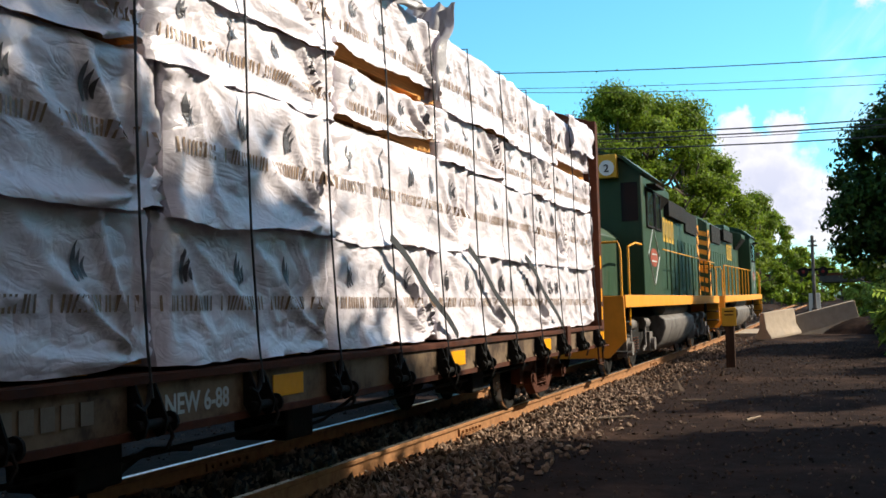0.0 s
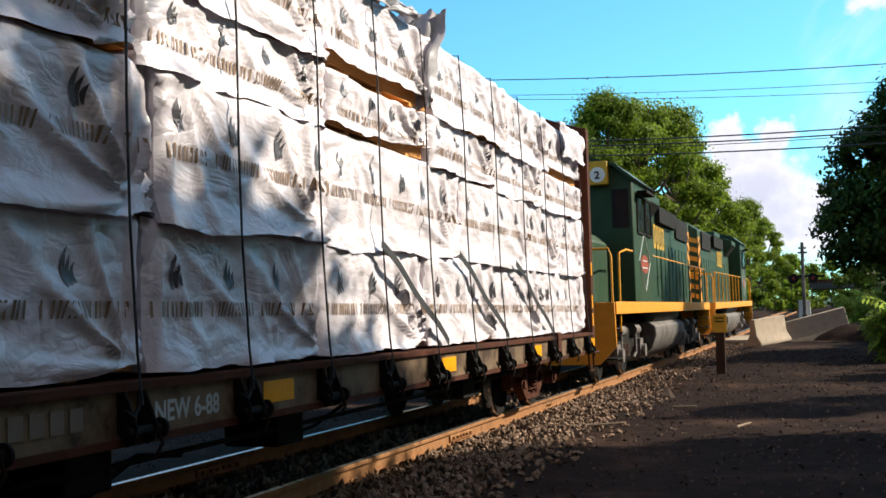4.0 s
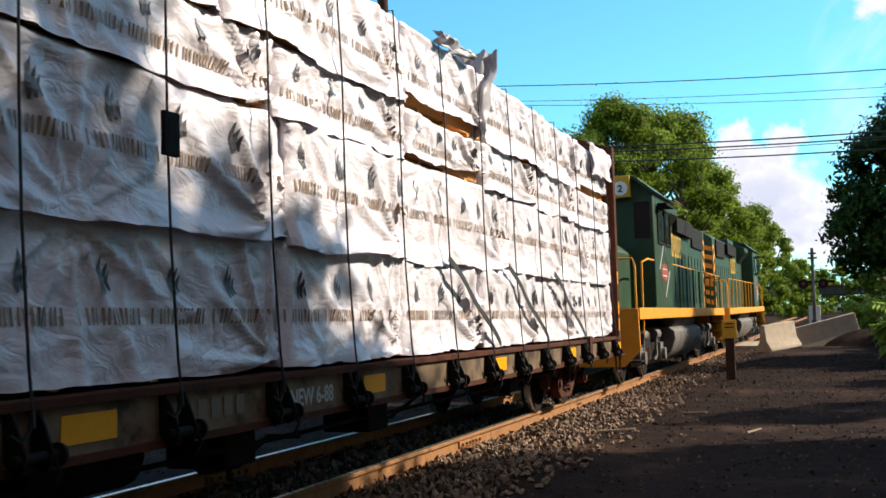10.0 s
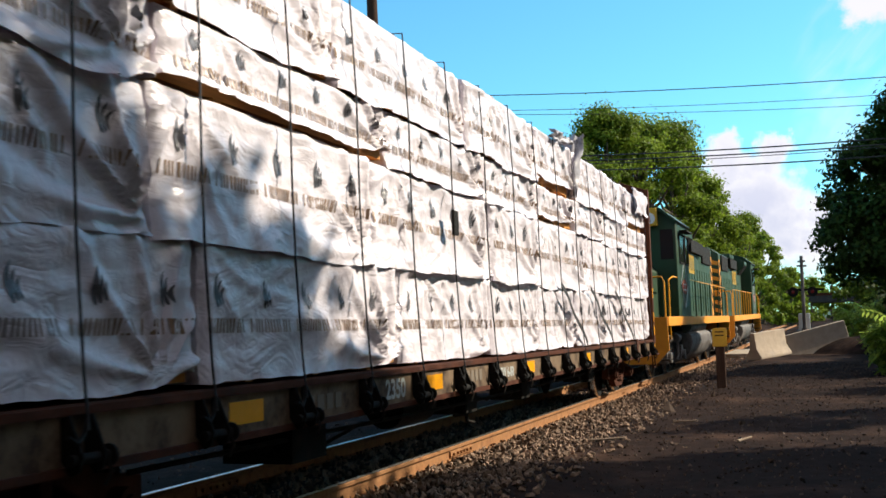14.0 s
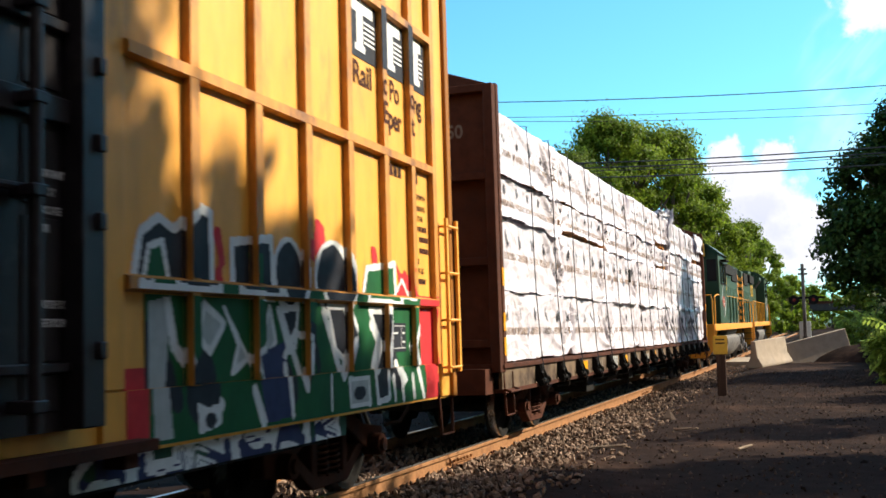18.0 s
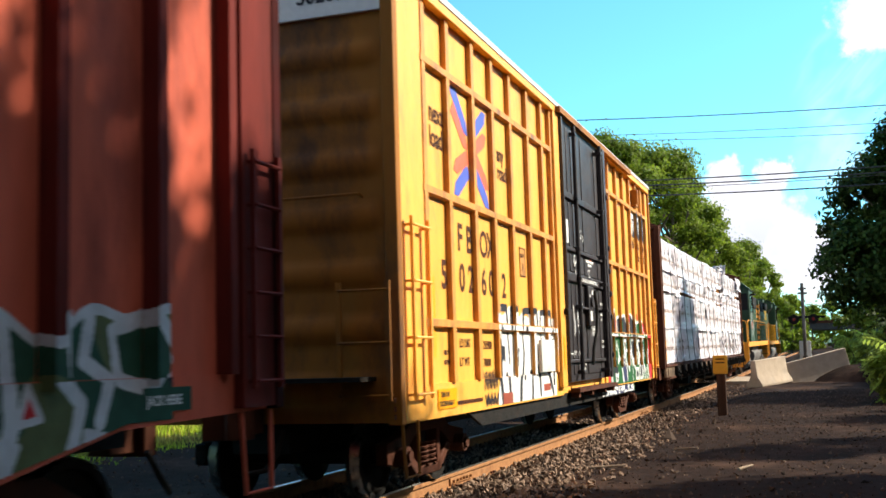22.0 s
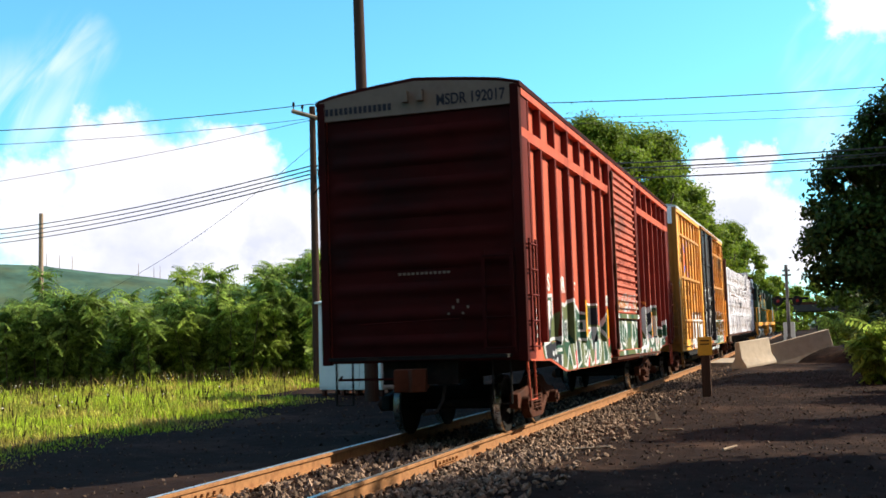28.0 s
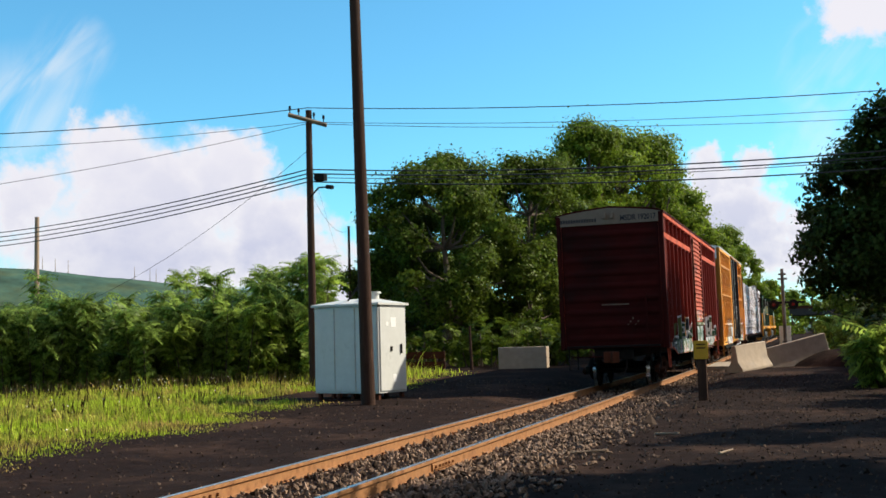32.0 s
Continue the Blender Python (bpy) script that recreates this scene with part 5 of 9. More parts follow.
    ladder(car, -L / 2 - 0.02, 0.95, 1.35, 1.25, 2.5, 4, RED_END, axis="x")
    p = Shape()
    p.box(-1.3, 1.3, -L / 2 - 0.28, -L / 2 - 0.02, 1.12, 1.17)
    p.box(-0.55, 0.55, -L / 2 - 0.1, -L / 2, 0.78, 1.1)
    part("end_sill", p, BLACK, car)
    p = Shape()
    p.bent([(-0.9, -L / 2 - 0.06, 1.62), (-0.9, -L / 2 - 0.14, 1.62), (0.6, -L / 2 - 0.14, 1.66), (0.6, -L / 2 - 0.06, 1.66)], 0.014, 6)
    p.bent([(-1.2, -L / 2 - 0.05, 0.9), (-1.2, -L / 2 - 0.16, 0.86), (-0.3, -L / 2 - 0.16, 0.86)], 0.018, 6)
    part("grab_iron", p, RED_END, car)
    for sx in (-1.28, 1.28):
        p = Shape()
        p.bent([(sx, -L / 2 - 0.05, 1.1), (sx, -L / 2 - 0.06, 0.5), (sx + (0.25 if sx < 0 else -0.25), -L / 2 - 0.06, 0.5), (sx + (0.25 if sx < 0 else -0.25), -L / 2 - 0.05, 1.1)], 0.016, 6)
        part("sill_step", p, BLACK, car)
    for sx in (-0.16, 0.06):
        p = Shape()
        p.box(sx, sx + 0.08, -L / 2 - 0.1, -L / 2, 4.74, 4.9)
        part("roof_bracket", p, GREY_END, car)
    # stencils
    lettering(car, "MSDR 192017", SPRAY_BLACK, 0.32, -L / 2 - 0.05 + 0.034, 4.66, 0.22, yaw=0, squeeze=0.78, label="black stencilled reporting mark on the grey gable")
    lab = Shape()
    for i in range(14):
        lab.box(-1.38 + i * 0.075, -1.38 + i * 0.075 + 0.05, -L / 2 - 0.018, -L / 2 - 0.014, 4.66, 4.76)
    part("lettering", lab, SPRAY_BLACK, car, "worn dark stencil line")
    lab = Shape()
    for i in range(12):
        lab.box(-0.28 + i * 0.065, -0.28 + i * 0.065 + 0.042, -L / 2 - 0.1, -L / 2 - 0.098, 2.29, 2.325)
    for i in range(5):
        lab.box(0.42 + i * 0.07, 0.42 + i * 0.07 + 0.03, -L / 2 - 0.1, -L / 2 - 0.095, 1.72 + 0.08 * (i % 3), 1.75 + 0.09 * (i % 3))
    part("lettering", lab, GREY_END, car, "faint white stencils")
    lettering(car, "PLATE", WHITE, face + 0.006, -4.58, 2.22, 0.075, squeeze=0.85, label="small white stencilled word")
    lettering(car, "F", WHITE, face + 0.006, -4.5, 2.11, 0.075, label="small white stencilled letter")
    for y in (-6.1, 6.6):
        p = Shape()
        p.box(face + 0.021, face + 0.026, y, y + 0.5, 1.1, 1.24)
        plate = part("jacking_plate", p, SPRAY_GREEN, car, "dark green jacking plate")
        lettering(plate, "JACK HERE", WHITE, face + 0.028, y + 0.04, 1.14, 0.08, squeeze=0.9, label="white stencilled words")
    lettering(car, "MS", WHITE, face + 0.006, -6.72, 2.07, 0.36, squeeze=0.9, label="white stencilled letters")
    lettering(car, "DR", WHITE, face + 0.006, -5.7, 2.07, 0.36, squeeze=0.9, label="white stencilled letters")
    lettering(car, "192", WHITE, face + 0.006, -6.78, 1.66, 0.36, squeeze=0.85, label="white stencilled figures")
    lab = Shape()
    for z in (1.72, 1.6, 1.48, 1.36):
        bars(lab, face + 0.006, -7.5, z, 0.42, 0.06, 4)
    part("lettering", lab, WHITE, car, "small white stencilled data")
    for y, z in ((-1.48, 1.25), (-4.05, 1.35), (2.6, 1.28), (4.75, 1.28)):
        p = Shape()
        x = face + 0.012 if y == -1.48 else w + 0.004 if y < -3 else face + 0.008
        p.box(x, x + 0.005, y - 0.06, y + 0.06, z, z + 0.62)
        part("reflector", p, REFLECT, car, "yellow reflector strip")
    for y0 in (-5.9, 5.9):
        freight_truck(car, y0)
    coupler(car, -L / 2, -1)
    coupler(car, L / 2, 1)
    return car


YELLOW_CAR = yellow_boxcar()
RED_CAR = red_boxcar()


# ---- sprayed paint on the boxcars ----
GLYPHS = [
    [[(0, 1), (0.02, 0.2), (0.5, 0.0), (1, 0.2), (0.95, 1)]],
    [[(0, 0), (0.1, 1), (0.9, 0.85), (0.75, 0.5), (0.1, 0.48)], [(0.45, 0.48), (1, 0)]],
    [[(1, 0.9), (0.2, 1), (0.05, 0.6), (0.9, 0.42), (0.95, 0.05), (0, 0)]],
    [[(0, 0), (0.05, 1), (0.9, 0.05), (0.95, 1)]],
    [[(0.05, 0), (0, 1)], [(0.95, 1), (0.1, 0.5), (1, 0)]],
    [[(0, 0), (0.45, 1), (0.95, 0)], [(0.2, 0.38), (0.78, 0.34)]],
    [[(1, 1), (0.1, 0.95), (0.0, 0.05), (1, 0)], [(0.05, 0.5), (0.7, 0.52)]],
    [[(0.5, 0), (0.45, 0.95)], [(-0.05, 0.92), (1.05, 1.0)]],
]


def seg_dist(Y, Z, a, b):
    dy, dz = b[0] - a[0], b[1] - a[1]
    k = dy * dy + dz * dz + 1e-9
    t = np.clip(((Y - a[0]) * dy + (Z - a[1]) * dz) / k, 0, 1)
    return np.hypot(Y - a[0] - t * dy, Z - a[1] - t * dz)


def wild_letters(y0, y1, z0, z1, count, seed, tilt=0.0):
    """Skeleton strokes of a row of bent letters, stretched and jostled."""
    rnd = random.Random(seed)
    out = []
    w = (y1 - y0) / count
    for i in range(count):
        g = GLYPHS[(i * 3 + seed) % len(GLYPHS)]
        a, lift = y0 + i * w + rnd.uniform(-0.04, 0.04) * w, rnd.uniform(-0.04, 0.06)
        for line in g:
            pts = [(a + w * (0.1 + 0.74 * u) + tilt * v + rnd.uniform(-0.05, 0.05) * w, z0 + lift + (z1 - z0 - 0.05) * (v + rnd.uniform(-0.06, 0.06))) for u, v in line]
            out += list(zip(pts, pts[1:]))
    return out


def spray(car, name, label, y0, y1, z0, z1, surface, layers, cell=0.012, flanks=()):
    """Thin paint lying on the wall's relief. layers(Y, Z) gives a material number, or -1 for bare wall."""
    ny, nz = int((y1 - y0) / cell), int((z1 - z0) / cell)
    ys, zs = y0 + (np.arange(ny) + 0.5) * cell, z0 + (np.arange(nz) + 0.5) * cell
    Y, Z = np.meshgrid(ys, zs, indexing="ij")
    which, mats = layers(Y, Z)
    X = surface(Y, Z)
    keep = (which >= 0) & (X > 0)
    iy, iz = np.nonzero(keep)
    y, z, x = ys[iy], zs[iz], X[iy, iz]
    h = cell / 2
    v = np.stack([np.stack([x, y - h, z - h], 1), np.stack([x, y + h, z - h], 1), np.stack([x, y + h, z + h], 1), np.stack([x, y - h, z + h], 1)], 1).reshape(-1, 3)
    ids = which[iy, iz]
    # paint on the flanks of the ribs that face back along the train
    for r, rw, face, depth, lo in flanks:
        if not y0 < r - rw / 2 < y1:
            continue
        k = max(2, int(depth / cell))
        q = np.arange(k + 1) / k
        fx, fy = face + 0.003 + depth * q, r - rw / 2 + 0.02 * q - 0.004
        zz = zs[zs > lo]
        yp = np.repeat((r - rw / 2 - 0.05 + 0.06 * (q[:-1]))[:, None], len(zz), 1)
        wf, _ = layers(yp, np.repeat(zz[None, :], k, 0))
        a, b = np.nonzero(wf >= 0)
        v = np.concatenate([v, np.stack([np.stack([fx[a], fy[a], zz[b] - h], 1), np.stack([fx[a + 1], fy[a + 1], zz[b] - h], 1), np.stack([fx[a + 1], fy[a + 1], zz[b] + h], 1), np.stack([fx[a], fy[a], zz[b] + h], 1)], 1).reshape(-1, 3)])
        ids = np.concatenate([ids, wf[a, b]])
    me = quads_mesh(name, v)
    for m in mats:
        me.materials.append(m)
    me.polygons.foreach_set("material_index", ids.astype(np.int32))
    return part(name, me, mats[0], car, label)


def wavy(Y, Z, s, seed):
    return np.sin(Y * s + seed) * np.cos(Z * s * 1.3 + seed * 2.1) + 0.5 * np.sin(Y * s * 2.7 + Z * s * 1.9 + seed * 3)


def piece(strokes, fill, edge, thick, backdrop, accents=(), drip=0.0):
    """Letters: a backdrop cloud, a pale outline, a mottled fill, a few hot accents."""
    def layers(Y, Z):
        which = np.full(Y.shape, -1)
        mats = [fill[0], edge, *fill[1:], *[a[0] for a in accents]]
        d = np.full(Y.shape, 9.0)
        for a, b in strokes:
            d = np.minimum(d, seg_dist(Y, Z, a, b))
        if backdrop is not None:
            bm, zt, wob, yl, yr = backdrop
            mats.append(bm)
            top = zt + wob * np.sin(Y * 3.1) + wob * 0.6 * np.sin(Y * 7.7 + 1)
            inside = (Z < top) & (Y > yl) & (Y < yr)
            which[inside] = len(mats) - 1
            rim = (Z < top + 0.05) & (Z >= top - 0.01) & (Y > yl) & (Y < yr)
            which[rim] = 1
        k = thick * (1 + 0.18 * wavy(Y, Z, 4.0, 1.0))
        which[d < k + 0.06] = 1
        body = d < k
        which[body] = 0
        for i in range(1, len(fill)):
            which[body & (wavy(Y, Z, 3.5 + i, 2.0 * i) > 0.55)] = 1 + i
        which[body & (np.abs(d - k * 0.55) < 0.012) & (wavy(Y, Z, 2.2, 4) > 0.2)] = 1
        for j, (m, ay, az, ar) in enumerate(accents):
            which[np.hypot(Y - ay, (Z - az) * 0.8) < ar * (1 + 0.35 * wavy(Y, Z, 9, j))] = len(fill) + 1 + j
        return which, mats
    return layers


def relief(face, ribs, rib_w, depth, belts=(), sill=None, gap=()):
    """Height of the wall's surface over its plane, with ribs, belts and sill; negative where the wall is broken."""
    def fn(Y, Z):
        x = np.full(Y.shape, face + 0.006)
        for r in ribs:
            d = np.abs(Y - r)
            x = np.where(d < rib_w * 0.42, face + depth + 0.006, np.where(d < rib_w * 0.6, -1.0, x))
        for z in belts:
            d = np.abs(Z - z)
            x = np.where(d < 0.034, face + depth + 0.01, np.where(d < 0.055, -1.0, x))
        if sill:
            x = np.where(Z < sill[0], face + sill[1], x)
        return x
    return fn


class Paint:
    """A wall's paint, laid on in order: numbers of materials over a grid of places, -1 where the wall is bare."""

    def __init__(self, Y, Z, mats):
        self.Y, self.Z, self.mats = Y, Z, mats
        self.which = np.full(Y.shape, -1)

    def ink(self, where, m):
        self.which[where] = self.mats.index(m)

    def near(self, pts):
        d = np.full(self.Y.shape, 9.0)
        for p, q in zip(pts, pts[1:]):
            d = np.minimum(d, seg_dist(self.Y, self.Z, p, q))
        return d

    def line(self, pts, half, m):
        self.ink(self.near(pts) < half * (1 + 0.15 * wavy(self.Y, self.Z, 7.0, 1.0)), m)

    def inside(self, pts):
        odd = np.zeros(self.Y.shape, bool)
        for (ay, az), (by, bz) in zip(pts, pts[1:] + pts[:1]):
            if az != bz:
                odd ^= ((az > self.Z) != (bz > self.Z)) & (self.Y < (by - ay) * (self.Z - az) / (bz - az) + ay)
        return odd

    def shape(self, pts, m, rim=None, half=0.03):
        self.ink(self.inside(pts), m)
        if rim:
            self.line(pts + pts[:1], half, rim)

    def dot(self, y, z, ry, rz, m, rim=None, half=0.03):
        d = np.hypot((self.Y - y) / ry, (self.Z - z) / rz)
        if rim:
            self.ink(d < 1 + half / min(ry, rz), rim)
        self.ink(d < 1 + 0.06 * wavy(self.Y, self.Z, 9.0, 2.0), m)

    def mottle(self, of, m, scale, seed, cut=0.5):
        self.ink((self.which == self.mats.index(of)) & (wavy(self.Y, self.Z, scale, seed) > cut), m)


def green_letters(Y, Z):
    """Green and black letters with white rims and red ends, beside the yellow car's door."""
    W, G, K, R, N, H = SPRAY_WHITE, SPRAY_BRIGHT, SPRAY_BLACK, SPRAY_RED, SPRAY_NAVY, SPRAY_GREY
    p = Paint(Y, Z, [G, W, K, R, N, H])
    # red mist at both ends and over the tops
    p.ink((Y < 2.78 + 0.06 * np.sin(Z * 9)) & (Z < 1.25), R)
    p.ink((Y > 7.05) & (Y < 7.62 + 0.05 * np.sin(Z * 8)) & (Z < 1.78), R)
    for y, z, ry, rz in ((5.05, 2.12, 0.13, 0.16), (4.86, 2.02, 0.1, 0.1), (6.85, 1.86, 0.2, 0.14), (6.15, 2.1, 0.06, 0.12), (3.55, 1.9, 0.05, 0.22)):
        p.ink(np.hypot((Y - y) / ry, (Z - z) / rz) < 1 + 0.5 * wavy(Y, Z, 14, 3), R)
    p.ink((Y > 2.72) & (Y < 7.2 - 0.12 * np.sin(Z * 5)) & (Z < 1.76), G)
    p.shape([(2.6, 1.7), (2.68, 2.02), (2.86, 2.12), (3.02, 2.06), (3.3, 2.22), (3.44, 2.2), (3.46, 1.7)], K, W)
    p.shape([(2.7, 1.7), (2.76, 1.94), (2.9, 1.98), (2.98, 1.7)], G, W, 0.02)
    p.shape([(3.72, 1.7), (3.7, 2.04), (4.26, 2.1), (4.28, 1.68)], K, W)
    p.shape([(3.78, 1.72), (3.78, 1.98), (4.02, 1.98), (4.02, 1.72)], G)
    p.dot(4.52, 1.86, 0.2, 0.22, K, W, 0.05)
    p.dot(5.3, 1.86, 0.3, 0.26, K, W, 0.05)
    p.shape([(5.86, 1.7), (5.98, 1.98), (6.62, 2.06), (6.64, 1.68)], G, W)
    p.shape([(6.6, 1.76), (6.8, 1.92), (7.0, 1.74)], R, W, 0.02)
    # lower bodies
    p.shape([(2.75, 1.62), (2.98, 1.66), (2.92, 1.1), (2.96, 0.82), (2.76, 0.82)], H)
    p.line([(2.95, 1.62), (3.02, 1.36), (3.3, 1.12), (3.5, 0.98)], 0.04, W)
    p.dot(3.3, 1.1, 0.2, 0.24, K)
    p.shape([(3.24, 0.82), (3.22, 1.02), (3.34, 0.98), (3.52, 1.0), (3.5, 0.86)], W)
    p.dot(3.38, 0.9, 0.07, 0.05, K)
    p.shape([(3.36, 1.62), (3.28, 1.42), (3.42, 1.32), (3.6, 1.5)], H, W, 0.025)
    p.shape([(3.6, 1.6), (3.78, 1.36), (3.7, 1.18), (4.06, 1.34), (4.22, 1.62), (4.3, 1.38), (4.02, 1.14)], H, W, 0.02)
    p.shape([(3.98, 1.28), (4.46, 1.38), (4.5, 0.84), (4.1, 0.82)], N)
    p.line([(3.94, 1.06), (4.06, 0.84)], 0.04, W)
    p.line([(4.5, 0.84), (4.44, 1.2)], 0.03, W)
    p.shape([(4.34, 1.6), (4.66, 1.62), (4.6, 1.34), (4.5, 1.3)], K, W, 0.025)
    p.line([(4.4, 1.56), (4.74, 1.02), (4.78, 1.34)], 0.035, W)
    p.line([(4.44, 1.28), (4.6, 1.44), (4.78, 1.4)], 0.03, W)
    p.shape([(5.18, 1.64), (5.48, 1.64), (5.66, 1.42), (5.52, 1.2), (5.3, 1.3)], K, W, 0.025)
    p.line([(5.1, 1.6), (5.4, 1.08), (5.58, 1.36)], 0.035, W)
    p.line([(5.16, 1.1), (5.16, 0.84)], 0.02, W)
    p.shape([(5.52, 0.84), (5.5, 1.06), (5.9, 1.06), (5.92, 0.84)], H, W, 0.02)
    p.dot(5.7, 0.94, 0.12, 0.06, K)
    p.shape([(6.02, 1.62), (6.2, 1.4), (6.04, 1.14), (6.1, 0.84), (6.36, 0.86), (6.34, 1.2), (6.44, 1.62)], K, W, 0.03)
    p.line([(6.06, 1.5), (6.24, 1.32), (6.1, 1.12)], 0.05, W)
    p.shape([(6.5, 1.16), (6.6, 1.2), (6.82, 1.0), (6.7, 0.94)], W)
    for y in (6.46, 6.66, 6.94):
        p.line([(y, 1.04), (y + 0.04, 0.84)], 0.03, W)
    p.line([(7.2, 1.62), (6.98, 1.3), (7.24, 0.82)], 0.035, W)
    p.mottle(G, K, 3.3, 2.0, 0.75)
    return p.which, p.mats


def pale_letters(Y, Z):
    """Tall pale letters with heavy black strokes, on the yellow car's rear half."""
    W, K, R = SPRAY_WHITE, SPRAY_BLACK, EMBLEM_RED
    mark = Paint(Y, Z, [W, K, R])
    Y = -1.48 + (Y + 1.48) / 0.87
    p = Paint(Y, Z, [W, K, R])
    top = 1.93 + 0.06 * np.sin(Y * 7.3) - 0.1 * (np.sin(Y * 3.6 + 0.6) > 0.86)
    p.ink((Z < top) & (Y > -4.85 + 0.08 * np.sin(Z * 6)) & (Y < -1.48 + 0.05 * np.sin(Z * 5)), W)
    for a, b in ((-4.78, -4.24), (-4.1, -3.66), (-3.4, -2.5), (-2.36, -1.6)):
        p.line([(a, 1.72), (a + 0.04, 1.95), (b - 0.05, 1.97), (b, 1.74)], 0.045, K)
    p.line([(-3.0, 1.96), (-2.98, 1.76)], 0.03, K)
    p.line([(-4.74, 1.66), (-4.8, 1.2), (-4.7, 0.84)], 0.07, K)
    p.line([(-4.36, 1.12), (-4.3, 0.82)], 0.06, K)
    p.line([(-4.28, 1.7), (-4.2, 1.3)], 0.04, K)
    p.shape([(-4.7, 1.5), (-4.42, 1.5), (-4.42, 1.3), (-4.66, 1.34)], K)
    p.line([(-3.96, 1.26), (-3.96, 1.44), (-3.72, 1.44), (-3.72, 1.28)], 0.025, K)
    p.line([(-3.74, 1.38), (-3.7, 1.12), (-3.78, 0.82)], 0.07, K)
    p.line([(-3.46, 1.7), (-3.4, 1.4), (-3.5, 1.1)], 0.045, K)
    p.line([(-3.06, 1.14), (-3.1, 0.82)], 0.055, K)
    p.line([(-2.62, 1.2), (-2.58, 0.86)], 0.06, K)
    p.line([(-1.78, 1.7), (-2.06, 1.45), (-2.1, 1.2), (-1.9, 1.0), (-1.76, 0.84)], 0.06, K)
    p.line([(-2.36, 1.66), (-2.3, 1.5)], 0.04, K)
    p.ink((Z < 0.93) & (Y < -4.2) & (Y > -4.7), R)
    p.ink((Z < 0.98) & (Z > 0.88) & (Y > -2.4) & (Y < -1.95), R)
    # a thin marker tag beside the letters
    for a in (0.0, 0.14, 0.27, 0.4):
        mark.line([(-5.02 + a, 1.0), (-4.98 + a, 1.2), (-4.93 + a, 1.02), (-4.9 + a, 1.18)], 0.013, K)
        mark.line([(-5.0 + a, 0.93 - 0.1 * a), (-4.95 + a, 0.82), (-4.9 + a, 0.95), (-4.88 + a, 0.84)], 0.013, K)
    p.which = np.where(p.which < 0, mark.which, p.which)
    return p.which, p.mats


def camo(p, y0, y1, top, rim):
    """A dark field with a wavy pale-rimmed top edge, mottled in three greens."""
    edge = top + 0.07 * np.sin(p.Y * 4.1) + 0.05 * np.sin(p.Y * 9.3 + 1)
    inside = (p.Y > y0) & (p.Y < y1)
    p.ink(inside & (p.Z < edge + 0.06), rim)
    p.ink(inside & (p.Z < edge), SPRAY_GREEN)
    p.mottle(SPRAY_GREEN, SPRAY_OLIVE, 3.4, 1.0, 0.35)
    p.mottle(SPRAY_GREEN, SPRAY_BLACK, 2.6, 5.0, 0.6)


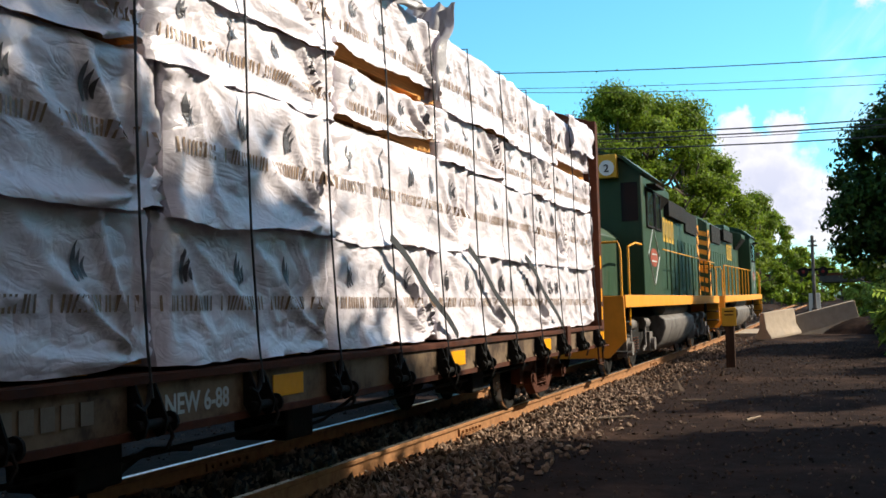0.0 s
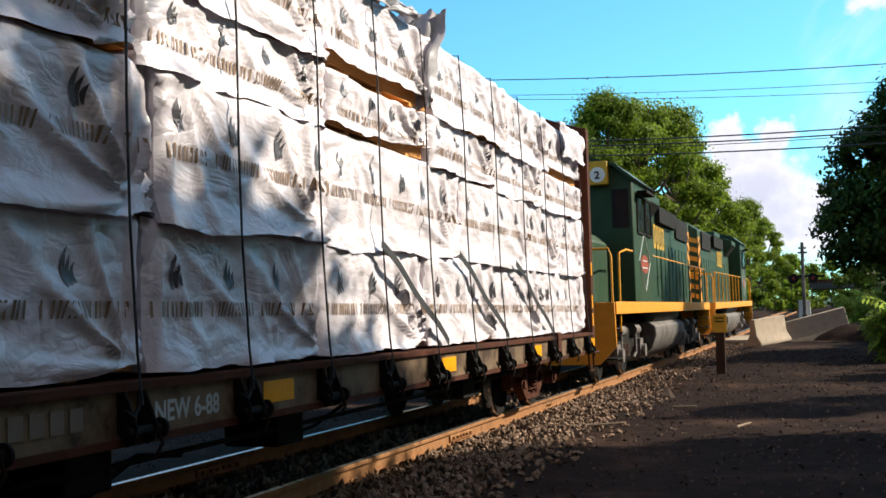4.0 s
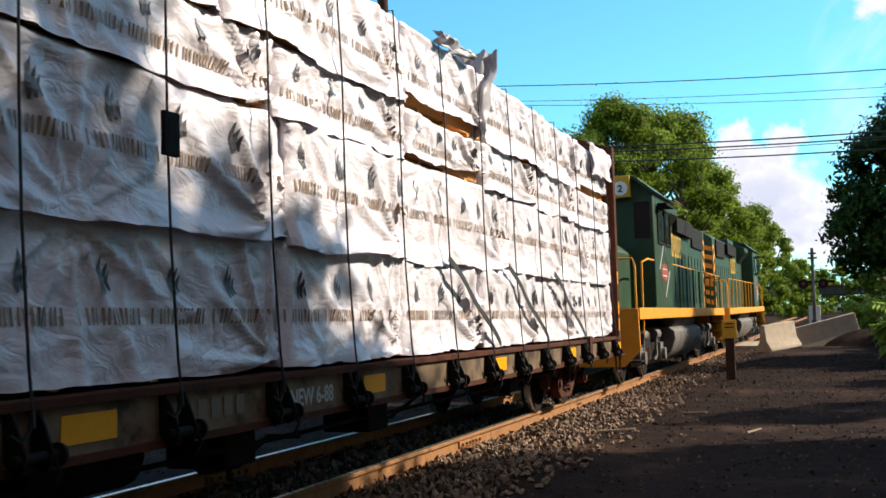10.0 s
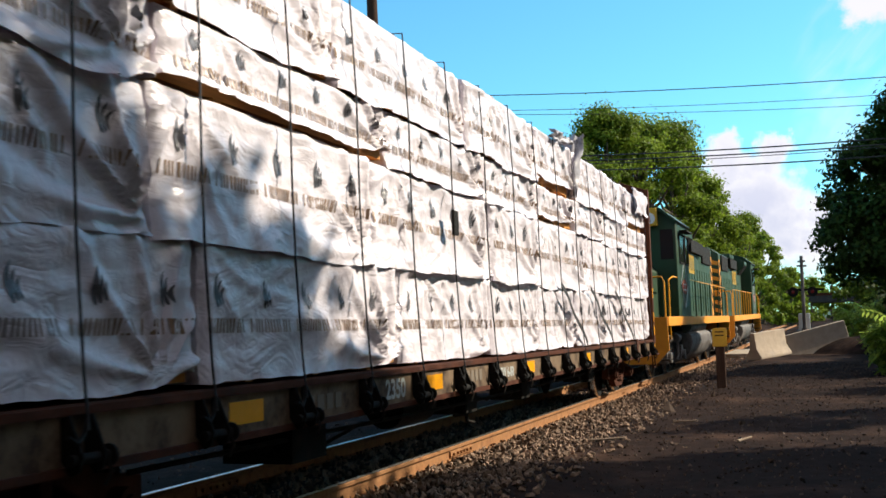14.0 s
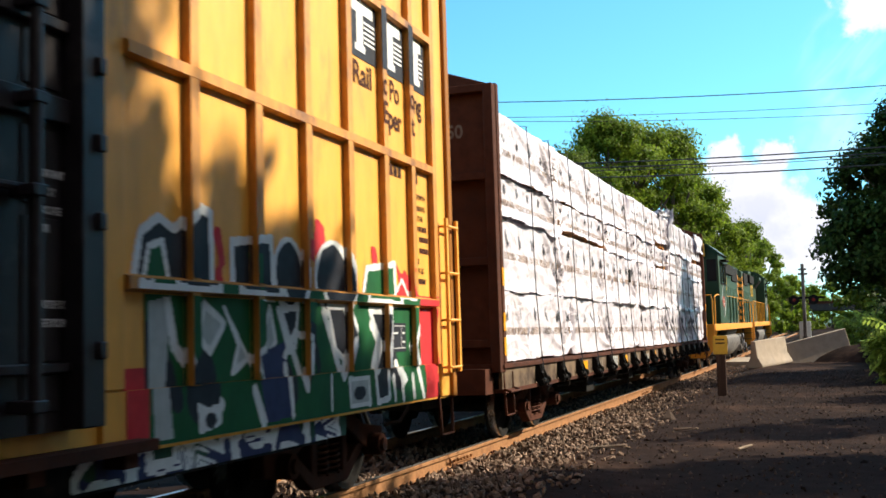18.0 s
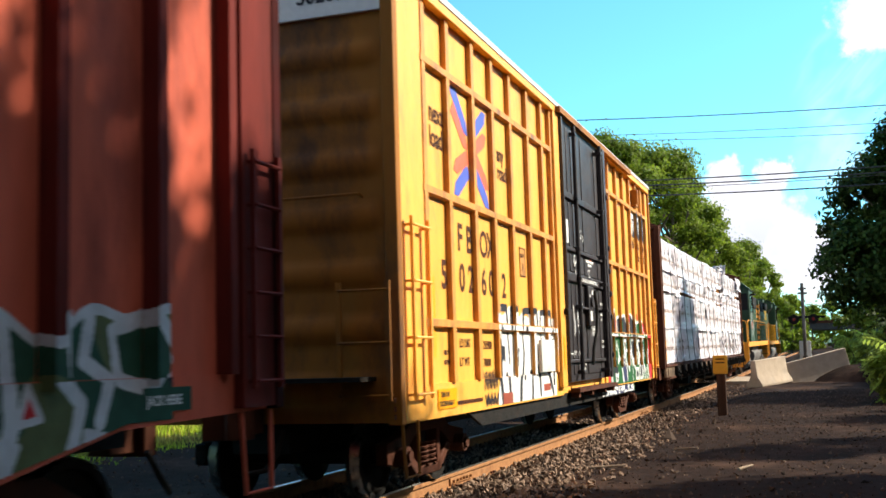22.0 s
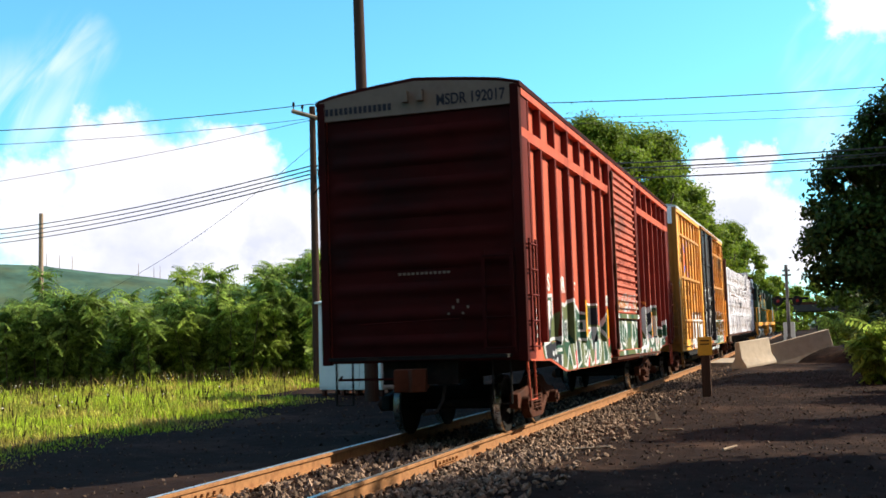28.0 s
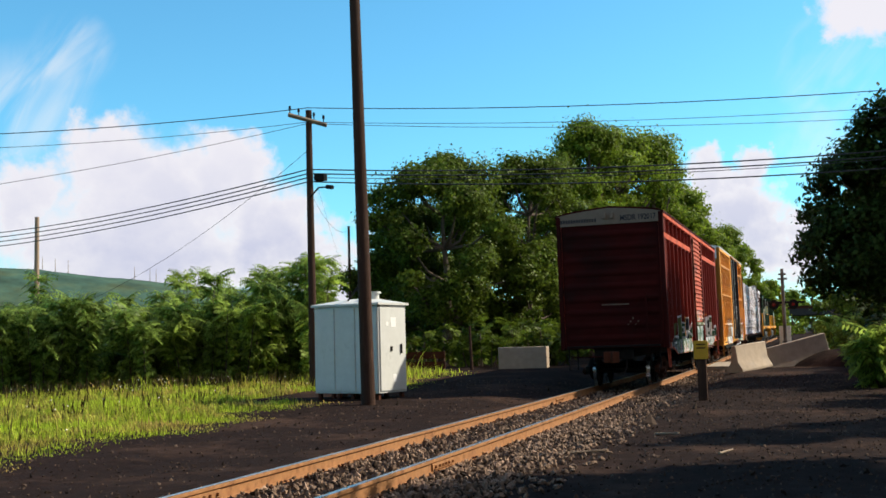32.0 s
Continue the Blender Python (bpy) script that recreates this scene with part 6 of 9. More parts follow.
def front_letters(Y, Z):
    """The red car's front piece: dark letters in camouflage greens, white rims, red wedges, an orange glow above."""
    W, G, O, K, R, F = SPRAY_PALE, SPRAY_GREEN, SPRAY_OLIVE, SPRAY_BLACK, SPRAY_RED, SPRAY_AMBER
    p = Paint(Y, Z, [G, W, O, K, R, F])
    glow = 2.08 + 0.05 * np.sin(Y * 5) - 0.09 * np.clip(Y - 3.2, 0, 3)
    p.ink((Z < glow) & (Y > 2.3) & (Y < 4.86) & (wavy(Y, Z, 16, 3) + 3 * (glow - Z) > 0.2), F)
    camo(p, 2.24, 5.0, 1.9, W)
    camo(p, 5.0, 6.9, 1.58, W)
    # first letter: an upright box with a leg
    p.shape([(2.36, 1.98), (2.9, 1.98), (2.96, 1.8), (2.72, 1.2), (2.5, 1.24)], K, W, 0.045)
    p.shape([(2.5, 1.86), (2.76, 1.86), (2.66, 1.4)], G, W, 0.02)
    # second: a loop
    p.line([(3.02, 1.95), (3.0, 1.5), (3.12, 1.12), (3.36, 1.04)], 0.05, W)
    p.line([(3.3, 1.98), (3.24, 1.66), (3.44, 1.42), (3.36, 1.18)], 0.045, W)
    p.shape([(3.12, 1.78), (3.22, 1.5), (3.14, 1.32)], R, W, 0.02)
    # third: a broad K
    p.shape([(3.96, 2.02), (3.5, 1.6), (3.52, 1.4), (3.8, 1.42), (4.1, 1.8), (4.06, 1.98)], K, W, 0.05)
    p.shape([(3.62, 1.6), (3.74, 1.68), (3.76, 1.54)], O, W, 0.02)
    p.shape([(3.56, 1.44), (3.8, 1.38), (3.92, 1.18), (3.78, 1.08), (3.74, 1.28)], R, W, 0.045)
    p.line([(3.5, 1.4), (3.62, 1.22), (3.72, 1.0), (3.96, 1.12)], 0.05, W)
    p.shape([(4.12, 1.94), (4.46, 1.74), (4.82, 1.76), (4.82, 1.34), (4.3, 1.52), (4.12, 1.72)], G, W, 0.05)
    p.shape([(4.22, 1.5), (4.3, 1.56), (4.84, 1.2), (4.5, 1.14), (4.2, 1.3)], O, W, 0.045)
    p.shape([(4.52, 1.36), (4.74, 1.28), (4.58, 1.22)], R, W, 0.018)
    # the right-hand letters
    p.shape([(5.16, 1.28), (5.22, 1.0), (5.3, 1.02), (5.28, 1.3)], R, W, 0.035)
    p.line([(5.5, 1.6), (5.56, 1.1), (5.5, 0.9)], 0.05, W)
    p.line([(5.9, 1.62), (5.92, 1.3), (6.06, 1.18), (6.0, 0.96)], 0.05, W)
    p.line([(6.16, 1.62), (6.1, 1.4), (6.3, 1.3), (6.22, 1.08)], 0.045, W)
    p.shape([(6.34, 1.56), (6.66, 1.64), (6.88, 1.4), (6.7, 1.22), (6.4, 1.3)], G, W, 0.045)
    p.shape([(5.66, 1.28), (5.76, 1.12), (5.6, 1.1)], R, W, 0.02)
    for y in (2.4, 2.75, 3.4, 4.2, 4.66, 5.4, 6.1, 6.5):
        p.shape([(y, 1.04), (y + 0.2, 1.0), (y + 0.12, 0.84), (y - 0.04, 0.84)], W if y != 4.2 else R, W, 0.015)
    p.line([(2.3, 1.08), (3.0, 1.04), (3.9, 1.08)], 0.04, W)
    for y, z in ((2.62, 1.5), (2.6, 1.6), (2.7, 1.52), (3.3, 1.14), (3.38, 1.15)):
        p.dot(y, z, 0.03, 0.04, W)
    return p.which, p.mats


def rear_letters(Y, Z):
    """The red car's rear piece: four blocky letters with white rims, pale spots and a plate left bare."""
    W, G, O, K, R, T, F = SPRAY_PALE, SPRAY_GREEN, SPRAY_OLIVE, SPRAY_BLACK, SPRAY_RED, SPRAY_TEAL, SPRAY_AMBER
    p = Paint(Y, Z, [G, W, O, K, R, T, F])
    p.ink((Z < 1.46 + 0.12 * np.sin(Y * 4.3)) & (Y > -6.86 + 0.12 * np.sin(Z * 9)) & (Y < -1.36), O)
    for y, z in ((-5.5, 1.0), (-4.62, 0.98), (-3.58, 0.98), (-2.96, 1.0), (-1.5, 1.3)):
        p.dot(y, z, 0.09, 0.16, R)
    # first letter: a U
    p.shape([(-6.62, 1.98), (-6.2, 2.0), (-6.24, 1.42), (-6.02, 1.3), (-5.9, 1.98), (-5.74, 1.9), (-5.72, 0.9), (-6.1, 0.86), (-6.7, 0.94), (-6.86, 1.24), (-6.72, 1.5)], K, W, 0.028)
    p.shape([(-6.5, 1.9), (-6.32, 1.9), (-6.42, 1.5)], W, W, 0.02)
    p.shape([(-6.3, 1.6), (-6.06, 1.76), (-6.1, 1.3), (-6.4, 1.26)], O)
    p.line([(-6.84, 1.26), (-6.3, 1.34), (-5.8, 1.36)], 0.025, W)
    # second: an R
    p.shape([(-5.66, 1.9), (-5.3, 1.86), (-5.06, 1.96), (-4.7, 1.9), (-4.62, 1.6), (-4.86, 1.36), (-4.66, 0.88), (-4.9, 0.86), (-5.16, 1.2), (-5.36, 0.86), (-5.7, 0.86)], O, W, 0.024)
    p.shape([(-5.04, 1.94), (-4.72, 1.88), (-4.66, 1.64), (-4.96, 1.62)], T, W, 0.025)
    p.shape([(-5.36, 1.6), (-5.2, 1.62), (-5.22, 1.3), (-5.34, 1.3)], K, W, 0.02)
    # third: a C with a bar
    p.shape([(-4.54, 1.9), (-4.1, 1.74), (-3.94, 1.58), (-4.06, 1.3), (-4.3, 1.32), (-4.2, 0.94), (-4.52, 0.86), (-4.6, 1.2)], G, W, 0.024)
    p.shape([(-4.32, 1.62), (-4.12, 1.62), (-4.12, 1.46), (-4.32, 1.46)], K, W, 0.018)
    # fourth: an arrow
    p.shape([(-3.86, 1.96), (-3.62, 1.96), (-3.5, 1.34), (-3.1, 1.5), (-2.84, 1.4), (-3.06, 0.9), (-3.3, 0.86), (-3.5, 1.1), (-3.7, 0.86), (-3.96, 0.9)], O, W, 0.024)
    p.shape([(-3.4, 1.4), (-3.14, 1.46), (-3.2, 1.14)], T, W, 0.02)
    p.mottle(O, G, 3.0, 2.0, 0.4)
    p.mottle(K, G, 2.8, 4.0, 0.2)
    p.mottle(G, K, 3.6, 6.0, 0.7)
    # spots
    for y, z in ((-6.3, 1.12), (-6.14, 1.14), (-6.34, 1.0), (-6.2, 0.98), (-6.06, 1.02), (-6.26, 0.9), (-3.8, 1.16), (-3.7, 1.04), (-3.82, 1.0), (-3.72, 0.92), (-3.64, 1.1)):
        p.dot(y, z, 0.05, 0.045, W)
    # by the door: the bare plate and a narrow green letter with a curl
    p.shape([(-3.5, 1.92), (-2.9, 1.92), (-2.9, 1.5), (-3.46, 1.5)], O, W, 0.02)
    p.shape([(-3.42, 1.86), (-3.0, 1.86), (-3.0, 1.56), (-3.42, 1.56)], K)
    p.shape([(-2.3, 1.5), (-2.2, 1.74), (-1.9, 1.84), (-1.74, 1.5), (-1.86, 1.24), (-1.62, 1.0), (-1.74, 0.86), (-2.06, 0.86), (-2.12, 1.2)], G, W, 0.024)
    p.line([(-1.66, 1.6), (-1.5, 1.84), (-1.4, 1.8)], 0.03, W)
    p.line([(-2.5, 1.42), (-2.36, 1.1), (-2.5, 0.88)], 0.035, W)
    p.shape([(-2.82, 1.34), (-2.5, 1.3), (-2.62, 0.9), (-2.9, 0.88)], T, W, 0.03)
    for i in range(4):
        p.line([(-1.6 + i * 0.07, 1.0), (-1.62 + i * 0.07, 0.84)], 0.016, W)
    return p.which, p.mats


def kick_letters(Y, Z):
    W, G, O, K, R = SPRAY_PALE, SPRAY_GREEN, SPRAY_OLIVE, SPRAY_BLACK, SPRAY_RED
    p = Paint(Y, Z, [G, W, O, K, R])
    p.ink(Z < 9, O)
    p.mottle(O, W, 4.5, 3.0, 0.8)
    p.mottle(O, G, 3.1, 5.0, 0.3)
    p.shape([(-0.56, 1.68), (-0.44, 1.68), (-0.4, 1.2), (-0.52, 1.16)], K, W, 0.02)
    p.shape([(-0.1, 1.66), (0.2, 1.56), (0.06, 1.36), (0.24, 1.14), (-0.16, 1.2)], G, W, 0.025)
    p.line([(0.3, 1.66), (0.42, 1.4), (0.34, 1.1)], 0.03, W)
    p.ink((Y > 0.5) & (Y < 1.0) & (Z > 1.3) & (Z < 1.6), G)
    p.shape([(1.2, 1.64), (1.5, 1.6), (1.7, 1.3), (1.4, 1.14), (1.16, 1.3)], G, W, 0.035)
    p.shape([(-0.95, 1.5), (-0.8, 1.56), (-0.82, 1.3)], R)
    return p.which, p.mats


def paint_cars():
    YR = [(r, 0.106, 1.395, RIB_DEPTH, 1.13) for r in YELLOW_RIBS]
    RR = [(r, 0.13, 1.415, 0.1, 1.25) for r in RED_RIBS]
    yw = relief(1.395, YELLOW_RIBS, 0.112, RIB_DEPTH, (1.72,), (1.12, 0.036))
    spray(YELLOW_CAR, "graffiti", "pale graffiti letters with heavy black strokes", -5.1, -1.4, 0.8, 2.1, yw, pale_letters, flanks=YR)
    spray(YELLOW_CAR, "graffiti", "green and black graffiti with white outlines and red edges", 2.5, 7.7, 0.8, 2.42, yw, green_letters, flanks=YR)
    sill = relief(1.385, [], 0.1, 0.0)
    spray(YELLOW_CAR, "graffiti", "green and white graffiti along the lower sill", 1.9, 5.5, 0.62, 0.79, sill,
          piece(wild_letters(2.1, 5.4, 0.62, 0.8, 6, 5), [SPRAY_NAVY, SPRAY_GREEN], SPRAY_WHITE, 0.04, (SPRAY_GREEN, 0.85, 0.0, 2.5, 5.5)))
    rw = relief(1.415, RED_RIBS, 0.13, 0.1, (), (1.3, 0.025))
    fish = lambda Y, Z: np.where(Z < 0.83 + np.clip((np.abs(Y) - 5.3) * 0.19, 0, 0.22), -1.0, rw(Y, Z))
    spray(RED_CAR, "graffiti", "dark green and olive graffiti letters with pale outlines", -7.0, -1.34, 0.82, 2.1, fish, rear_letters, 0.009, flanks=RR)
    spray(RED_CAR, "graffiti", "dark camouflage graffiti letters with pale outlines and red wedges", 2.24, 7.0, 0.82, 2.3, fish, front_letters, 0.009, flanks=RR)
    kick = lambda Y, Z: np.where((Z > 1.055) & (Z < 1.685), 1.505 - 0.03 + 0.004, np.where(np.abs(Z - 1.0) < 0.045, 1.54, np.where(np.abs(Z - 1.74) < 0.045, 1.54, -1.0)))
    spray(RED_CAR, "graffiti", "green and pale graffiti over the lower door panel", -0.96, 1.9, 0.95, 1.79, kick, kick_letters)
    for word, y, z, size in (("TK", 2.3, 2.08, 0.4), ("NS", 3.24, 2.15, 0.44), ("TH", 4.14, 2.08, 0.5), ("MP", 5.0, 1.94, 0.34), ("MAJOR", -1.96, 1.93, 0.27), ("PL", -1.53, 1.93, 0.29)):
        lettering(RED_CAR, word, SPRAY_WHITE, 1.421, y, z, size, squeeze=0.78, label="thin white sprayed letters")
    lo = wild_letters(-0.85, 1.85, 1.86, 2.2, 9, 5)
    faint = wild_letters(-0.7, 1.8, 2.42, 2.6, 11, 8) + wild_letters(-0.7, 1.8, 2.72, 2.95, 9, 3) + wild_letters(-0.2, 1.8, 3.05, 3.25, 7, 6)
    def pressed(Y, Z):
        return 1.511 + np.interp(((Z - 1.82) / (2.8 / 19)) % 1.0, [0, 0.42, 0.62, 0.86, 1.0], [-0.03, -0.027, 0.012, 0.012, -0.03])

    def tags2(Y, Z):
        which = np.full(Y.shape, -1)
        d = np.full(Y.shape, 9.0)
        for a, b in lo:
            d = np.minimum(d, seg_dist(Y, Z, a, b))
        which[d < 0.02] = 0
        which[(Z < 2.05) & (wavy(Y, Z, 3.1, 2.0) > 0.2)] = 1
        which[(Z < 1.95) & (wavy(Y, Z, 4.1, 3.0) > 0.3)] = 2
        which[d < 0.014] = 0
        return which, [SPRAY_GREY, SPRAY_AMBER, SPRAY_PALE]
    spray(RED_CAR, "graffiti", "thin pale scrawled strokes", -0.9, 1.9, 1.84, 2.24, pressed, tags2)

    def old_tags(Y, Z):
        which = np.full(Y.shape, -1)
        d = np.full(Y.shape, 9.0)
        for a, b in faint:
            d = np.minimum(d, seg_dist(Y, Z, a, b))
        which[(d < 0.013) & (wavy(Y, Z, 5.0, 4.0) > -0.3)] = 0
        return which, [RED_RIB]
    spray(RED_CAR, "graffiti", "rows of faded dark scrawl", -0.9, 1.9, 2.36, 3.3, pressed, old_tags)
    def blue(Y, Z):
        which = np.full(Y.shape, -1)
        which[(np.abs(Y + 6.72) < 0.14 * (1 + 0.25 * wavy(Y, Z, 6, 1))) & (Z > 2.9) & (Z < 3.95 + 0.2 * np.sin(Y * 9))] = 0
        return which, [SPRAY_BLUE]
    spray(RED_CAR, "paint_patch", "faded blue paint patch", -6.84, -6.4, 2.8, 4.1, rw, blue)
    def dtag(Y, Z):
        p = Paint(Y, Z, [SPRAY_WHITE, SPRAY_ORANGE])
        for pts, half in (([(-0.36, 2.78), (-0.28, 2.9), (-0.3, 2.74), (-0.08, 2.86), (-0.12, 2.76), (0.02, 2.84)], 0.018), ([(-0.26, 2.68), (-0.16, 2.6), (-0.06, 2.7), (-0.12, 2.58)], 0.008),
                          ([(0.72, 2.72), (0.86, 2.74), (0.8, 2.64), (0.92, 2.6)], 0.008), ([(0.0, 2.36), (-0.12, 2.42), (0.06, 2.26), (0.14, 2.2)], 0.012), ([(0.1, 2.3), (0.2, 2.16)], 0.01),
                          ([(-0.5, 2.1), (-0.42, 1.84), (-0.46, 1.66), (-0.36, 1.9), (-0.34, 1.66)], 0.016), ([(-0.16, 2.06), (-0.24, 1.9), (-0.08, 2.0), (-0.2, 1.8), (-0.06, 1.84), (-0.16, 1.7)], 0.01),
                          ([(-0.86, 1.38), (-0.6, 1.38), (-0.58, 1.34), (-0.5, 1.42), (-0.46, 1.34), (-0.4, 1.42)], 0.007), ([(-0.22, 1.36), (-0.16, 1.42), (-0.12, 1.33), (-0.02, 1.42), (0.04, 1.34), (0.12, 1.41), (0.1, 1.34)], 0.007),
                          ([(0.2, 3.34), (0.26, 3.2), (0.3, 3.36)], 0.006), ([(0.4, 3.3), (0.4, 3.16), (0.47, 3.28)], 0.006)):
            p.line(pts, half, SPRAY_WHITE)
        for y, z in ((0.06, 2.99), (0.98, 2.9)):
            p.dot(y, z, 0.1, 0.035, SPRAY_ORANGE)
        return p.which, p.mats
    spray(YELLOW_CAR, "graffiti", "thin pale tags on the black door", -0.95, 1.6, 1.3, 3.4, lambda Y, Z: np.full(Y.shape, 1.496), dtag, 0.008)


SPRAY_BLUE = material("faded_blue_spray_paint", (0.17, 0.09, 0.22), 0.65, vary=0.2, scale=4, bump=0.02, sheen=0.2)
paint_cars()


# ---- the lumber car and its load ----
FLAT_C, FLAT_HALF = -11.45, 8.9


def flatcar():
    car = thing("centerbeam_flatcar", "rust-brown centerbeam flatcar with cream side sills and bulkheads", "flatcar", "freight cars")
    MOVERS.append((car, FLAT_C, FLAT_HALF))
    L = 24.0
    d = Shape()
    d.box(-1.4, 1.4, -L / 2 + 0.2, L / 2 - 0.2, 0.98, 1.05)
    part("deck", d, RUST, car)
    for sd in (-1, 1):
        s = Shape()
        a, b = sorted((sd * 1.36, sd * 1.405))
        s.box(a, b, -L / 2 + 0.25, L / 2 - 0.25, 0.74, 1.0)
        part("side_sill", s, CREAM, car, "weathered cream side sill")
        a, b = sorted((sd * 1.3, sd * 1.44))
        for z in (1.0, 0.7):
            s = Shape()
            s.box(a, b, -L / 2 + 0.25, L / 2 - 0.25, z, z + 0.045)
            part("sill_flange", s, RUST, car)
    c = Shape()
    c.box(-0.06, 0.06, -L / 2 + 0.6, L / 2 - 0.6, 1.05, 4.3)
    part("center_beam", c, RUST, car)
    u = Shape()
    u.box(-0.35, 0.35, -L / 2 + 0.3, L / 2 - 0.3, 0.5, 0.98)
    u.tube((0.9, -3.4, 0.62), (0.9, -2.4, 0.62), 0.2, 14)
    u.box(0.6, 1.2, -6.0, -5.4, 0.4, 0.72)
    for y in (-6, -4.2, -1.0, 2.2, 5.0):
        u.box(-1.3, 1.3, y - 0.08, y + 0.08, 0.72, 0.98)
    u.bent([(1.15, -8, 0.6), (1.15, -2, 0.55), (1.1, 4, 0.56), (1.1, 8, 0.6)], 0.02, 6)
    part("underframe", u, BLACK, car)
    for pts, r in (([(1.0, -1.9, 0.62), (1.05, -1.7, 0.42), (1.04, -1.2, 0.4), (1.0, -0.7, 0.55), (1.0, -0.2, 0.5)], 0.02), ([(1.1, -1.5, 0.7), (1.12, -1.45, 0.34), (1.12, -1.2, 0.3)], 0.022),
                   ([(0.9, 0.6, 0.6), (0.95, 1.2, 0.44), (0.9, 2.0, 0.46), (0.95, 2.6, 0.62)], 0.016), ([(1.05, 4.8, 0.66), (1.06, 5.2, 0.44), (1.02, 6.4, 0.46), (1.0, 7.0, 0.6)], 0.018), ([(1.0, -6.6, 0.6), (1.04, -5.4, 0.42), (1.0, -4.2, 0.56)], 0.018)):
        rig = Shape()
        rig.bent(pts, r, 6)
        part("brake_rod", rig, BLACK, car, "dark hanging brake rod")
    for y in (-1.35, 1.1, 5.6):
        tank = Shape()
        tank.box(0.7, 1.16, y - 0.24, y + 0.2, 0.42, 0.7)
        tank.tube((0.95, y - 0.34, 0.55), (0.95, y - 0.24, 0.55), 0.1, 10)
        part("brake_valve", tank, BLACK, car, "dark brake valve box", bevel=0.02)
    for sd in (-1, 1):
        y = sd * 11.66
        b = Shape()
        b.prism([(-1.42, 0.95), (1.42, 0.95), (1.42, 4.48), (0.55, 4.78), (-0.55, 4.78), (-1.42, 4.48)], "y", y - 0.04, y + 0.04)
        bulk = part("bulkhead", b, RUST, car, "tall rust-brown steel bulkhead", bevel=0.01)
        for x in (-1.36, -0.45, 0.45, 1.36):
            p = Shape()
            p.box(x - 0.06, x + 0.06, *sorted((y + sd * 0.04, y + sd * 0.2)), 0.95, 4.48)
            part("stiffener", p, RUST, bulk, bevel=0.01)
        for z in (1.3, 2.3, 3.35, 4.44):
            p = Shape()
            p.box(-1.3, 1.3, *sorted((y + sd * 0.04, y + sd * 0.16)), z - 0.05, z + 0.05)
            part("cross_rail", p, RUST, bulk, bevel=0.01)
        p = Shape()
        p.box(1.365, 1.43, y - 0.05, y + 0.05, 1.0, 4.5)
        part("bulkhead_edge", p, RUST, bulk)
        for z in (1.15, 1.45, 2.0):
            p = Shape()
            p.box(1.431, 1.436, y - 0.04, y + 0.04, z, z + 0.22)
            part("reflector", p, REFLECT, bulk, "yellow reflector strip on the bulkhead edge")
        if sd < 0:
            lettering(bulk, "2350", GREY_END, 0.55, y - 0.044, 3.86, 0.23, yaw=0, squeeze=0.95, label="pale stencilled figures")
        coupler(car, sd * 12.0, sd)
        stirrup(car, 1.4, sd * 11.5, 0.85, RUST)
        s = Shape()
        s.box(-1.3, 1.3, *sorted((sd * 11.7, sd * 12.1)), 0.7, 1.0)
        part("end_sill", s, RUST, car)
        s = Shape()
        s.bent([(1.42, sd * 11.3, 0.75), (1.5, sd * 11.3, 0.72), (1.5, sd * 11.75, 0.72), (1.42, sd * 11.75, 0.75)], 0.016, 6)
        part("grab_iron", s, RUST, car)
    # winches along the sill, one under each cable
    w = Shape()
    for q in (-0.1, 0.085):
        w.prism([(0.0, 0.99), (0.05, 1.0), (0.13, 0.8), (0.11, 0.72), (0.06, 0.7), (0.0, 0.78)], "y", q, q + 0.016)
    w.tube((0.085, -0.14, 0.78), (0.085, 0.17, 0.78), 0.03, 10)
    w.tube((0.085, 0.165, 0.78), (0.085, 0.185, 0.78), 0.06, 12)
    w.bent([(0.05, 0.05, 1.0), (0.08, -0.02, 0.9), (0.1, -0.1, 0.86), (0.09, -0.16, 0.9)], 0.014, 6)
    w.bent([(0.1, 0.13, 0.78), (0.12, 0.15, 0.7), (0.1, 0.12, 0.63)], 0.012, 6)
    wm = w.mesh("winch")
    for y in STRAPS:
        part("winch", wm, BLACK, car, "dark cable winch", at=Matrix.Translation((1.405, y, 0)))
    for i, y in enumerate(STRAPS):
        if i % 3 == 2:
            p = Shape()
            p.box(1.406, 1.411, y + 0.3, y + 0.75, 0.8, 0.95)
            part("reflector", p, REFLECT, car, "yellow reflector patch")
    lettering(car, "NEW 6-88", SPRAY_GREY, 1.406, -1.1, 0.8, 0.17, squeeze=0.95, label="faded white stencilled build date")
    lab = Shape()
    for y, z, l, k in ((-2.6, 0.82, 0.9, 6), (-6.3, 0.8, 0.8, 5), (6.2, 0.82, 0.3, 3)):
        bars(lab, 1.408, y, z, l, 0.12, k)
    part("lettering", lab, GREY_END, car, "faded pale stencils")
    lettering(car, "2350", SPRAY_GREY, 1.406, -4.6, 0.79, 0.24, label="faded white stencilled figures")
    p = Shape()
    p.box(1.41, 1.47, 8.9, 9.1, 0.66, 1.1)
    part("side_bracket", p, RUST, car, bevel=0.01)
    for y0 in (-FLAT_HALF, FLAT_HALF):
        freight_truck(car, y0)
    return car


STRAPS = [-1.35 + 1.245 * (i - 7) for i in range(18)]
ROWS = [(1.06, 2.0), (2.0, 2.93), (2.93, 3.45), (3.45, 4.25)]


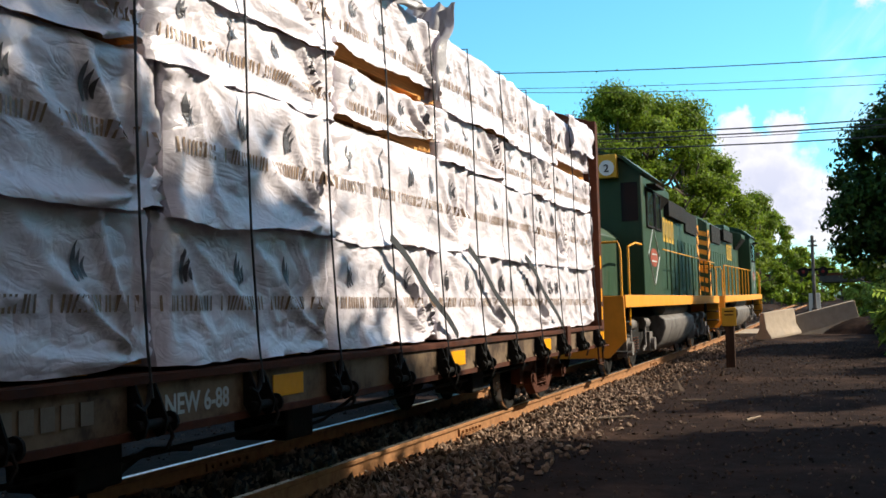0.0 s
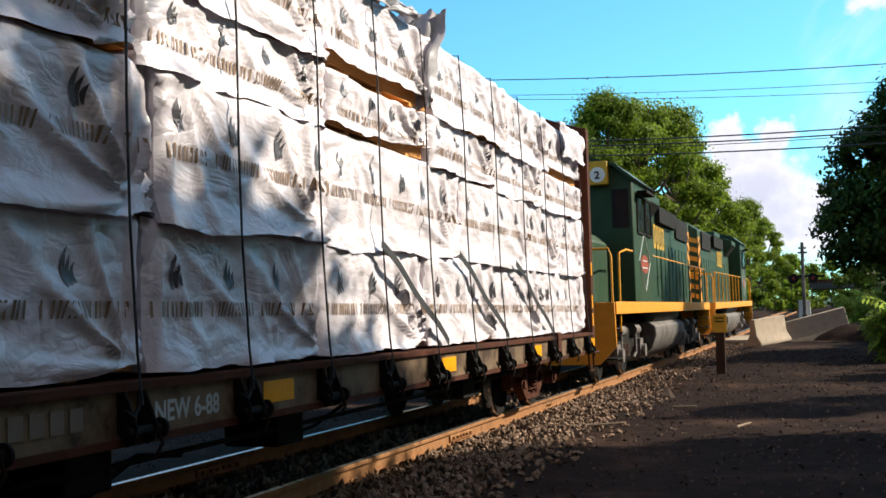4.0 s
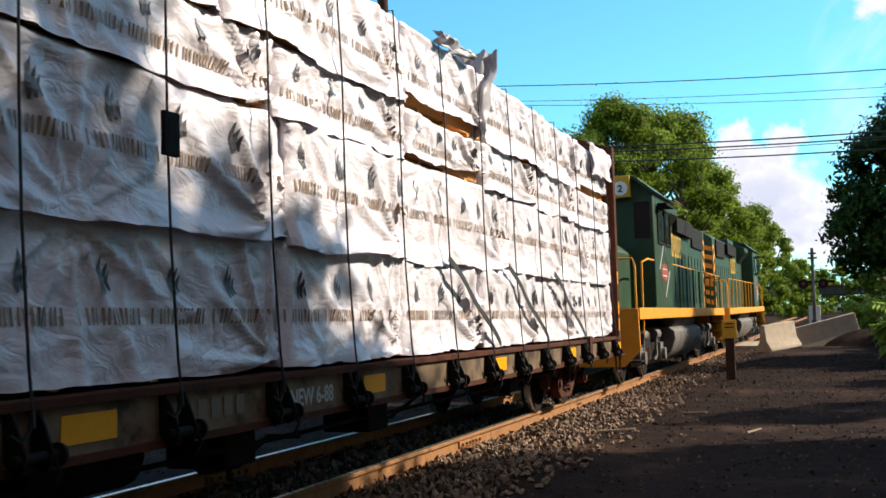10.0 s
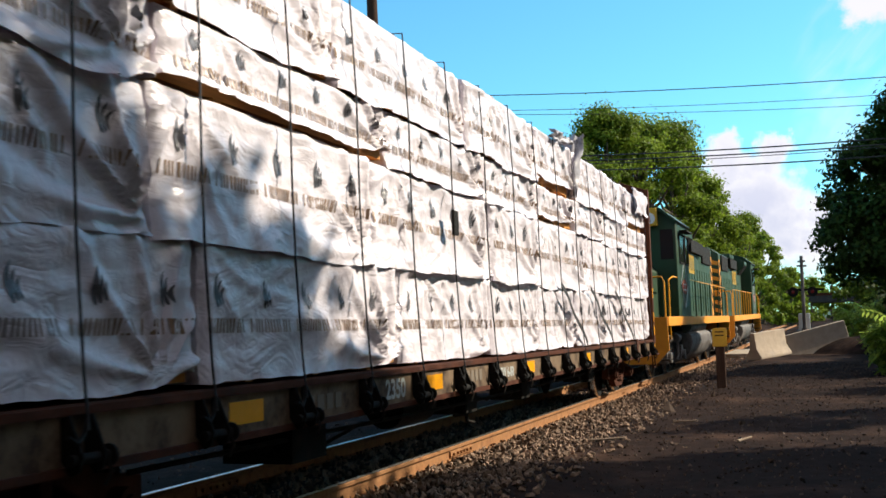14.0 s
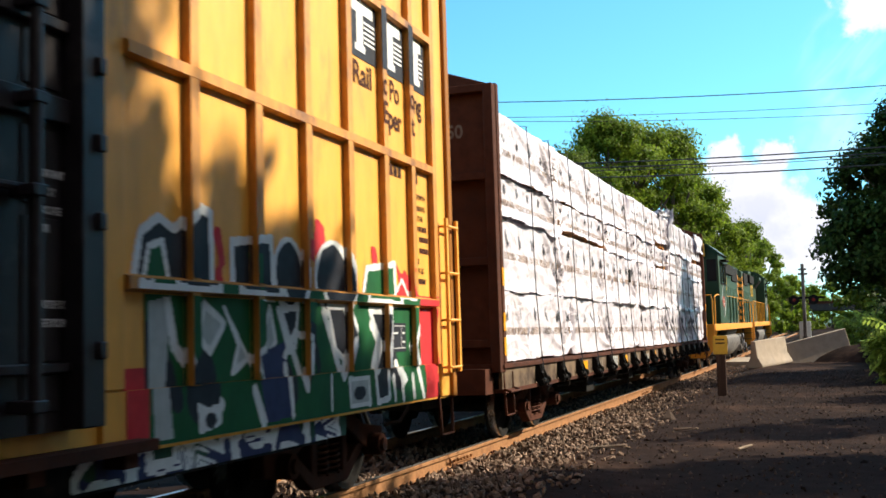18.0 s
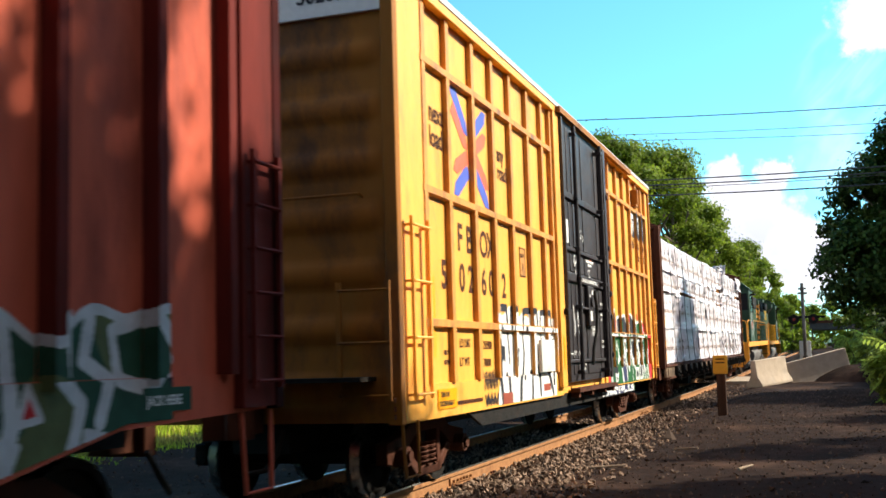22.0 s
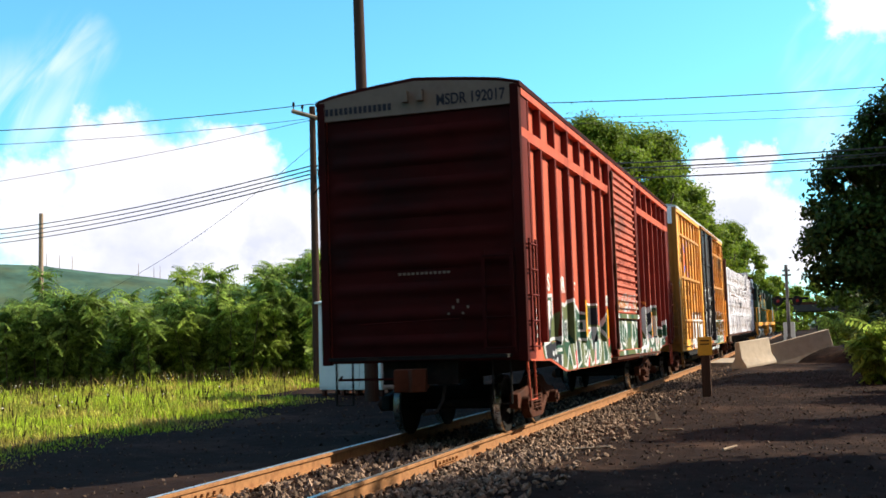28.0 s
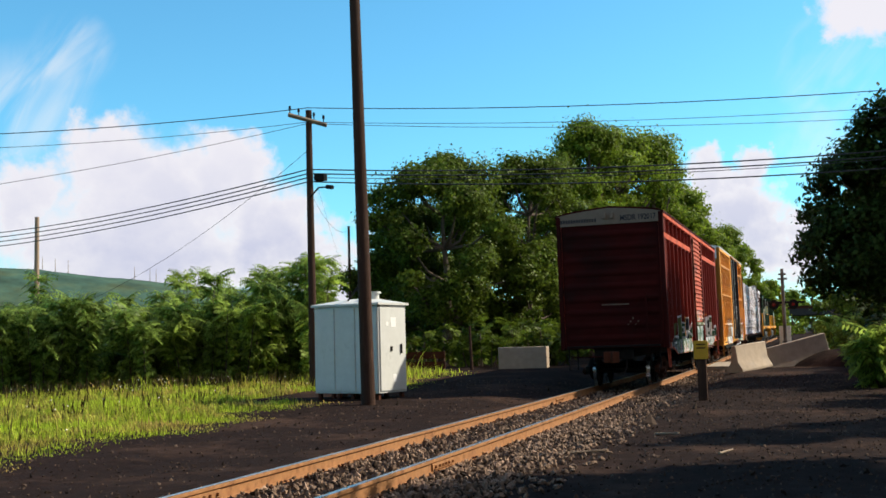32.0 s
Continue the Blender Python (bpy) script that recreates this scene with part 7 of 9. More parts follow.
def bulge(y, z, seed):
    """Outward waviness of a wrap: creases, pulled folds and the pinch at each cable."""
    q = 0.024 * noise.noise((y * 0.8 + seed, z * 1.3, seed * 3.1))
    q += 0.007 * noise.noise((y * 2.0, z * 5.5 + seed, 1.7))
    r = noise.noise((y * 1.3 - z * 2.6, z * 2.2 + y * 0.5, seed + 21))
    q += 0.014 * (1 - abs(r)) ** 9
    r = noise.noise((y * 2.6 + z * 4.2, z * 3.6 - y * 1.2, seed + 33))
    q += 0.007 * (1 - abs(r)) ** 7
    return q


def lumber_bundle(row, y0, y1, seed, bare_low, bare_high, folds):
    """A strapped stack of boards under a printed white wrap that hangs over its side and ends."""
    rnd = random.Random(seed)
    za, zb = ROWS[row]
    b = thing("lumber_bundle", "stack of sawn boards in white printed plastic wrap", "lumber bundle", "wrapped lumber bundles")
    MOVERS.append((b, FLAT_C, FLAT_HALF))
    x1 = 1.335 + rnd.uniform(-0.03, 0.02)
    n = 5 if row < 3 else 4
    hgt = (zb - za - 0.05) / n
    for i in range(n):
        z = za + 0.04 + i * hgt
        core = Shape()
        core.box(0.1, x1 - 0.065 + rnd.uniform(-0.008, 0.008), y0 + 0.04, y1 - 0.04, z, z + hgt - 0.006)
        part("board_layer", core, LUMBER, b, "orange-brown sawn boards")
    for q in (0.2, 0.5, 0.8):
        y = y0 + (y1 - y0) * q
        bat = Shape()
        bat.box(0.1, x1 - 0.05, y - 0.045, y + 0.045, za, za + 0.04)
        part("bearer", bat, LUMBER, b)
    L = y1 - y0
    nu, nv = max(12, int(L / 0.032)), max(10, int((zb - za) / 0.03))

    lift = rnd.choice((0.02, 0.06, 0.09)) if row < 3 else 0.03

    def low(u):
        sagged = (-0.07 * max(0.0, noise.noise((u * L * 0.9 + 3, seed, 7)) + 0.25) - (0.045 if bare_low < 0.05 else 0.0)) if row else 0.0
        return za + bare_low * (0.4 + 1.2 * max(0.0, noise.noise((u * L * 0.7, seed, 4)) + 0.3)) + 0.02 + sagged + 0.025 * noise.noise((u * L * 1.2, seed, 0)) + 0.014 * noise.noise((u * L * 5, seed, 2)) + lift * math.exp(-(((1 - u) * L - 0.1) / 0.22) ** 2)

    def top(u):
        return zb - 0.005 - bare_high * (0.5 + 0.5 * math.sin(u * 3.1))

    def at(u, v):
        y = y0 + 0.012 + (L - 0.024) * u
        z = low(u) * (1 - v) + top(u) * v
        x = x1 + bulge(y, z, seed)
        hem = max(0.0, 0.22 - v)
        x += hem * ((0.17 if row else 0.08) + 0.4 * max(0.0, noise.noise((y * 2.2, seed, 5))))
        for fy, fz, dy, dz, amp in folds:
            # a pulled fold: a ridge fanning from a corner
            ux, uz = u * L - fy, z - fz
            ang = math.atan2(uz, ux * dy)
            d = math.hypot(ux, uz)
            x += amp * (max(0.0, math.cos(ang * 12 + 0.6 * math.sin(d * 3) + seed)) ** 2 - 0.3) * math.exp(-d * 0.85) * min(1.0, d * 4)
        e = min(u, 1 - u) * L
        x -= 0.045 * math.exp(-e / 0.04)
        x -= 0.03 * max(0.0, (v - 0.94) / 0.06) ** 2
        return Vector((max(x, x1 - 0.045), y, z))

    s = Shape()
    s.grid(nu, nv, at)
    # cover over the top, and down both ends
    s.grid(nu, 3, lambda u, v: Vector((at(u, 1).x * (1 - v) + 0.12 * v, at(u, 1).y, at(u, 1).z + 0.012 * noise.noise((u * 9, v * 5, seed)))))
    for e in (0.0, 1.0):
        s.grid(5, nv, lambda u, v: Vector((at(e, v).x * (1 - u) + 0.12 * u, at(e, v).y, at(e, v).z)))
    me = raw_mesh("wrap", s.v, s.f, True)
    part("wrap", me, WRAP, b, "creased white plastic wrap")
    # prints: a row of flame shapes over a row of letter blocks
    step = 0.66 if row != 2 else 0.6
    zc = za + (zb - za) * (0.5 if row == 0 else 0.53 if row == 1 else 0.45)
    fh = 0.22 if row < 2 else 0.15
    y = y0 + rnd.uniform(0.0, 0.2) - 0.1
    while y < y1 - 0.15:
        flame, word = Shape(), Shape()
        def put(py, pz, off=0.006):
            u = (py - y0 - 0.012) / (L - 0.024)
            v = (pz - low(u)) / max(0.05, top(u) - low(u))
            q = at(min(1, max(0, u)), min(1, max(0, v)))
            return Vector((q.x + off, py, pz))
        # three upright pointed blades, each lower than the last
        for k, (hh, wd) in enumerate(((1.0, 0.04), (0.76, 0.034), (0.52, 0.03))):
            pts_l, pts_r = [], []
            for i in range(9):
                q = i / 8
                yy = y + 0.27 + 0.036 * k - 0.032 * math.sin(math.pi * q * 0.85) + 0.012 * q
                ww = wd * math.sin(math.pi * (0.12 + 0.88 * q)) ** 0.8 if i < 8 else 0.002
                zz = zc + 0.035 + 0.012 * k + fh * hh * q
                pts_l.append((yy - ww * 0.5, zz))
                pts_r.append((yy + ww * 0.5, zz))
            if y0 + 0.05 < pts_l[0][0] - 0.05 and pts_r[0][0] + 0.05 < y1 - 0.03:
                flame.add([put(*p) for p in pts_l] + [put(*p) for p in pts_r], [(i, i + 9, i + 10, i + 1) for i in range(8)])
        wy = y + 0.05
        for k in range(7):
            a = wy + (0.0, 0.115, 0.155, 0.245, 0.325, 0.4, 0.49)[k]
            c = a + (0.095, 0.018, 0.07, 0.06, 0.058, 0.075, 0.065)[k]
            if a > y0 + 0.03 and c < y1 - 0.03:
                lh = 0.095 if row < 2 else 0.08
                zt = zc - 0.035
                st = 0.019
                for p, q in ((a, a + st), (c - st, c)) if c - a > 0.03 else ((a, c),):
                    word.add([put(p, zt), put(q, zt), put(q, zt - lh), put(p, zt - lh)], [(0, 1, 2, 3)])
        y += step
        for name, shp, mat, lab in (("printed_flame", flame, WRAP_DARK, "dark printed flame shape"), ("printed_bars", word, WRAP_TAN, "brown printed row of letter bars")):
            if shp.v:
                part(name, raw_mesh(name, shp.v, shp.f), mat, b, lab)
    return b


def loose_flaps():
    """Torn ends of wrap blown up over the top of the load."""
    for y0, y1, z0, z1, seed, mat, lab in ((2.3, 3.4, 4.22, 4.36, 6, WRAP_TORN, "torn grey wrap end lying on the lumber"),
                                           (9.9, 11.5, 3.82, 4.34, 7, WRAP, "loose white wrap end blown over the lumber")):
        s = Shape()
        s.grid(26, 16, lambda u, v: Vector((1.42 + 0.11 * noise.noise((u * 3.2, v * 2.2, seed)) + 0.035 * noise.noise((u * 8, v * 3, seed)) - 0.5 * max(0, v - 0.8), y0 + (y1 - y0) * u + 0.06 * noise.noise((u * 5, v * 5, seed + 3)), z0 + (z1 - z0) * min(v, 0.85) / 0.85 + 0.07 * noise.noise((u * 6, v * 3, seed + 8)))))
        ob = tagged(part("loose_wrap", raw_mesh("loose_wrap", s.v, s.f, True), mat, None), lab, "plastic wrap", "loose wrap ends")
        MOVERS.append((ob, FLAT_C, FLAT_HALF))
    s = Shape()

    def hang(u, v):
        return Vector((0.95 + 0.58 * u + 0.06 * noise.noise((u * 4, v * 3, 3)) - 0.1 * u * (1 - v), 3.72 + 0.34 * u * v + 0.16 * noise.noise((u * 5, v * 2.2, 9)) + 0.05 * noise.noise((u * 12, v * 4, 2)),
                       3.46 + 0.98 * v + 0.1 * u * v + 0.08 * noise.noise((u * 5, v * 2, 14))))
    s.grid(30, 30, hang)
    ob = tagged(part("loose_wrap", raw_mesh("loose_wrap", s.v, s.f, True), WRAP_TORN, None), "torn grey wrap end hanging from the top of the lumber", "plastic wrap", "loose wrap ends")
    MOVERS.append((ob, FLAT_C, FLAT_HALF))


def broken_straps():
    """Flat dark straps hanging slantwise across the lowest row."""
    for y0, y1 in ((2.35, 4.1), (4.55, 6.4), (6.85, 8.75)):
        s = Shape()
        n = 12
        v = []
        for i in range(n + 1):
            q = i / n
            c = Vector((1.425 + 0.015 * math.sin(q * 9), y0 + (y1 - y0) * q, 2.02 - 0.92 * q + 0.03 * math.sin(q * 3.1)))
            v += [c + Vector((0, -0.012, -0.035)), c + Vector((0, 0.012, 0.035)), c + Vector((0.006, 0.012, 0.035)), c + Vector((0.006, -0.012, -0.035))]
        s.add(v, [(4 * i + j, 4 * i + (j + 1) % 4, 4 * i + 4 + (j + 1) % 4, 4 * i + 4 + j) for i in range(n) for j in range(4)])
        ob = solo("slack_strap", s, CABLE, "slack dark strap slanting across the lowest wrapped row", "strap", "slack straps")
        MOVERS.append((ob, FLAT_C, FLAT_HALF))


def cables():
    """Tie-down cables from the top of the load to the winches, each a thing on its own."""
    c = Shape()
    c.bent([(0.08, 0, 4.3), (0.9, 0, 4.28), (1.37, 0.0, 4.25), (1.41, 0, 3.4), (1.415, 0, 2.5), (1.43, 0, 1.9), (1.47, 0, 1.2), (1.5, 0, 0.92)], 0.008, 6)
    me = c.mesh("cable")
    for i, y in enumerate(STRAPS):
        ob = new("tie_down_cable", me)
        if not me.materials:
            me.materials.append(CABLE)
        tagged(ob, "thin dark steel tie-down cable over the wrapped lumber", "cable", "tie-down cables")
        MOVERS.append((ob, FLAT_C, FLAT_HALF, y))
        if i == 6:
            t = Shape()
            t.box(1.42, 1.45, -0.075, 0.075, 2.38, 2.64)
            part("tag", t, BLACK, ob, "square black plastic tag")


flatcar()


def load():
    """The bundles of both tiers as they lie along the car."""
    rnd = random.Random(31)
    ends = {
        0: [-11.4, -7.5, -4.0, -1.05, 1.3, 3.7, 6.15, 8.6, 11.45],
        1: [-11.4, -8.0, -4.6, -0.95, 1.4, 4.9, 7.9, 9.7, 11.45],
        2: [-11.4, -7.9, -4.2, -1.1, 1.5, 3.9, 6.3, 8.8, 11.45],
        3: [-11.4, -8.2, -5.3, -1.8, 1.45, 4.05, 6.9, 9.2, 11.45],
    }
    seed = 40
    for row, ys in ends.items():
        for a, b in zip(ys, ys[1:]):
            seed += 1
            # fans of creases pulled from the strapped corners
            za, zb = ROWS[row]
            n = b - a
            folds = [(n * rnd.uniform(0.9, 1.0), za + 0.06, -1, 1, rnd.uniform(0.06, 0.1)), (n * rnd.uniform(0.0, 0.3), zb - 0.02, 1, 1, rnd.uniform(0.02, 0.045))]
            if rnd.random() < 0.6:
                folds.append((n * rnd.uniform(0.3, 0.7), rnd.choice((za, zb)), 1, 1, rnd.uniform(0.015, 0.035)))
            low = {0: 0.0, 1: 0.0, 2: 0.07 if a in (1.5, -7.9) else 0.0, 3: 0.14 if a == 1.45 or a > 9 else 0.02}[row]
            high = rnd.choice((0.0, 0.0, 0.03)) if row in (1, 2) else 0.0
            lumber_bundle(row, a, b, seed, low, high, folds)


load()
cables()
broken_straps()
loose_flaps()


# ---- locomotives ----
def locomotive(centre, cab_end, number):
    """A four-axle road switcher: cab, low nose, long hood with doors, fans and rails. cab_end: -1 or +1 along the train."""
    car = thing("locomotive", "dark green diesel locomotive with an orange sill stripe and yellow handrails", "locomotive", "locomotives")
    MOVERS.append((car, centre, 5.2))
    L = 17.4
    e = cab_end
    Y = lambda a: a * e          # along the engine, positive towards the cab

    def box(name, x0, x1, a, b, z0, z1, mat, label="", bevel=0.02, parent=None):
        s = Shape()
        s.box(x0, x1, *sorted((Y(a), Y(b))), z0, z1)
        return part(name, s, mat, parent or car, label, bevel)

    box("walkway", -1.5, 1.5, -8.2, 8.2, 1.42, 1.56, GREEN, "steel walkway deck")
    for sd in (-1, 1):
        s = Shape()
        s.box(*sorted((sd * 1.5, sd * 1.53)), -8.2, 8.2, 1.34, 1.57)
        part("sill_stripe", s, ORANGE, car, "bright orange sill stripe", 0.006)
    f = Shape()
    f.box(-0.6, 0.6, -8.2, 8.2, 0.9, 1.42)
    part("frame", f, BLACK, car)
    t = Shape()
    t.prism([(-1.28, 0.52), (-1.05, 0.3), (-0.8, 0.22), (0.8, 0.22), (1.05, 0.3), (1.28, 0.52), (1.4, 0.82), (1.38, 1.02), (1.24, 1.12), (-1.24, 1.12), (-1.38, 1.02), (-1.4, 0.82)], "y", -2.6, 2.6)
    part("fuel_tank", t, GREY_TANK, car, "grey fuel tank slung under the frame", 0.03)
    for sd in (-1, 1):
        s = Shape()
        s.tube((sd * 1.18, -2.2, 1.27), (sd * 1.18, 1.9, 1.27), 0.16, 14)
        part("air_reservoir", s, GREY_TANK, car)
    # long hood
    h = Shape()
    h.prism([(-0.98, 1.56), (-0.98, 4.1), (-0.7, 4.28), (0.7, 4.28), (0.98, 4.1), (0.98, 1.56)], "y", *sorted((Y(-7.9), Y(3.2))))
    hood = part("long_hood", h, GREEN, car, "dark green long hood", 0.02)
    dm = Shape()
    dm.box(0, 0.022, -0.3, 0.3, 1.75, 3.15)
    me = dm.mesh("hood_door")
    for i in range(12):
        y = Y(-6.9 + i * 0.74)
        part("hood_door", me, GREEN, hood, at=Matrix.Translation((0.981, y, 0)))
        part("hood_door", me, GREEN, hood, at=Matrix.Translation((-0.981, y, 0)) @ pose(0, 0, 0, 0, 0, 180))
    for a, b, z, x in ((-3.9, -0.6, 3.66, 1.12), (-7.1, -4.4, 3.46, 1.04)):
        for sd in (-1, 1):
            s = Shape()
            s.box(*sorted((sd * 0.982, sd * x)), *sorted((Y(a), Y(b))), z, 4.08)
            part("radiator_grille", s, BLACK, hood, "black radiator screen", 0.01)
    for a in (-6.6, -5.4, -4.2, -0.4):
        s = Shape()
        s.tube((0, Y(a), 4.27), (0, Y(a), 4.42), 0.56, 20)
        s.tube((0, Y(a), 4.42), (0, Y(a), 4.45), 0.5, 20)
        part("roof_fan", s, GREEN, hood)
    s = Shape()
    s.box(-0.9, 0.9, *sorted((Y(-1.6), Y(0.6))), 4.22, 4.4)
    s.box(-0.25, 0.25, *sorted((Y(-0.9), Y(-0.2))), 4.4, 4.56)
    part("exhaust_stack", s, GREEN, hood, "roof housing with the exhaust stack", 0.02)
    for sd in (-1, 1):
        s = Shape()
        s.prism([(sd * 0.982, 3.5), (sd * 1.34, 3.95), (sd * 1.34, 4.12), (sd * 0.9, 4.26), (sd * 0.982, 4.08)], "y", *sorted((Y(0.9), Y(2.5))))
        box_ = part("air_intake", s, GREEN, hood, "sloped air intake housing under the roof edge", 0.015)
        s = Shape()
        s.prism([(sd * 1.0, 3.505), (sd * 1.345, 3.94), (sd * 1.36, 3.93), (sd * 1.015, 3.495)], "y", *sorted((Y(1.0), Y(2.4))))
        part("intake_screen", s, BLACK, box_, "black intake screen")
    # striped rear of the hood
    for i in range(7):
        s = Shape()
        z = 1.7 + i * 0.32
        s.prism([(-0.95, z), (0, z + 0.26), (0.95, z), (0.95, z + 0.16), (0, z + 0.42), (-0.95, z + 0.16)], "y", *sorted((Y(-7.905), Y(-7.92))))
        part("chevron", s, ORANGE, hood, "orange chevron stripe")
    for sd in (-1, 1):
        s = Shape()
        s.box(*sorted((sd * 0.983, sd * 0.988)), *sorted((Y(-7.88), Y(-7.35))), 1.6, 3.85)
        stripe = part("hood_stripe", s, ORANGE, hood, "orange painted hood corner with black diagonals")
        for i in range(5):
            z = 1.75 + 0.42 * i
            s = Shape()
            s.prism([(Y(-7.87), z), (Y(-7.36), z + 0.26), (Y(-7.36), z + 0.42), (Y(-7.87), z + 0.16)], "x", *sorted((sd * 0.989, sd * 0.992)))
            part("diagonal", s, BLACK, stripe)
    # cab
    c = Shape()
    c.prism([(-1.48, 1.56), (-1.48, 4.12), (-1.1, 4.4), (-0.5, 4.58), (0.5, 4.58), (1.1, 4.4), (1.48, 4.12), (1.48, 1.56)], "y", *sorted((Y(3.2), Y(5.75))))
    cab = part("cab", c, GREEN, car, "dark green cab with sloping roof edges", 0.03)
    s = Shape()
    s.prism([(-1.56, 4.09), (-1.13, 4.45), (-0.5, 4.63), (0.5, 4.63), (1.13, 4.45), (1.56, 4.09), (1.5, 4.06), (1.1, 4.39), (0.5, 4.57), (-0.5, 4.57), (-1.1, 4.39), (-1.5, 4.06)], "y", *sorted((Y(3.1), Y(5.87))))
    part("cab_roof", s, GREEN, cab)
    for sd in (-1, 1):
        for a, b in ((3.45, 4.1), (4.3, 5.25)):
            s = Shape()
            s.box(*sorted((sd * 1.482, sd * 1.492)), *sorted((Y(a), Y(b))), 3.05, 3.78)
            w = part("cab_window", s, GLASS, cab, "dark side window")
            s = Shape()
            for p, q, r0, r1 in ((a - 0.04, b + 0.04, 3.0, 3.045), (a - 0.04, b + 0.04, 3.785, 3.83), (a - 0.045, a - 0.002, 3.0, 3.83), (b + 0.002, b + 0.045, 3.0, 3.83)):
                s.box(*sorted((sd * 1.482, sd * 1.51)), *sorted((Y(p), Y(q))), r0, r1)
            part("window_frame", s, BLACK, w)
        s = Shape()
        s.box(*sorted((sd * 1.512, sd * 1.72)), *sorted((Y(4.2), Y(5.35))), 3.84, 3.89)
        part("sun_visor", s, BLACK, cab, "dark awning over the cab window")
    for a, b in ((-1.4, -1.06), (1.06, 1.4)):
        s = Shape()
        s.box(a, b, *sorted((Y(5.752), Y(5.762))), 3.1, 3.9)
        part("windscreen", s, GLASS, cab, "dark windscreen pane")
    box("number_board", 0.62, 1.02, 5.76, 5.95, 4.0, 4.48, SIGN_YELLOW, "yellow number board at the hood corner", 0.01)
    box("number_board", -1.02, -0.62, 5.76, 5.95, 4.0, 4.48, SIGN_YELLOW, "yellow number board at the hood corner", 0.01)
    s = Shape()
    s.tube((0.82, Y(5.951), 4.2), (0.82, Y(5.965), 4.2), 0.16, 20)
    disc = part("roundel", s, WHITE, cab, "white roundel with a black figure")
    s = Shape()
    s.prism([(-0.98, 1.56), (-0.98, 2.75), (-0.75, 2.95), (0.75, 2.95), (0.98, 2.75), (0.98, 1.56)], "y", *sorted((Y(5.75), Y(7.6))))
    nose = part("short_hood", s, GREEN, car, "low dark green short hood", 0.03)
    s = Shape()
    s.box(-0.35, 0.35, *sorted((Y(7.602), Y(7.63))), 1.62, 2.7)
    nd = part("hood_end_door", s, GREEN, nose, bevel=0.01)
    s = Shape()
    s.box(-0.2, 0.2, *sorted((Y(7.631), Y(7.64))), 2.3, 2.6)
    part("door_window", s, GLASS, nd, "dark door window")
    lettering(car, "2", SPRAY_BLACK, 0.76, Y(5.975), 4.12, 0.22, yaw=0, label="black painted figure") if e < 0 else None
    # pilot and steps
    for q, lab in ((8.25, "orange pilot plate"), (-8.25, "orange pilot plate")):
        s = Shape()
        s.prism([(-1.5, 1.56), (1.5, 1.56), (1.52, 0.75), (1.2, 0.42), (-1.2, 0.42), (-1.52, 0.75)], "y", *sorted((Y(q), Y(q - 0.06 if q > 0 else q + 0.06))))
        part("pilot_plate", s, ORANGE, car, lab, 0.01)
        coupler(car, Y(q), 1 if Y(q) > 0 else -1)
    for a in (7.85, -7.85):
        for sd in (-1, 1):
            s = Shape()
            s.box(*sorted((sd * 1.1, sd * 1.13)), *sorted((Y(a - 0.24), Y(a + 0.24))), 0.45, 1.4)
            well = part("step_well", s, BLACK, car)
            for i in range(4):
                s = Shape()
                s.box(*sorted((sd * 1.132, sd * 1.5)), *sorted((Y(a - 0.24), Y(a + 0.24))), 0.5 + i * 0.28, 0.53 + i * 0.28)
                part("step", s, BLACK, well)
    # handrails
    for sd in (-1, 1):
        post = Shape()
        post.tube((0, 0, 1.4), (0, 0, 2.62), 0.02, 8)
        pm = post.mesh("stanchion")
        s = Shape()
        s.bent([(sd * 1.46, Y(-7.6), 2.62), (sd * 1.46, Y(3.1), 2.62)], 0.016, 8)
        rail = part("handrail", s, REFLECT, car, "yellow handrail along the walkway")
        for i in range(8):
            part("stanchion", pm, GREEN if e < 0 else REFLECT, rail, at=Matrix.Translation((sd * 1.46, Y(-7.6 + i * 1.35), 0)))
        s = Shape()
        s.bent([(sd * 1.46, Y(8.2), 0.9), (sd * 1.46, Y(8.2), 2.4), (sd * 1.4, Y(8.1), 2.55), (sd * 0.3, Y(8.1), 2.55)], 0.022, 8)
        s.bent([(sd * 1.46, Y(7.45), 1.0), (sd * 1.46, Y(7.4), 2.5), (sd * 1.46, Y(6.6), 2.6), (sd * 1.46, Y(5.9), 2.6)], 0.022, 8)
        part("nose_rail", s, REFLECT, car, "yellow grab rails at the nose")
        s = Shape()
        s.bent([(sd * 1.46, Y(-8.2), 0.9), (sd * 1.46, Y(-8.2), 2.4), (sd * 1.4, Y(-8.1), 2.55), (sd * 0.3, Y(-8.1), 2.55)], 0.022, 8)
        part("end_rail", s, REFLECT, car, "yellow end rail")
    # side marks: a red diamond and a run of yellow figures as plain shapes
    cy, cz = Y(4.45), 2.42
    for k, (p, q) in enumerate((((-0.72, 0), (0, 0.62)), ((0, 0.62), (0.72, 0)), ((0.72, 0), (0, -0.62)), ((0, -0.62), (-0.72, 0)))):
        line = Shape()
        line.bent([(1.485, cy + p[0], cz + p[1]), (1.485, cy + q[0], cz + q[1])], 0.014, 5)
        part("emblem_outline", line, SPRAY_GREY, cab, "pale diamond outline")
    disc = Shape()
    disc.prism([(cy + 0.5 * math.cos(a * 0.3927), cz - 0.04 + 0.2 * math.sin(a * 0.3927)) for a in range(16)], "x", 1.483, 1.488)
    emblem = part("side_emblem", disc, EMBLEM_RED, cab, "worn red rounded emblem")
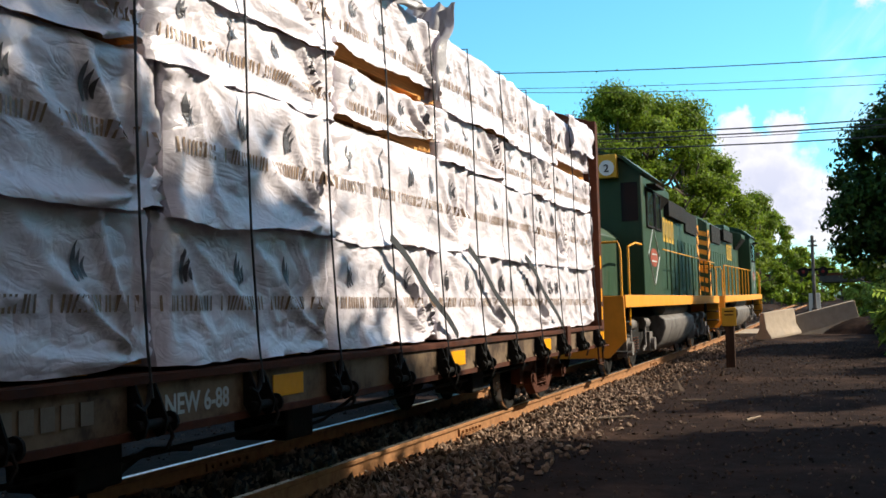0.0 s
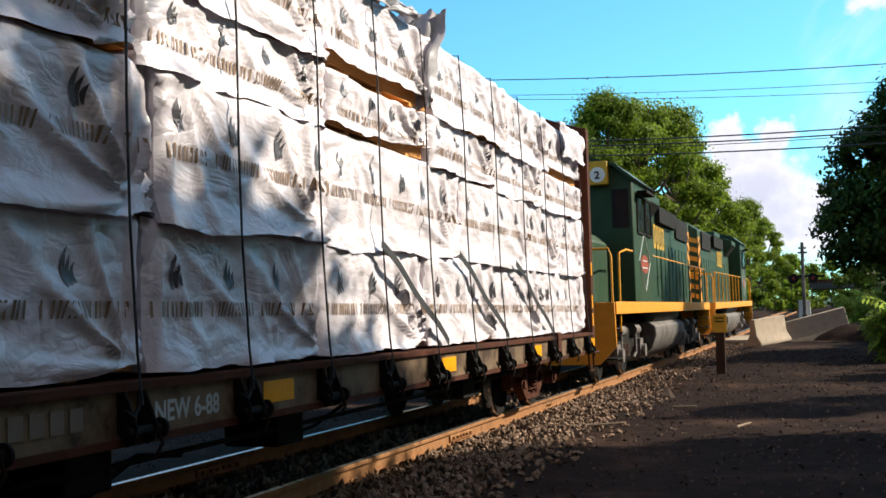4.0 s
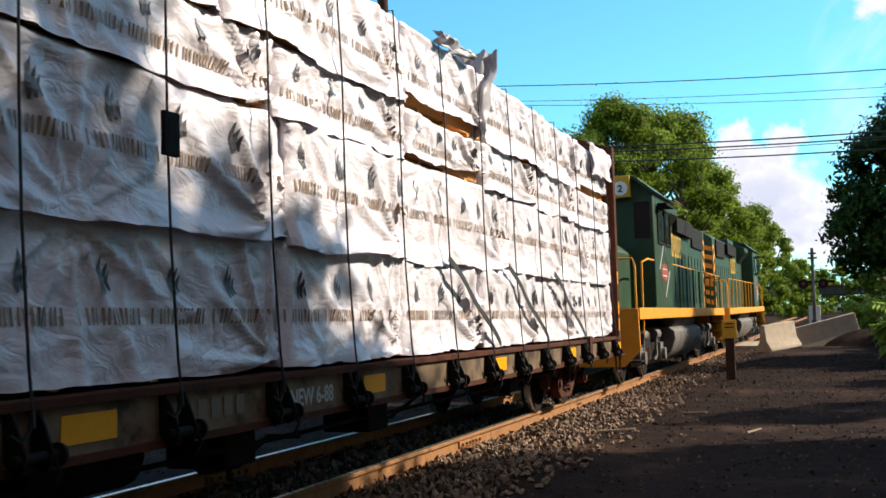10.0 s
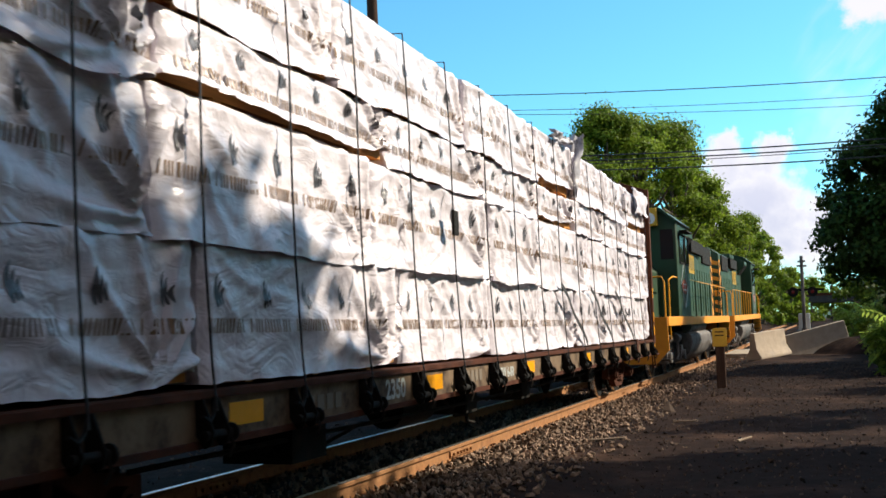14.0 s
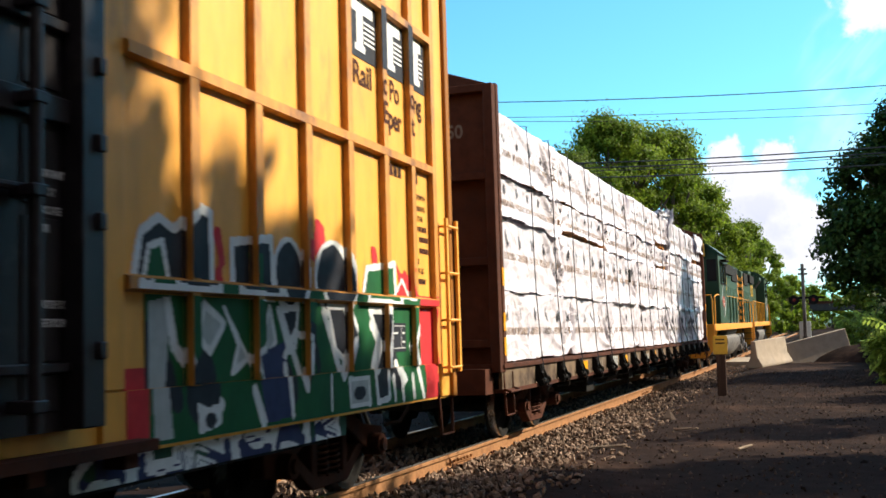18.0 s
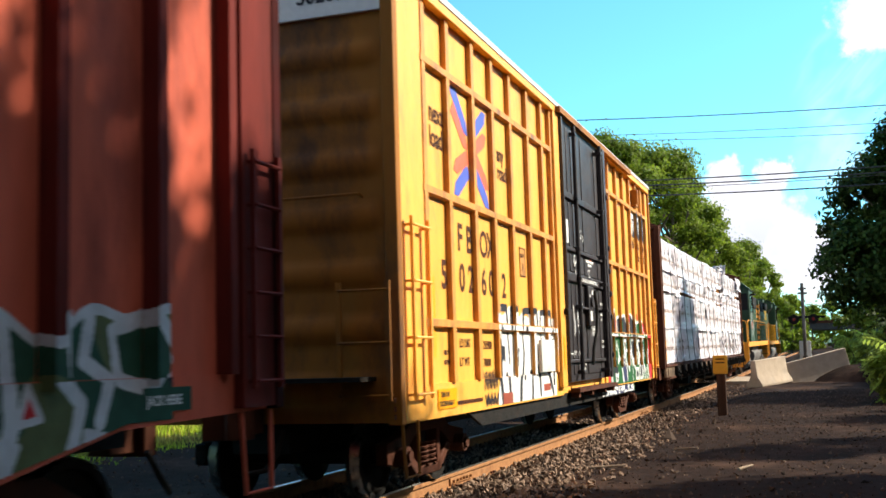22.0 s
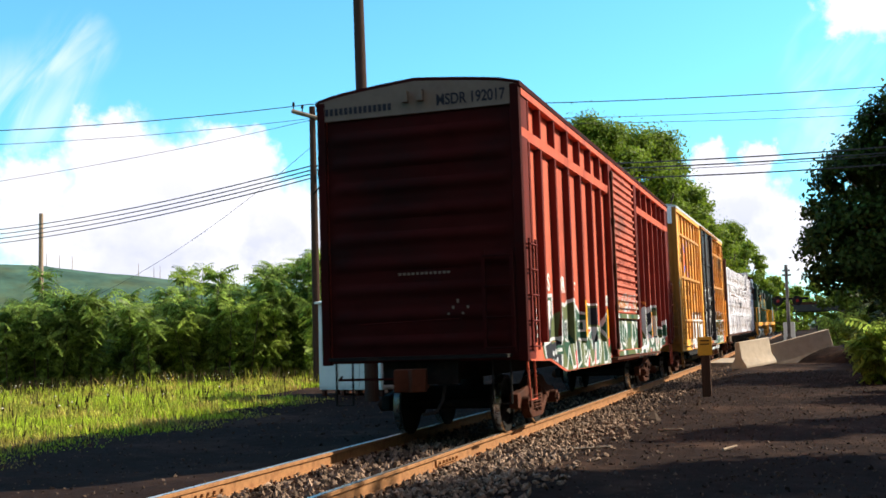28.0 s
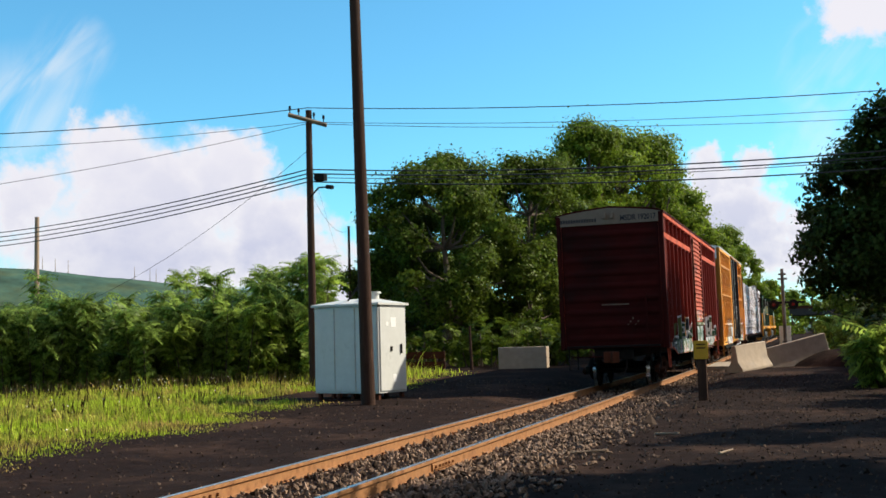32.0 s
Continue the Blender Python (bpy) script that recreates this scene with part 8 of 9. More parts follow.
    for dz, wd in ((0.03, 0.3), (-0.12, 0.32)):
        dia = Shape()
        dia.box(1.4885, 1.491, cy - wd, cy + wd, cz + dz - 0.015, cz + dz + 0.015)
        part("emblem_bar", dia, SPRAY_GREY, emblem, "pale emblem bar")
    for i in range(4):
        num = Shape()
        a, b = sorted((Y(-0.5 - 0.5 * i), Y(-0.16 - 0.5 * i)))
        for p, q, r0, r1 in ((a, b, 3.5, 3.6), (a, b, 2.98, 3.08), (a, a + 0.1, 3.08, 3.5), (b - 0.1, b, 3.08, 3.5)):
            num.box(1.006, 1.01, p, q, r0, r1)
        part("number_bar", num, SIGN_YELLOW, hood, "yellow hollow road number block")
    for y0 in (-5.2, 5.2):
        engine_truck(car, y0)
    return car


def engine_truck(car, y0):
    for dy in (-1.37, 1.37):
        wheels(car, y0 + dy, 0.5)
    b = Shape()
    b.box(-1.0, 1.0, y0 - 0.4, y0 + 0.4, 0.55, 0.95)
    truck = part("truck", b, BLACK, car, "dark locomotive truck")
    for sd in (-1, 1):
        fr = Shape()
        x0, x1 = sorted((sd * 1.0, sd * 1.12))
        fr.prism([(y0 + a, z) for a, z in ((-1.95, 0.55), (-1.95, 0.95), (-0.6, 1.02), (0.6, 1.02), (1.95, 0.95), (1.95, 0.55), (1.7, 0.5), (1.0, 0.62), (0.5, 0.36), (-0.5, 0.36), (-1.0, 0.62), (-1.7, 0.5))], "x", x0, x1)
        part("side_frame", fr, BLACK, truck, bevel=0.02)
        for dy in (-1.37, 1.37):
            q = Shape()
            q.box(*sorted((sd * 1.05, sd * 1.25)), y0 + dy - 0.2, y0 + dy + 0.2, 0.36, 0.78)
            q.tube((sd * 1.2, y0 + dy, 0.52), (sd * 1.34, y0 + dy, 0.52), 0.14, 12)
            part("journal_box", q, GREY_TANK, truck)
        for dy in (-0.85, 0.85):
            q = Shape()
            q.tube((sd * 1.16, y0 + dy - 0.2, 0.98), (sd * 1.16, y0 + dy + 0.35, 0.98), 0.12, 12)
            q.bent([(sd * 1.2, y0 + dy, 0.92), (sd * 1.22, y0 + dy - 0.1, 0.5), (sd * 1.2, y0 + dy - 0.3, 0.4)], 0.03, 6)
            part("brake_cylinder", q, GREY_TANK, truck)
        for dy in (-0.2, 0.2):
            sp = Shape()
            coil(sp, sd * 1.06, y0 + dy, 0.4, 0.7, 0.11)
            part("spring", sp, RUST, truck)
    return truck


locomotive(10.15, -1, 1)
locomotive(28.4, 1, 2)


# ---- trees and shrubs ----
def leaf_cloud(rng, centres, radii, n, size, ragged=0.16, up=0.35, long=1.7):
    """Many small folded leaves, gathered in uneven clumps near the skin of each lobe."""
    centres, radii = np.array(centres, float), np.array(radii, float)
    w = (radii[:, 0] * radii[:, 1] * radii[:, 2]) ** 0.75
    pick = rng.choice(len(centres), n, p=w / w.sum())
    # clump directions keep the outline ragged
    k = 34
    cd = rng.normal(size=(len(centres), k, 3))
    cd /= np.linalg.norm(cd, axis=2, keepdims=True)
    cr = rng.uniform(0.55, 1.08, size=(len(centres), k)) 
    c = rng.integers(0, k, n)
    d = cd[pick, c] + rng.normal(scale=ragged, size=(n, 3))
    r = cr[pick, c] * rng.uniform(0.72, 1.04, n)
    p = centres[pick] + d * r[:, None] * radii[pick]
    nrm = d + rng.normal(scale=0.7, size=(n, 3)) + np.array([0, 0, up])
    nrm /= np.linalg.norm(nrm, axis=1, keepdims=True)
    t = rng.normal(size=(n, 3))
    t -= nrm * (t * nrm).sum(1, keepdims=True)
    t /= np.linalg.norm(t, axis=1, keepdims=True)
    b = np.cross(nrm, t)
    s = size * rng.uniform(0.6, 1.35, n)[:, None]
    q = np.stack([p - t * s * long * 0.5, p + b * s * 0.5 + nrm * s * 0.12, p + t * s * long * 0.5, p - b * s * 0.5 + nrm * s * 0.12], 1)
    return q.reshape(-1, 3)


def tree(x, y, height, spread, seed, leaves, size, mat, label, bare=0.28, lobes=9, lean=0.0, group="trees", crown=(), flat=0.8, ragged=0.26):
    rng, rnd = np.random.default_rng(seed), random.Random(seed)
    z0 = ground_z(x, y)
    t = thing("tree", label, "tree", group, at=Matrix.Translation((x, y, z0)))
    wood = Shape()
    r0 = height * 0.018 + 0.05
    pts = [Vector((0, 0, -0.1))]
    for i in range(1, 6):
        q = i / 5
        pts.append(Vector((lean * q * height * 0.15 + rnd.uniform(-0.03, 0.03) * height * 0.5, rnd.uniform(-0.02, 0.02) * height * 0.5, height * 0.82 * q)))
    for i in range(5):
        wood.tube(pts[i], pts[i + 1], r0 * (1.15 - 0.19 * i), 9, r0 * (1.15 - 0.19 * (i + 1)), False)
    cs, rs = [], []
    for c, rr in [(Vector(c[:3]), c[3]) for c in crown]:
        cs.append(c)
        rs.append((rr, rr, rr * 0.85))
        st = pts[2].lerp(pts[3], min(1, max(0, c.z / height - 0.4)))
        mid = st.lerp(c, 0.5) + Vector((0, 0, -0.03 * height))
        wood.tube(st, mid, r0 * 0.42, 6, r0 * 0.3, False)
        wood.tube(mid, c, r0 * 0.3, 6, r0 * 0.1, False)
    lobes = 0 if crown else 3 * lobes
    for i in range(lobes):
        a = 2.4 * i + rnd.uniform(-0.4, 0.4)
        q = bare + (0.95 - bare) * (i + 0.5) / lobes
        reach = spread * math.sin(math.pi * min(1, 0.2 + 0.78 * (q - bare) / (1 - bare))) ** 0.8 * rnd.uniform(0.3, 0.98)
        c = Vector((math.cos(a) * reach + lean * q * height * 0.15, math.sin(a) * reach, height * q))
        rr = spread * rnd.uniform(0.14, 0.31)
        cs.append(c)
        rs.append((rr, rr, rr * flat * rnd.uniform(0.75, 1.0)))
        k = min(4, int(q * 5))
        st = pts[k].lerp(pts[k + 1], 0.3)
        mid = st.lerp(c, 0.5) + Vector((0, 0, -0.04 * height))
        wood.tube(st, mid, r0 * 0.42, 6, r0 * 0.3, False)
        wood.tube(mid, c, r0 * 0.3, 6, r0 * 0.1, False)
        for _ in range(4):
            e = c + Vector((rnd.uniform(-1, 1), rnd.uniform(-1, 1), rnd.uniform(-0.4, 1))) * rr * 0.8
            wood.tube(c.lerp(mid, rnd.uniform(0, 0.5)), e, r0 * 0.11, 4, r0 * 0.03, False)
    if not crown:
        cs.append(Vector((lean * height * 0.14, 0, height * 0.9)))
        rs.append((spread * 0.42, spread * 0.42, height * 0.1))
    part("trunk", raw_mesh("trunk", wood.v, wood.f, True), BARK, t, "grey-brown trunk and limbs")
    part("crown", quads_mesh("crown", leaf_cloud(rng, cs, rs, leaves, size, ragged)), mat, t, "ragged leafy crown")
    return t


def shrub(x, y, height, spread, seed, leaves, size, mat, label="dense green sumac shrub at the meadow's edge", group="shrubs"):
    rnd = random.Random(seed)
    t = thing("shrub", label, "shrub", group, at=Matrix.Translation((x, y, ground_z(x, y))))
    wood = Shape()
    v = []
    tips = []
    for i in range(max(6, int(spread * 7))):
        a, r = rnd.uniform(0, 6.28), spread * math.sqrt(rnd.random())
        bx, by = math.cos(a) * r * 0.7, math.sin(a) * r * 0.7
        h = height * rnd.uniform(0.45, 1.0) * (1 - 0.35 * (r / spread) ** 2)
        top = Vector((bx * 1.35, by * 1.35, h))
        wood.tube((bx, by, -0.05), top, 0.035, 5, 0.012, False)
        tips.append((Vector((bx, by, 0)), top))
    # pinnate fronds arching out from the tops, and fill lower down
    n = leaves // 14
    for _ in range(n):
        b, top = rnd.choice(tips)
        # whorls at the tips and loose fill all down the stems
        q = 1.0 if rnd.random() < 0.22 else rnd.uniform(0.12, 1.0)
        p = b.lerp(top, q)
        a = rnd.uniform(0, 6.28)
        ln = rnd.uniform(0.3, 0.62) * (1.25 if q > 0.98 else 0.8)
        out = Vector((math.cos(a), math.sin(a), 0))
        rise = rnd.uniform(-0.2, 1.1)
        turn = rnd.uniform(-1.25, 1.25)
        side = Vector((-math.sin(a) * math.cos(turn), math.cos(a) * math.cos(turn), math.sin(turn)))
        for i in range(7):
            u = (i + 1) / 7
            c = p + out * ln * u + Vector((0, 0, ln * (rise * u - 0.5 * u * u)))
            for sd in (-1, 1):
                l = size * (1.15 - 0.5 * abs(u - 0.45))
                tip = c + side * sd * l + out * l * 0.35 + Vector((0, 0, -l * 0.3))
                w = out * l * 0.27
                v += [c - w * 0.4, c.lerp(tip, 0.5) - w, tip, c.lerp(tip, 0.5) + w]
    part("stem_clump", raw_mesh("stem_clump", wood.v, wood.f, True), BARK, t)
    part("foliage", quads_mesh("foliage", np.array([tuple(q) for q in v])), mat, t)
    return t


def plant_all():
    near = "broad green deciduous tree beyond the meadow"
    line = "tall leafy tree beside the railway"
    tree(-17.2, 53.6, 10.8, 4.6, 11, 56000, 0.115, LEAF_B, near, 0.22, 11)
    tree(-20.6, 56.5, 8.6, 3.4, 12, 33000, 0.115, LEAF_B, near, 0.16, 9)
    tree(-14.2, 60.3, 11.4, 4.4, 13, 50000, 0.115, LEAF_B, near, 0.2, 10)
    tree(-12.9, 72.5, 15.6, 4.6, 14, 56000, 0.12, LEAF_A, line, 0.15, 12)
    tree(-11.4, 77.0, 15.4, 4.6, 44, 36000, 0.14, LEAF_A, line, 0.06, 12)
    tree(-14.6, 70.0, 11.5, 4.4, 45, 30000, 0.13, LEAF_B, line, 0.05, 11)
    tree(-8.6, 88.0, 12.5, 4.0, 46, 24000, 0.15, LEAF_A, line, 0.05, 11)
    for i, (x, y, h) in enumerate(((-13.6, 57.5, 6.0), (-17.2, 61.0, 7.0), (-21.0, 63.0, 6.5), (-11.2, 66.0, 6.5), (-25.5, 66.0, 6.0), (-9.9, 71.0, 7.0))):
        tree(x, y, h, 3.4, 140 + i, 15000, 0.13, LEAF_B, near, 0.02, 9)
    tree(-10.0, 82.0, 16.2, 4.8, 15, 35739, 0.15, LEAF_A, line, 0.12, 12)
    tree(-16.5, 78.0, 14.0, 5.0, 16, 33649, 0.11, LEAF_B, line, 0.12, 11)
    tree(-9.6, 95.0, 13.6, 4.4, 17, 28215, 0.15, LEAF_C, line, 0.1, 11)
    tree(-9.6, 108.0, 13.2, 4.2, 18, 24453, 0.15, LEAF_C, line, 0.08, 11)
    tree(-6.8, 119.0, 12.2, 3.2, 19, 20691, 0.15, LEAF_A, line, 0.08, 10)
    tree(-8.2, 134.0, 12.0, 4.2, 20, 18810, 0.15, LEAF_A, line, 0.06, 10)
    tree(-13.0, 125.0, 13.0, 5.0, 21, 18810, 0.15, LEAF_B, line, 0.06, 10)
    tree(-23.0, 68.0, 10.0, 4.6, 22, 24996, 0.11, LEAF_B, near, 0.1, 9)
    # right of the line
    side = "dark shady tree standing over the cinder yard"
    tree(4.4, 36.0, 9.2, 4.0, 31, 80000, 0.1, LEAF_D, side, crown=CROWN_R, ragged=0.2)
    tree(11.5, 52.5, 10.5, 3.4, 32, 14000, 0.16, LEAF_B, side, 0.1, 10)
    tree(7.2, 60.0, 8.5, 3.6, 33, 14000, 0.16, LEAF_B, side, 0.08, 9)
    tree(6.4, 80.0, 12.5, 4.4, 34, 14000, 0.2, LEAF_B, side, 0.06, 8)
    tree(7.4, 92.0, 12.5, 4.6, 35, 12000, 0.2, LEAF_B, side, 0.06, 9)
    tree(8.2, 106.0, 12.0, 4.6, 36, 10000, 0.22, LEAF_B, side, 0.06, 9)
    tree(5.6, 122.0, 9.0, 4.0, 37, 8000, 0.24, LEAF_B, side, 0.04, 9)
    tree(9.5, 140.0, 9.0, 4.6, 38, 7000, 0.26, LEAF_B, side, 0.04, 9)
    tree(5.2, 9.8, 10.2, 3.5, 50, 15500, 0.17, LEAF_B, side, crown=CROWN_A, ragged=0.3)
    tree(5.4, 14.4, 8.6, 2.5, 51, 21000, 0.17, LEAF_B, side, crown=CROWN_B, ragged=0.34)
    for i, (x, y, h, sp, n) in enumerate(SHADE, 2):
        tree(x, y, h, sp, 50 + i, n, 0.17, LEAF_B, side, 0.3, 12)
    # unseen trees behind and beside the camera, added to block sky light
    closing = [(-6 + 4.0 * i, -8.5 - 1.5 * (i % 2), 14.5) for i in range(7)] + [(-10 - 4.2 * i, -10 - (i % 2), 13) for i in range(6)] + [(10, 0, 11), (15, -2, 13)]
    closing += [(-26 + 7.0 * i, -17 - 2.0 * (i % 2), 19) for i in range(8)]
    closing += [(23 + 2.0 * (i % 2), 4 + 6.5 * i, 5.5) for i in range(10)]
    for i, (x, y, h) in enumerate(closing):
        tree(x, y, h, 4.4, 80 + i, 5200, 0.5, LEAF_B, "unseen leafy tree added to hold back sky light", 0.05, 12, ragged=0.24)
    # lit scrub and woods beyond the bridge
    for i in range(12):
        tree(-20 + 3.2 * i, 186 + 9 * (i % 3), 6.6 + 1.5 * ((i * 7) % 5) / 5, 3.0, 120 + i, 2600, 0.32, LEAF_C if i % 2 else LEAF_A, "leafy tree beyond the road bridge", 0.03, 9)
    rnd = random.Random(77)
    for i in range(38):
        q = (i % 19) / 18
        deep = 3.4 * (i // 19)
        x = -34 + 17.4 * q + rnd.uniform(-0.6, 0.6) - 0.62 * deep
        y = 25.5 + 11.5 * q + rnd.uniform(-1, 1) + 0.78 * deep
        # tall at both ends of the thicket, low in its middle
        h = (3.2 + 1.3 * abs(2 * q - 1.05) ** 1.3 + rnd.uniform(-0.8, 0.6)) * (1.18 if deep else 1.0)
        shrub(x, y, h, rnd.uniform(1.1, 1.9), 200 + i, 12500 if not deep else 8000, 0.15, SHRUB_A if i % 3 else SHRUB_C)
    for i, (x, y, h, sp) in enumerate(((-17.0, 37.5, 3.9, 1.2), (-18.4, 39.0, 4.4, 1.1), (-14.6, 36.0, 1.6, 1.0), (-13.2, 33.5, 1.1, 0.8))):
        shrub(x, y, h, sp, 260 + i, 6500, 0.16, SHRUB_C if i % 2 else SHRUB_A)
    for i, (x, y, h, sp) in enumerate(((-13.6, 48.0, 2.2, 1.6), (-10.6, 47.0, 1.9, 1.5), (-16.5, 49.0, 2.4, 1.5), (-12.0, 50.0, 2.6, 1.6))):
        shrub(x, y, h, sp, 280 + i, 2400, 0.2, LEAF_B, "low leafy brush under the trees")
    for i, (x, y, h, sp) in enumerate(((2.1, 29.5, 1.9, 0.8), (3.2, 31.0, 2.3, 1.2), (2.9, 34.0, 1.9, 1.2), (2.6, 38.5, 1.7, 1.0), (3.9, 27.0, 2.0, 1.1), (3.0, 46.0, 2.2, 1.5), (2.4, 56.0, 2.0, 1.5))):
        shrub(x, y, h, sp, 300 + i, 5200, 0.17, SHRUB_C, "bright leafy bush at the yard's edge")

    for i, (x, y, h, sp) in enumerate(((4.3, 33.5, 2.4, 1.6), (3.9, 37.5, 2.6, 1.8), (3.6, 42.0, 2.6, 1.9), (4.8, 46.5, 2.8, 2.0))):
        shrub(x, y, h, sp, 330 + i, 4200, 0.19, LEAF_D, "bush coloured dark for the shade under the yard trees")
    tree(-6.8, 150.0, 12.5, 3.6, 41, 9000, 0.26, LEAF_A, line, 0.04, 11)
    tree(-3.4, 160.0, 8.2, 3.2, 42, 7000, 0.26, LEAF_A, line, 0.04, 10)


CROWN_R = [(-3.7, 0.0, 3.9, 0.85), (-3.4, 0.8, 4.9, 0.9), (-2.9, -0.6, 5.9, 0.95), (-3.5, -0.5, 2.95, 0.7), (-2.4, 0.5, 6.6, 0.95), (-1.7, -0.4, 7.4, 1.0), (-0.9, 0.4, 7.9, 1.1), (0.2, 0.0, 8.3, 1.2), (-2.6, 0.2, 4.6, 1.2), (-2.5, -0.4, 3.3, 1.0),
           (-1.5, 0.3, 5.8, 1.3), (-1.6, -0.5, 4.3, 1.3), (-1.5, 0.5, 2.9, 1.2), (-0.3, -0.3, 6.4, 1.4), (-0.3, 0.3, 4.7, 1.4), (-0.3, -0.2, 3.0, 1.2), (1.2, 0.3, 7.0, 1.5), (1.2, -0.3, 5.0, 1.5), (1.2, 0.2, 3.2, 1.4), (2.6, 0, 6.0, 1.6), (2.6, 0, 3.8, 1.6)]
# boughs (along x, along y, height, reach) of the two trees that dapple the passing cars
CROWN_A = [(-0.2, 0.95, 10.8, 0.5), (0.2, 1.2, 10.0, 0.75), (-0.2, -0.8, 10.2, 0.8), (0.2, 0.3, 9.4, 1.0), (-0.2, 2.2, 9.2, 0.8), (0.1, 1.2, 8.9, 1.0), (-0.2, 2.9, 8.5, 0.9), (-0.3, -1.2, 8.9, 1.2), (0.0, 2.45, 10.1, 0.4), (0.0, 3.3, 9.7, 0.45), (0.4, 1.6, 8.0, 1.2), (-0.4, 2.8, 7.6, 1.1), (0.2, -2.2, 7.4, 1.4), (0.0, 0.2, 6.8, 1.4), (0.3, 2.4, 6.3, 1.2), (-0.3, -1.8, 5.8, 1.4), (0.0, 1.5, 5.2, 1.2)]
CROWN_B = [(-0.2, -0.9, 8.0, 0.9), (0.0, 0.2, 7.8, 0.85), (0.1, 1.1, 7.5, 0.75), (0.2, 0.1, 6.8, 1.1), (-0.2, 1.5, 6.7, 0.9), (0.2, -0.9, 6.5, 1.1), (0.1, 1.1, 5.4, 1.0), (-0.1, 2.4, 5.9, 0.9), (0.0, 0.0, 5.0, 1.1), (0.3, 2.2, 4.7, 1.0), (0.0, 3.2, 5.0, 0.9), (0.0, 1.9, 7.2, 0.8), (-0.1, 2.8, 6.7, 0.8), (0.1, -0.3, 8.3, 0.7)]
SHADE = [(9.4, 17.0, 9.2, 2.4, 11000), (8.6, 23.6, 8.8, 1.9, 11000), (11.4, 30.5, 9.0, 2.8, 9000), (7.6, 5.0, 11.2, 3.6, 7500), (6.6, 0.0, 11.0, 4.0, 7000)]
plant_all()


# ---- the ridge, the crossing, poles and wires, the yard's furniture ----
def ridge():
    """A long wooded ridge far behind the meadow, with thin masts on its crest."""
    s = Shape()

    def at(u, v):
        x = -1000 + 1300 * u
        crest = 67 - 0.137 * (x + 558) if x > -558 else 67 - 0.03 * (x + 558)
        crest = max(12.0, crest) + 1.6 * noise.noise((x * 0.02, 0, 0)) + 0.8 * noise.noise((x * 0.09, 2, 0))
        return Vector((x, 520 + 186 * v + 0.64 * (x + 558), 2 + (crest - 2) * math.sin(v * math.pi / 2) + 2.0 * noise.noise((x * 0.03, v * 5, 1)) * (1 - v)))
    s.grid(150, 14, at)
    solo("ridge", s, HILL, "long blue-green wooded ridge on the horizon", "hill", kind="structure")
    m = Shape()
    m.tube((0, 0, -2), (0, 0, 10), 0.35, 5, 0.15)
    me = m.mesh("mast")
    me.materials.append(POLE_PALE)
    for x in (-556, -548, -540, -498, -488, -484, -428, -424, -418):
        yy = 706 + 0.64 * (x + 558)
        z = 67 - 0.137 * (x + 558)
        o = new("radio_mast", me)
        o.matrix_basis = Matrix.Translation((x, yy, z))
        tagged(o, "thin radio mast on the far ridge", "mast", "ridge masts")


def wire(a, b, sag, r=0.014, beyond=0.0, label="dark overhead wire strung between poles"):
    a, b = Vector(a), Vector(b)
    s = Shape()
    n = 20
    us = [(1 + beyond) * i / n for i in range(n + 1)]
    pts = [a + (b - a) * u - Vector((0, 0, sag * 4 * u * (1 - u))) for u in us]
    k = 5
    v, f = [], []
    for p in pts:
        for j in range(k):
            v.append(p + Vector((0, r * math.cos(6.283 * j / k), r * math.sin(6.283 * j / k))))
    f = [(i * k + j, i * k + (j + 1) % k, (i + 1) * k + (j + 1) % k, (i + 1) * k + j) for i in range(n) for j in range(k)]
    s.add(v, f)
    return solo("overhead_wire", s, CABLE, label, "wire", "overhead wires")


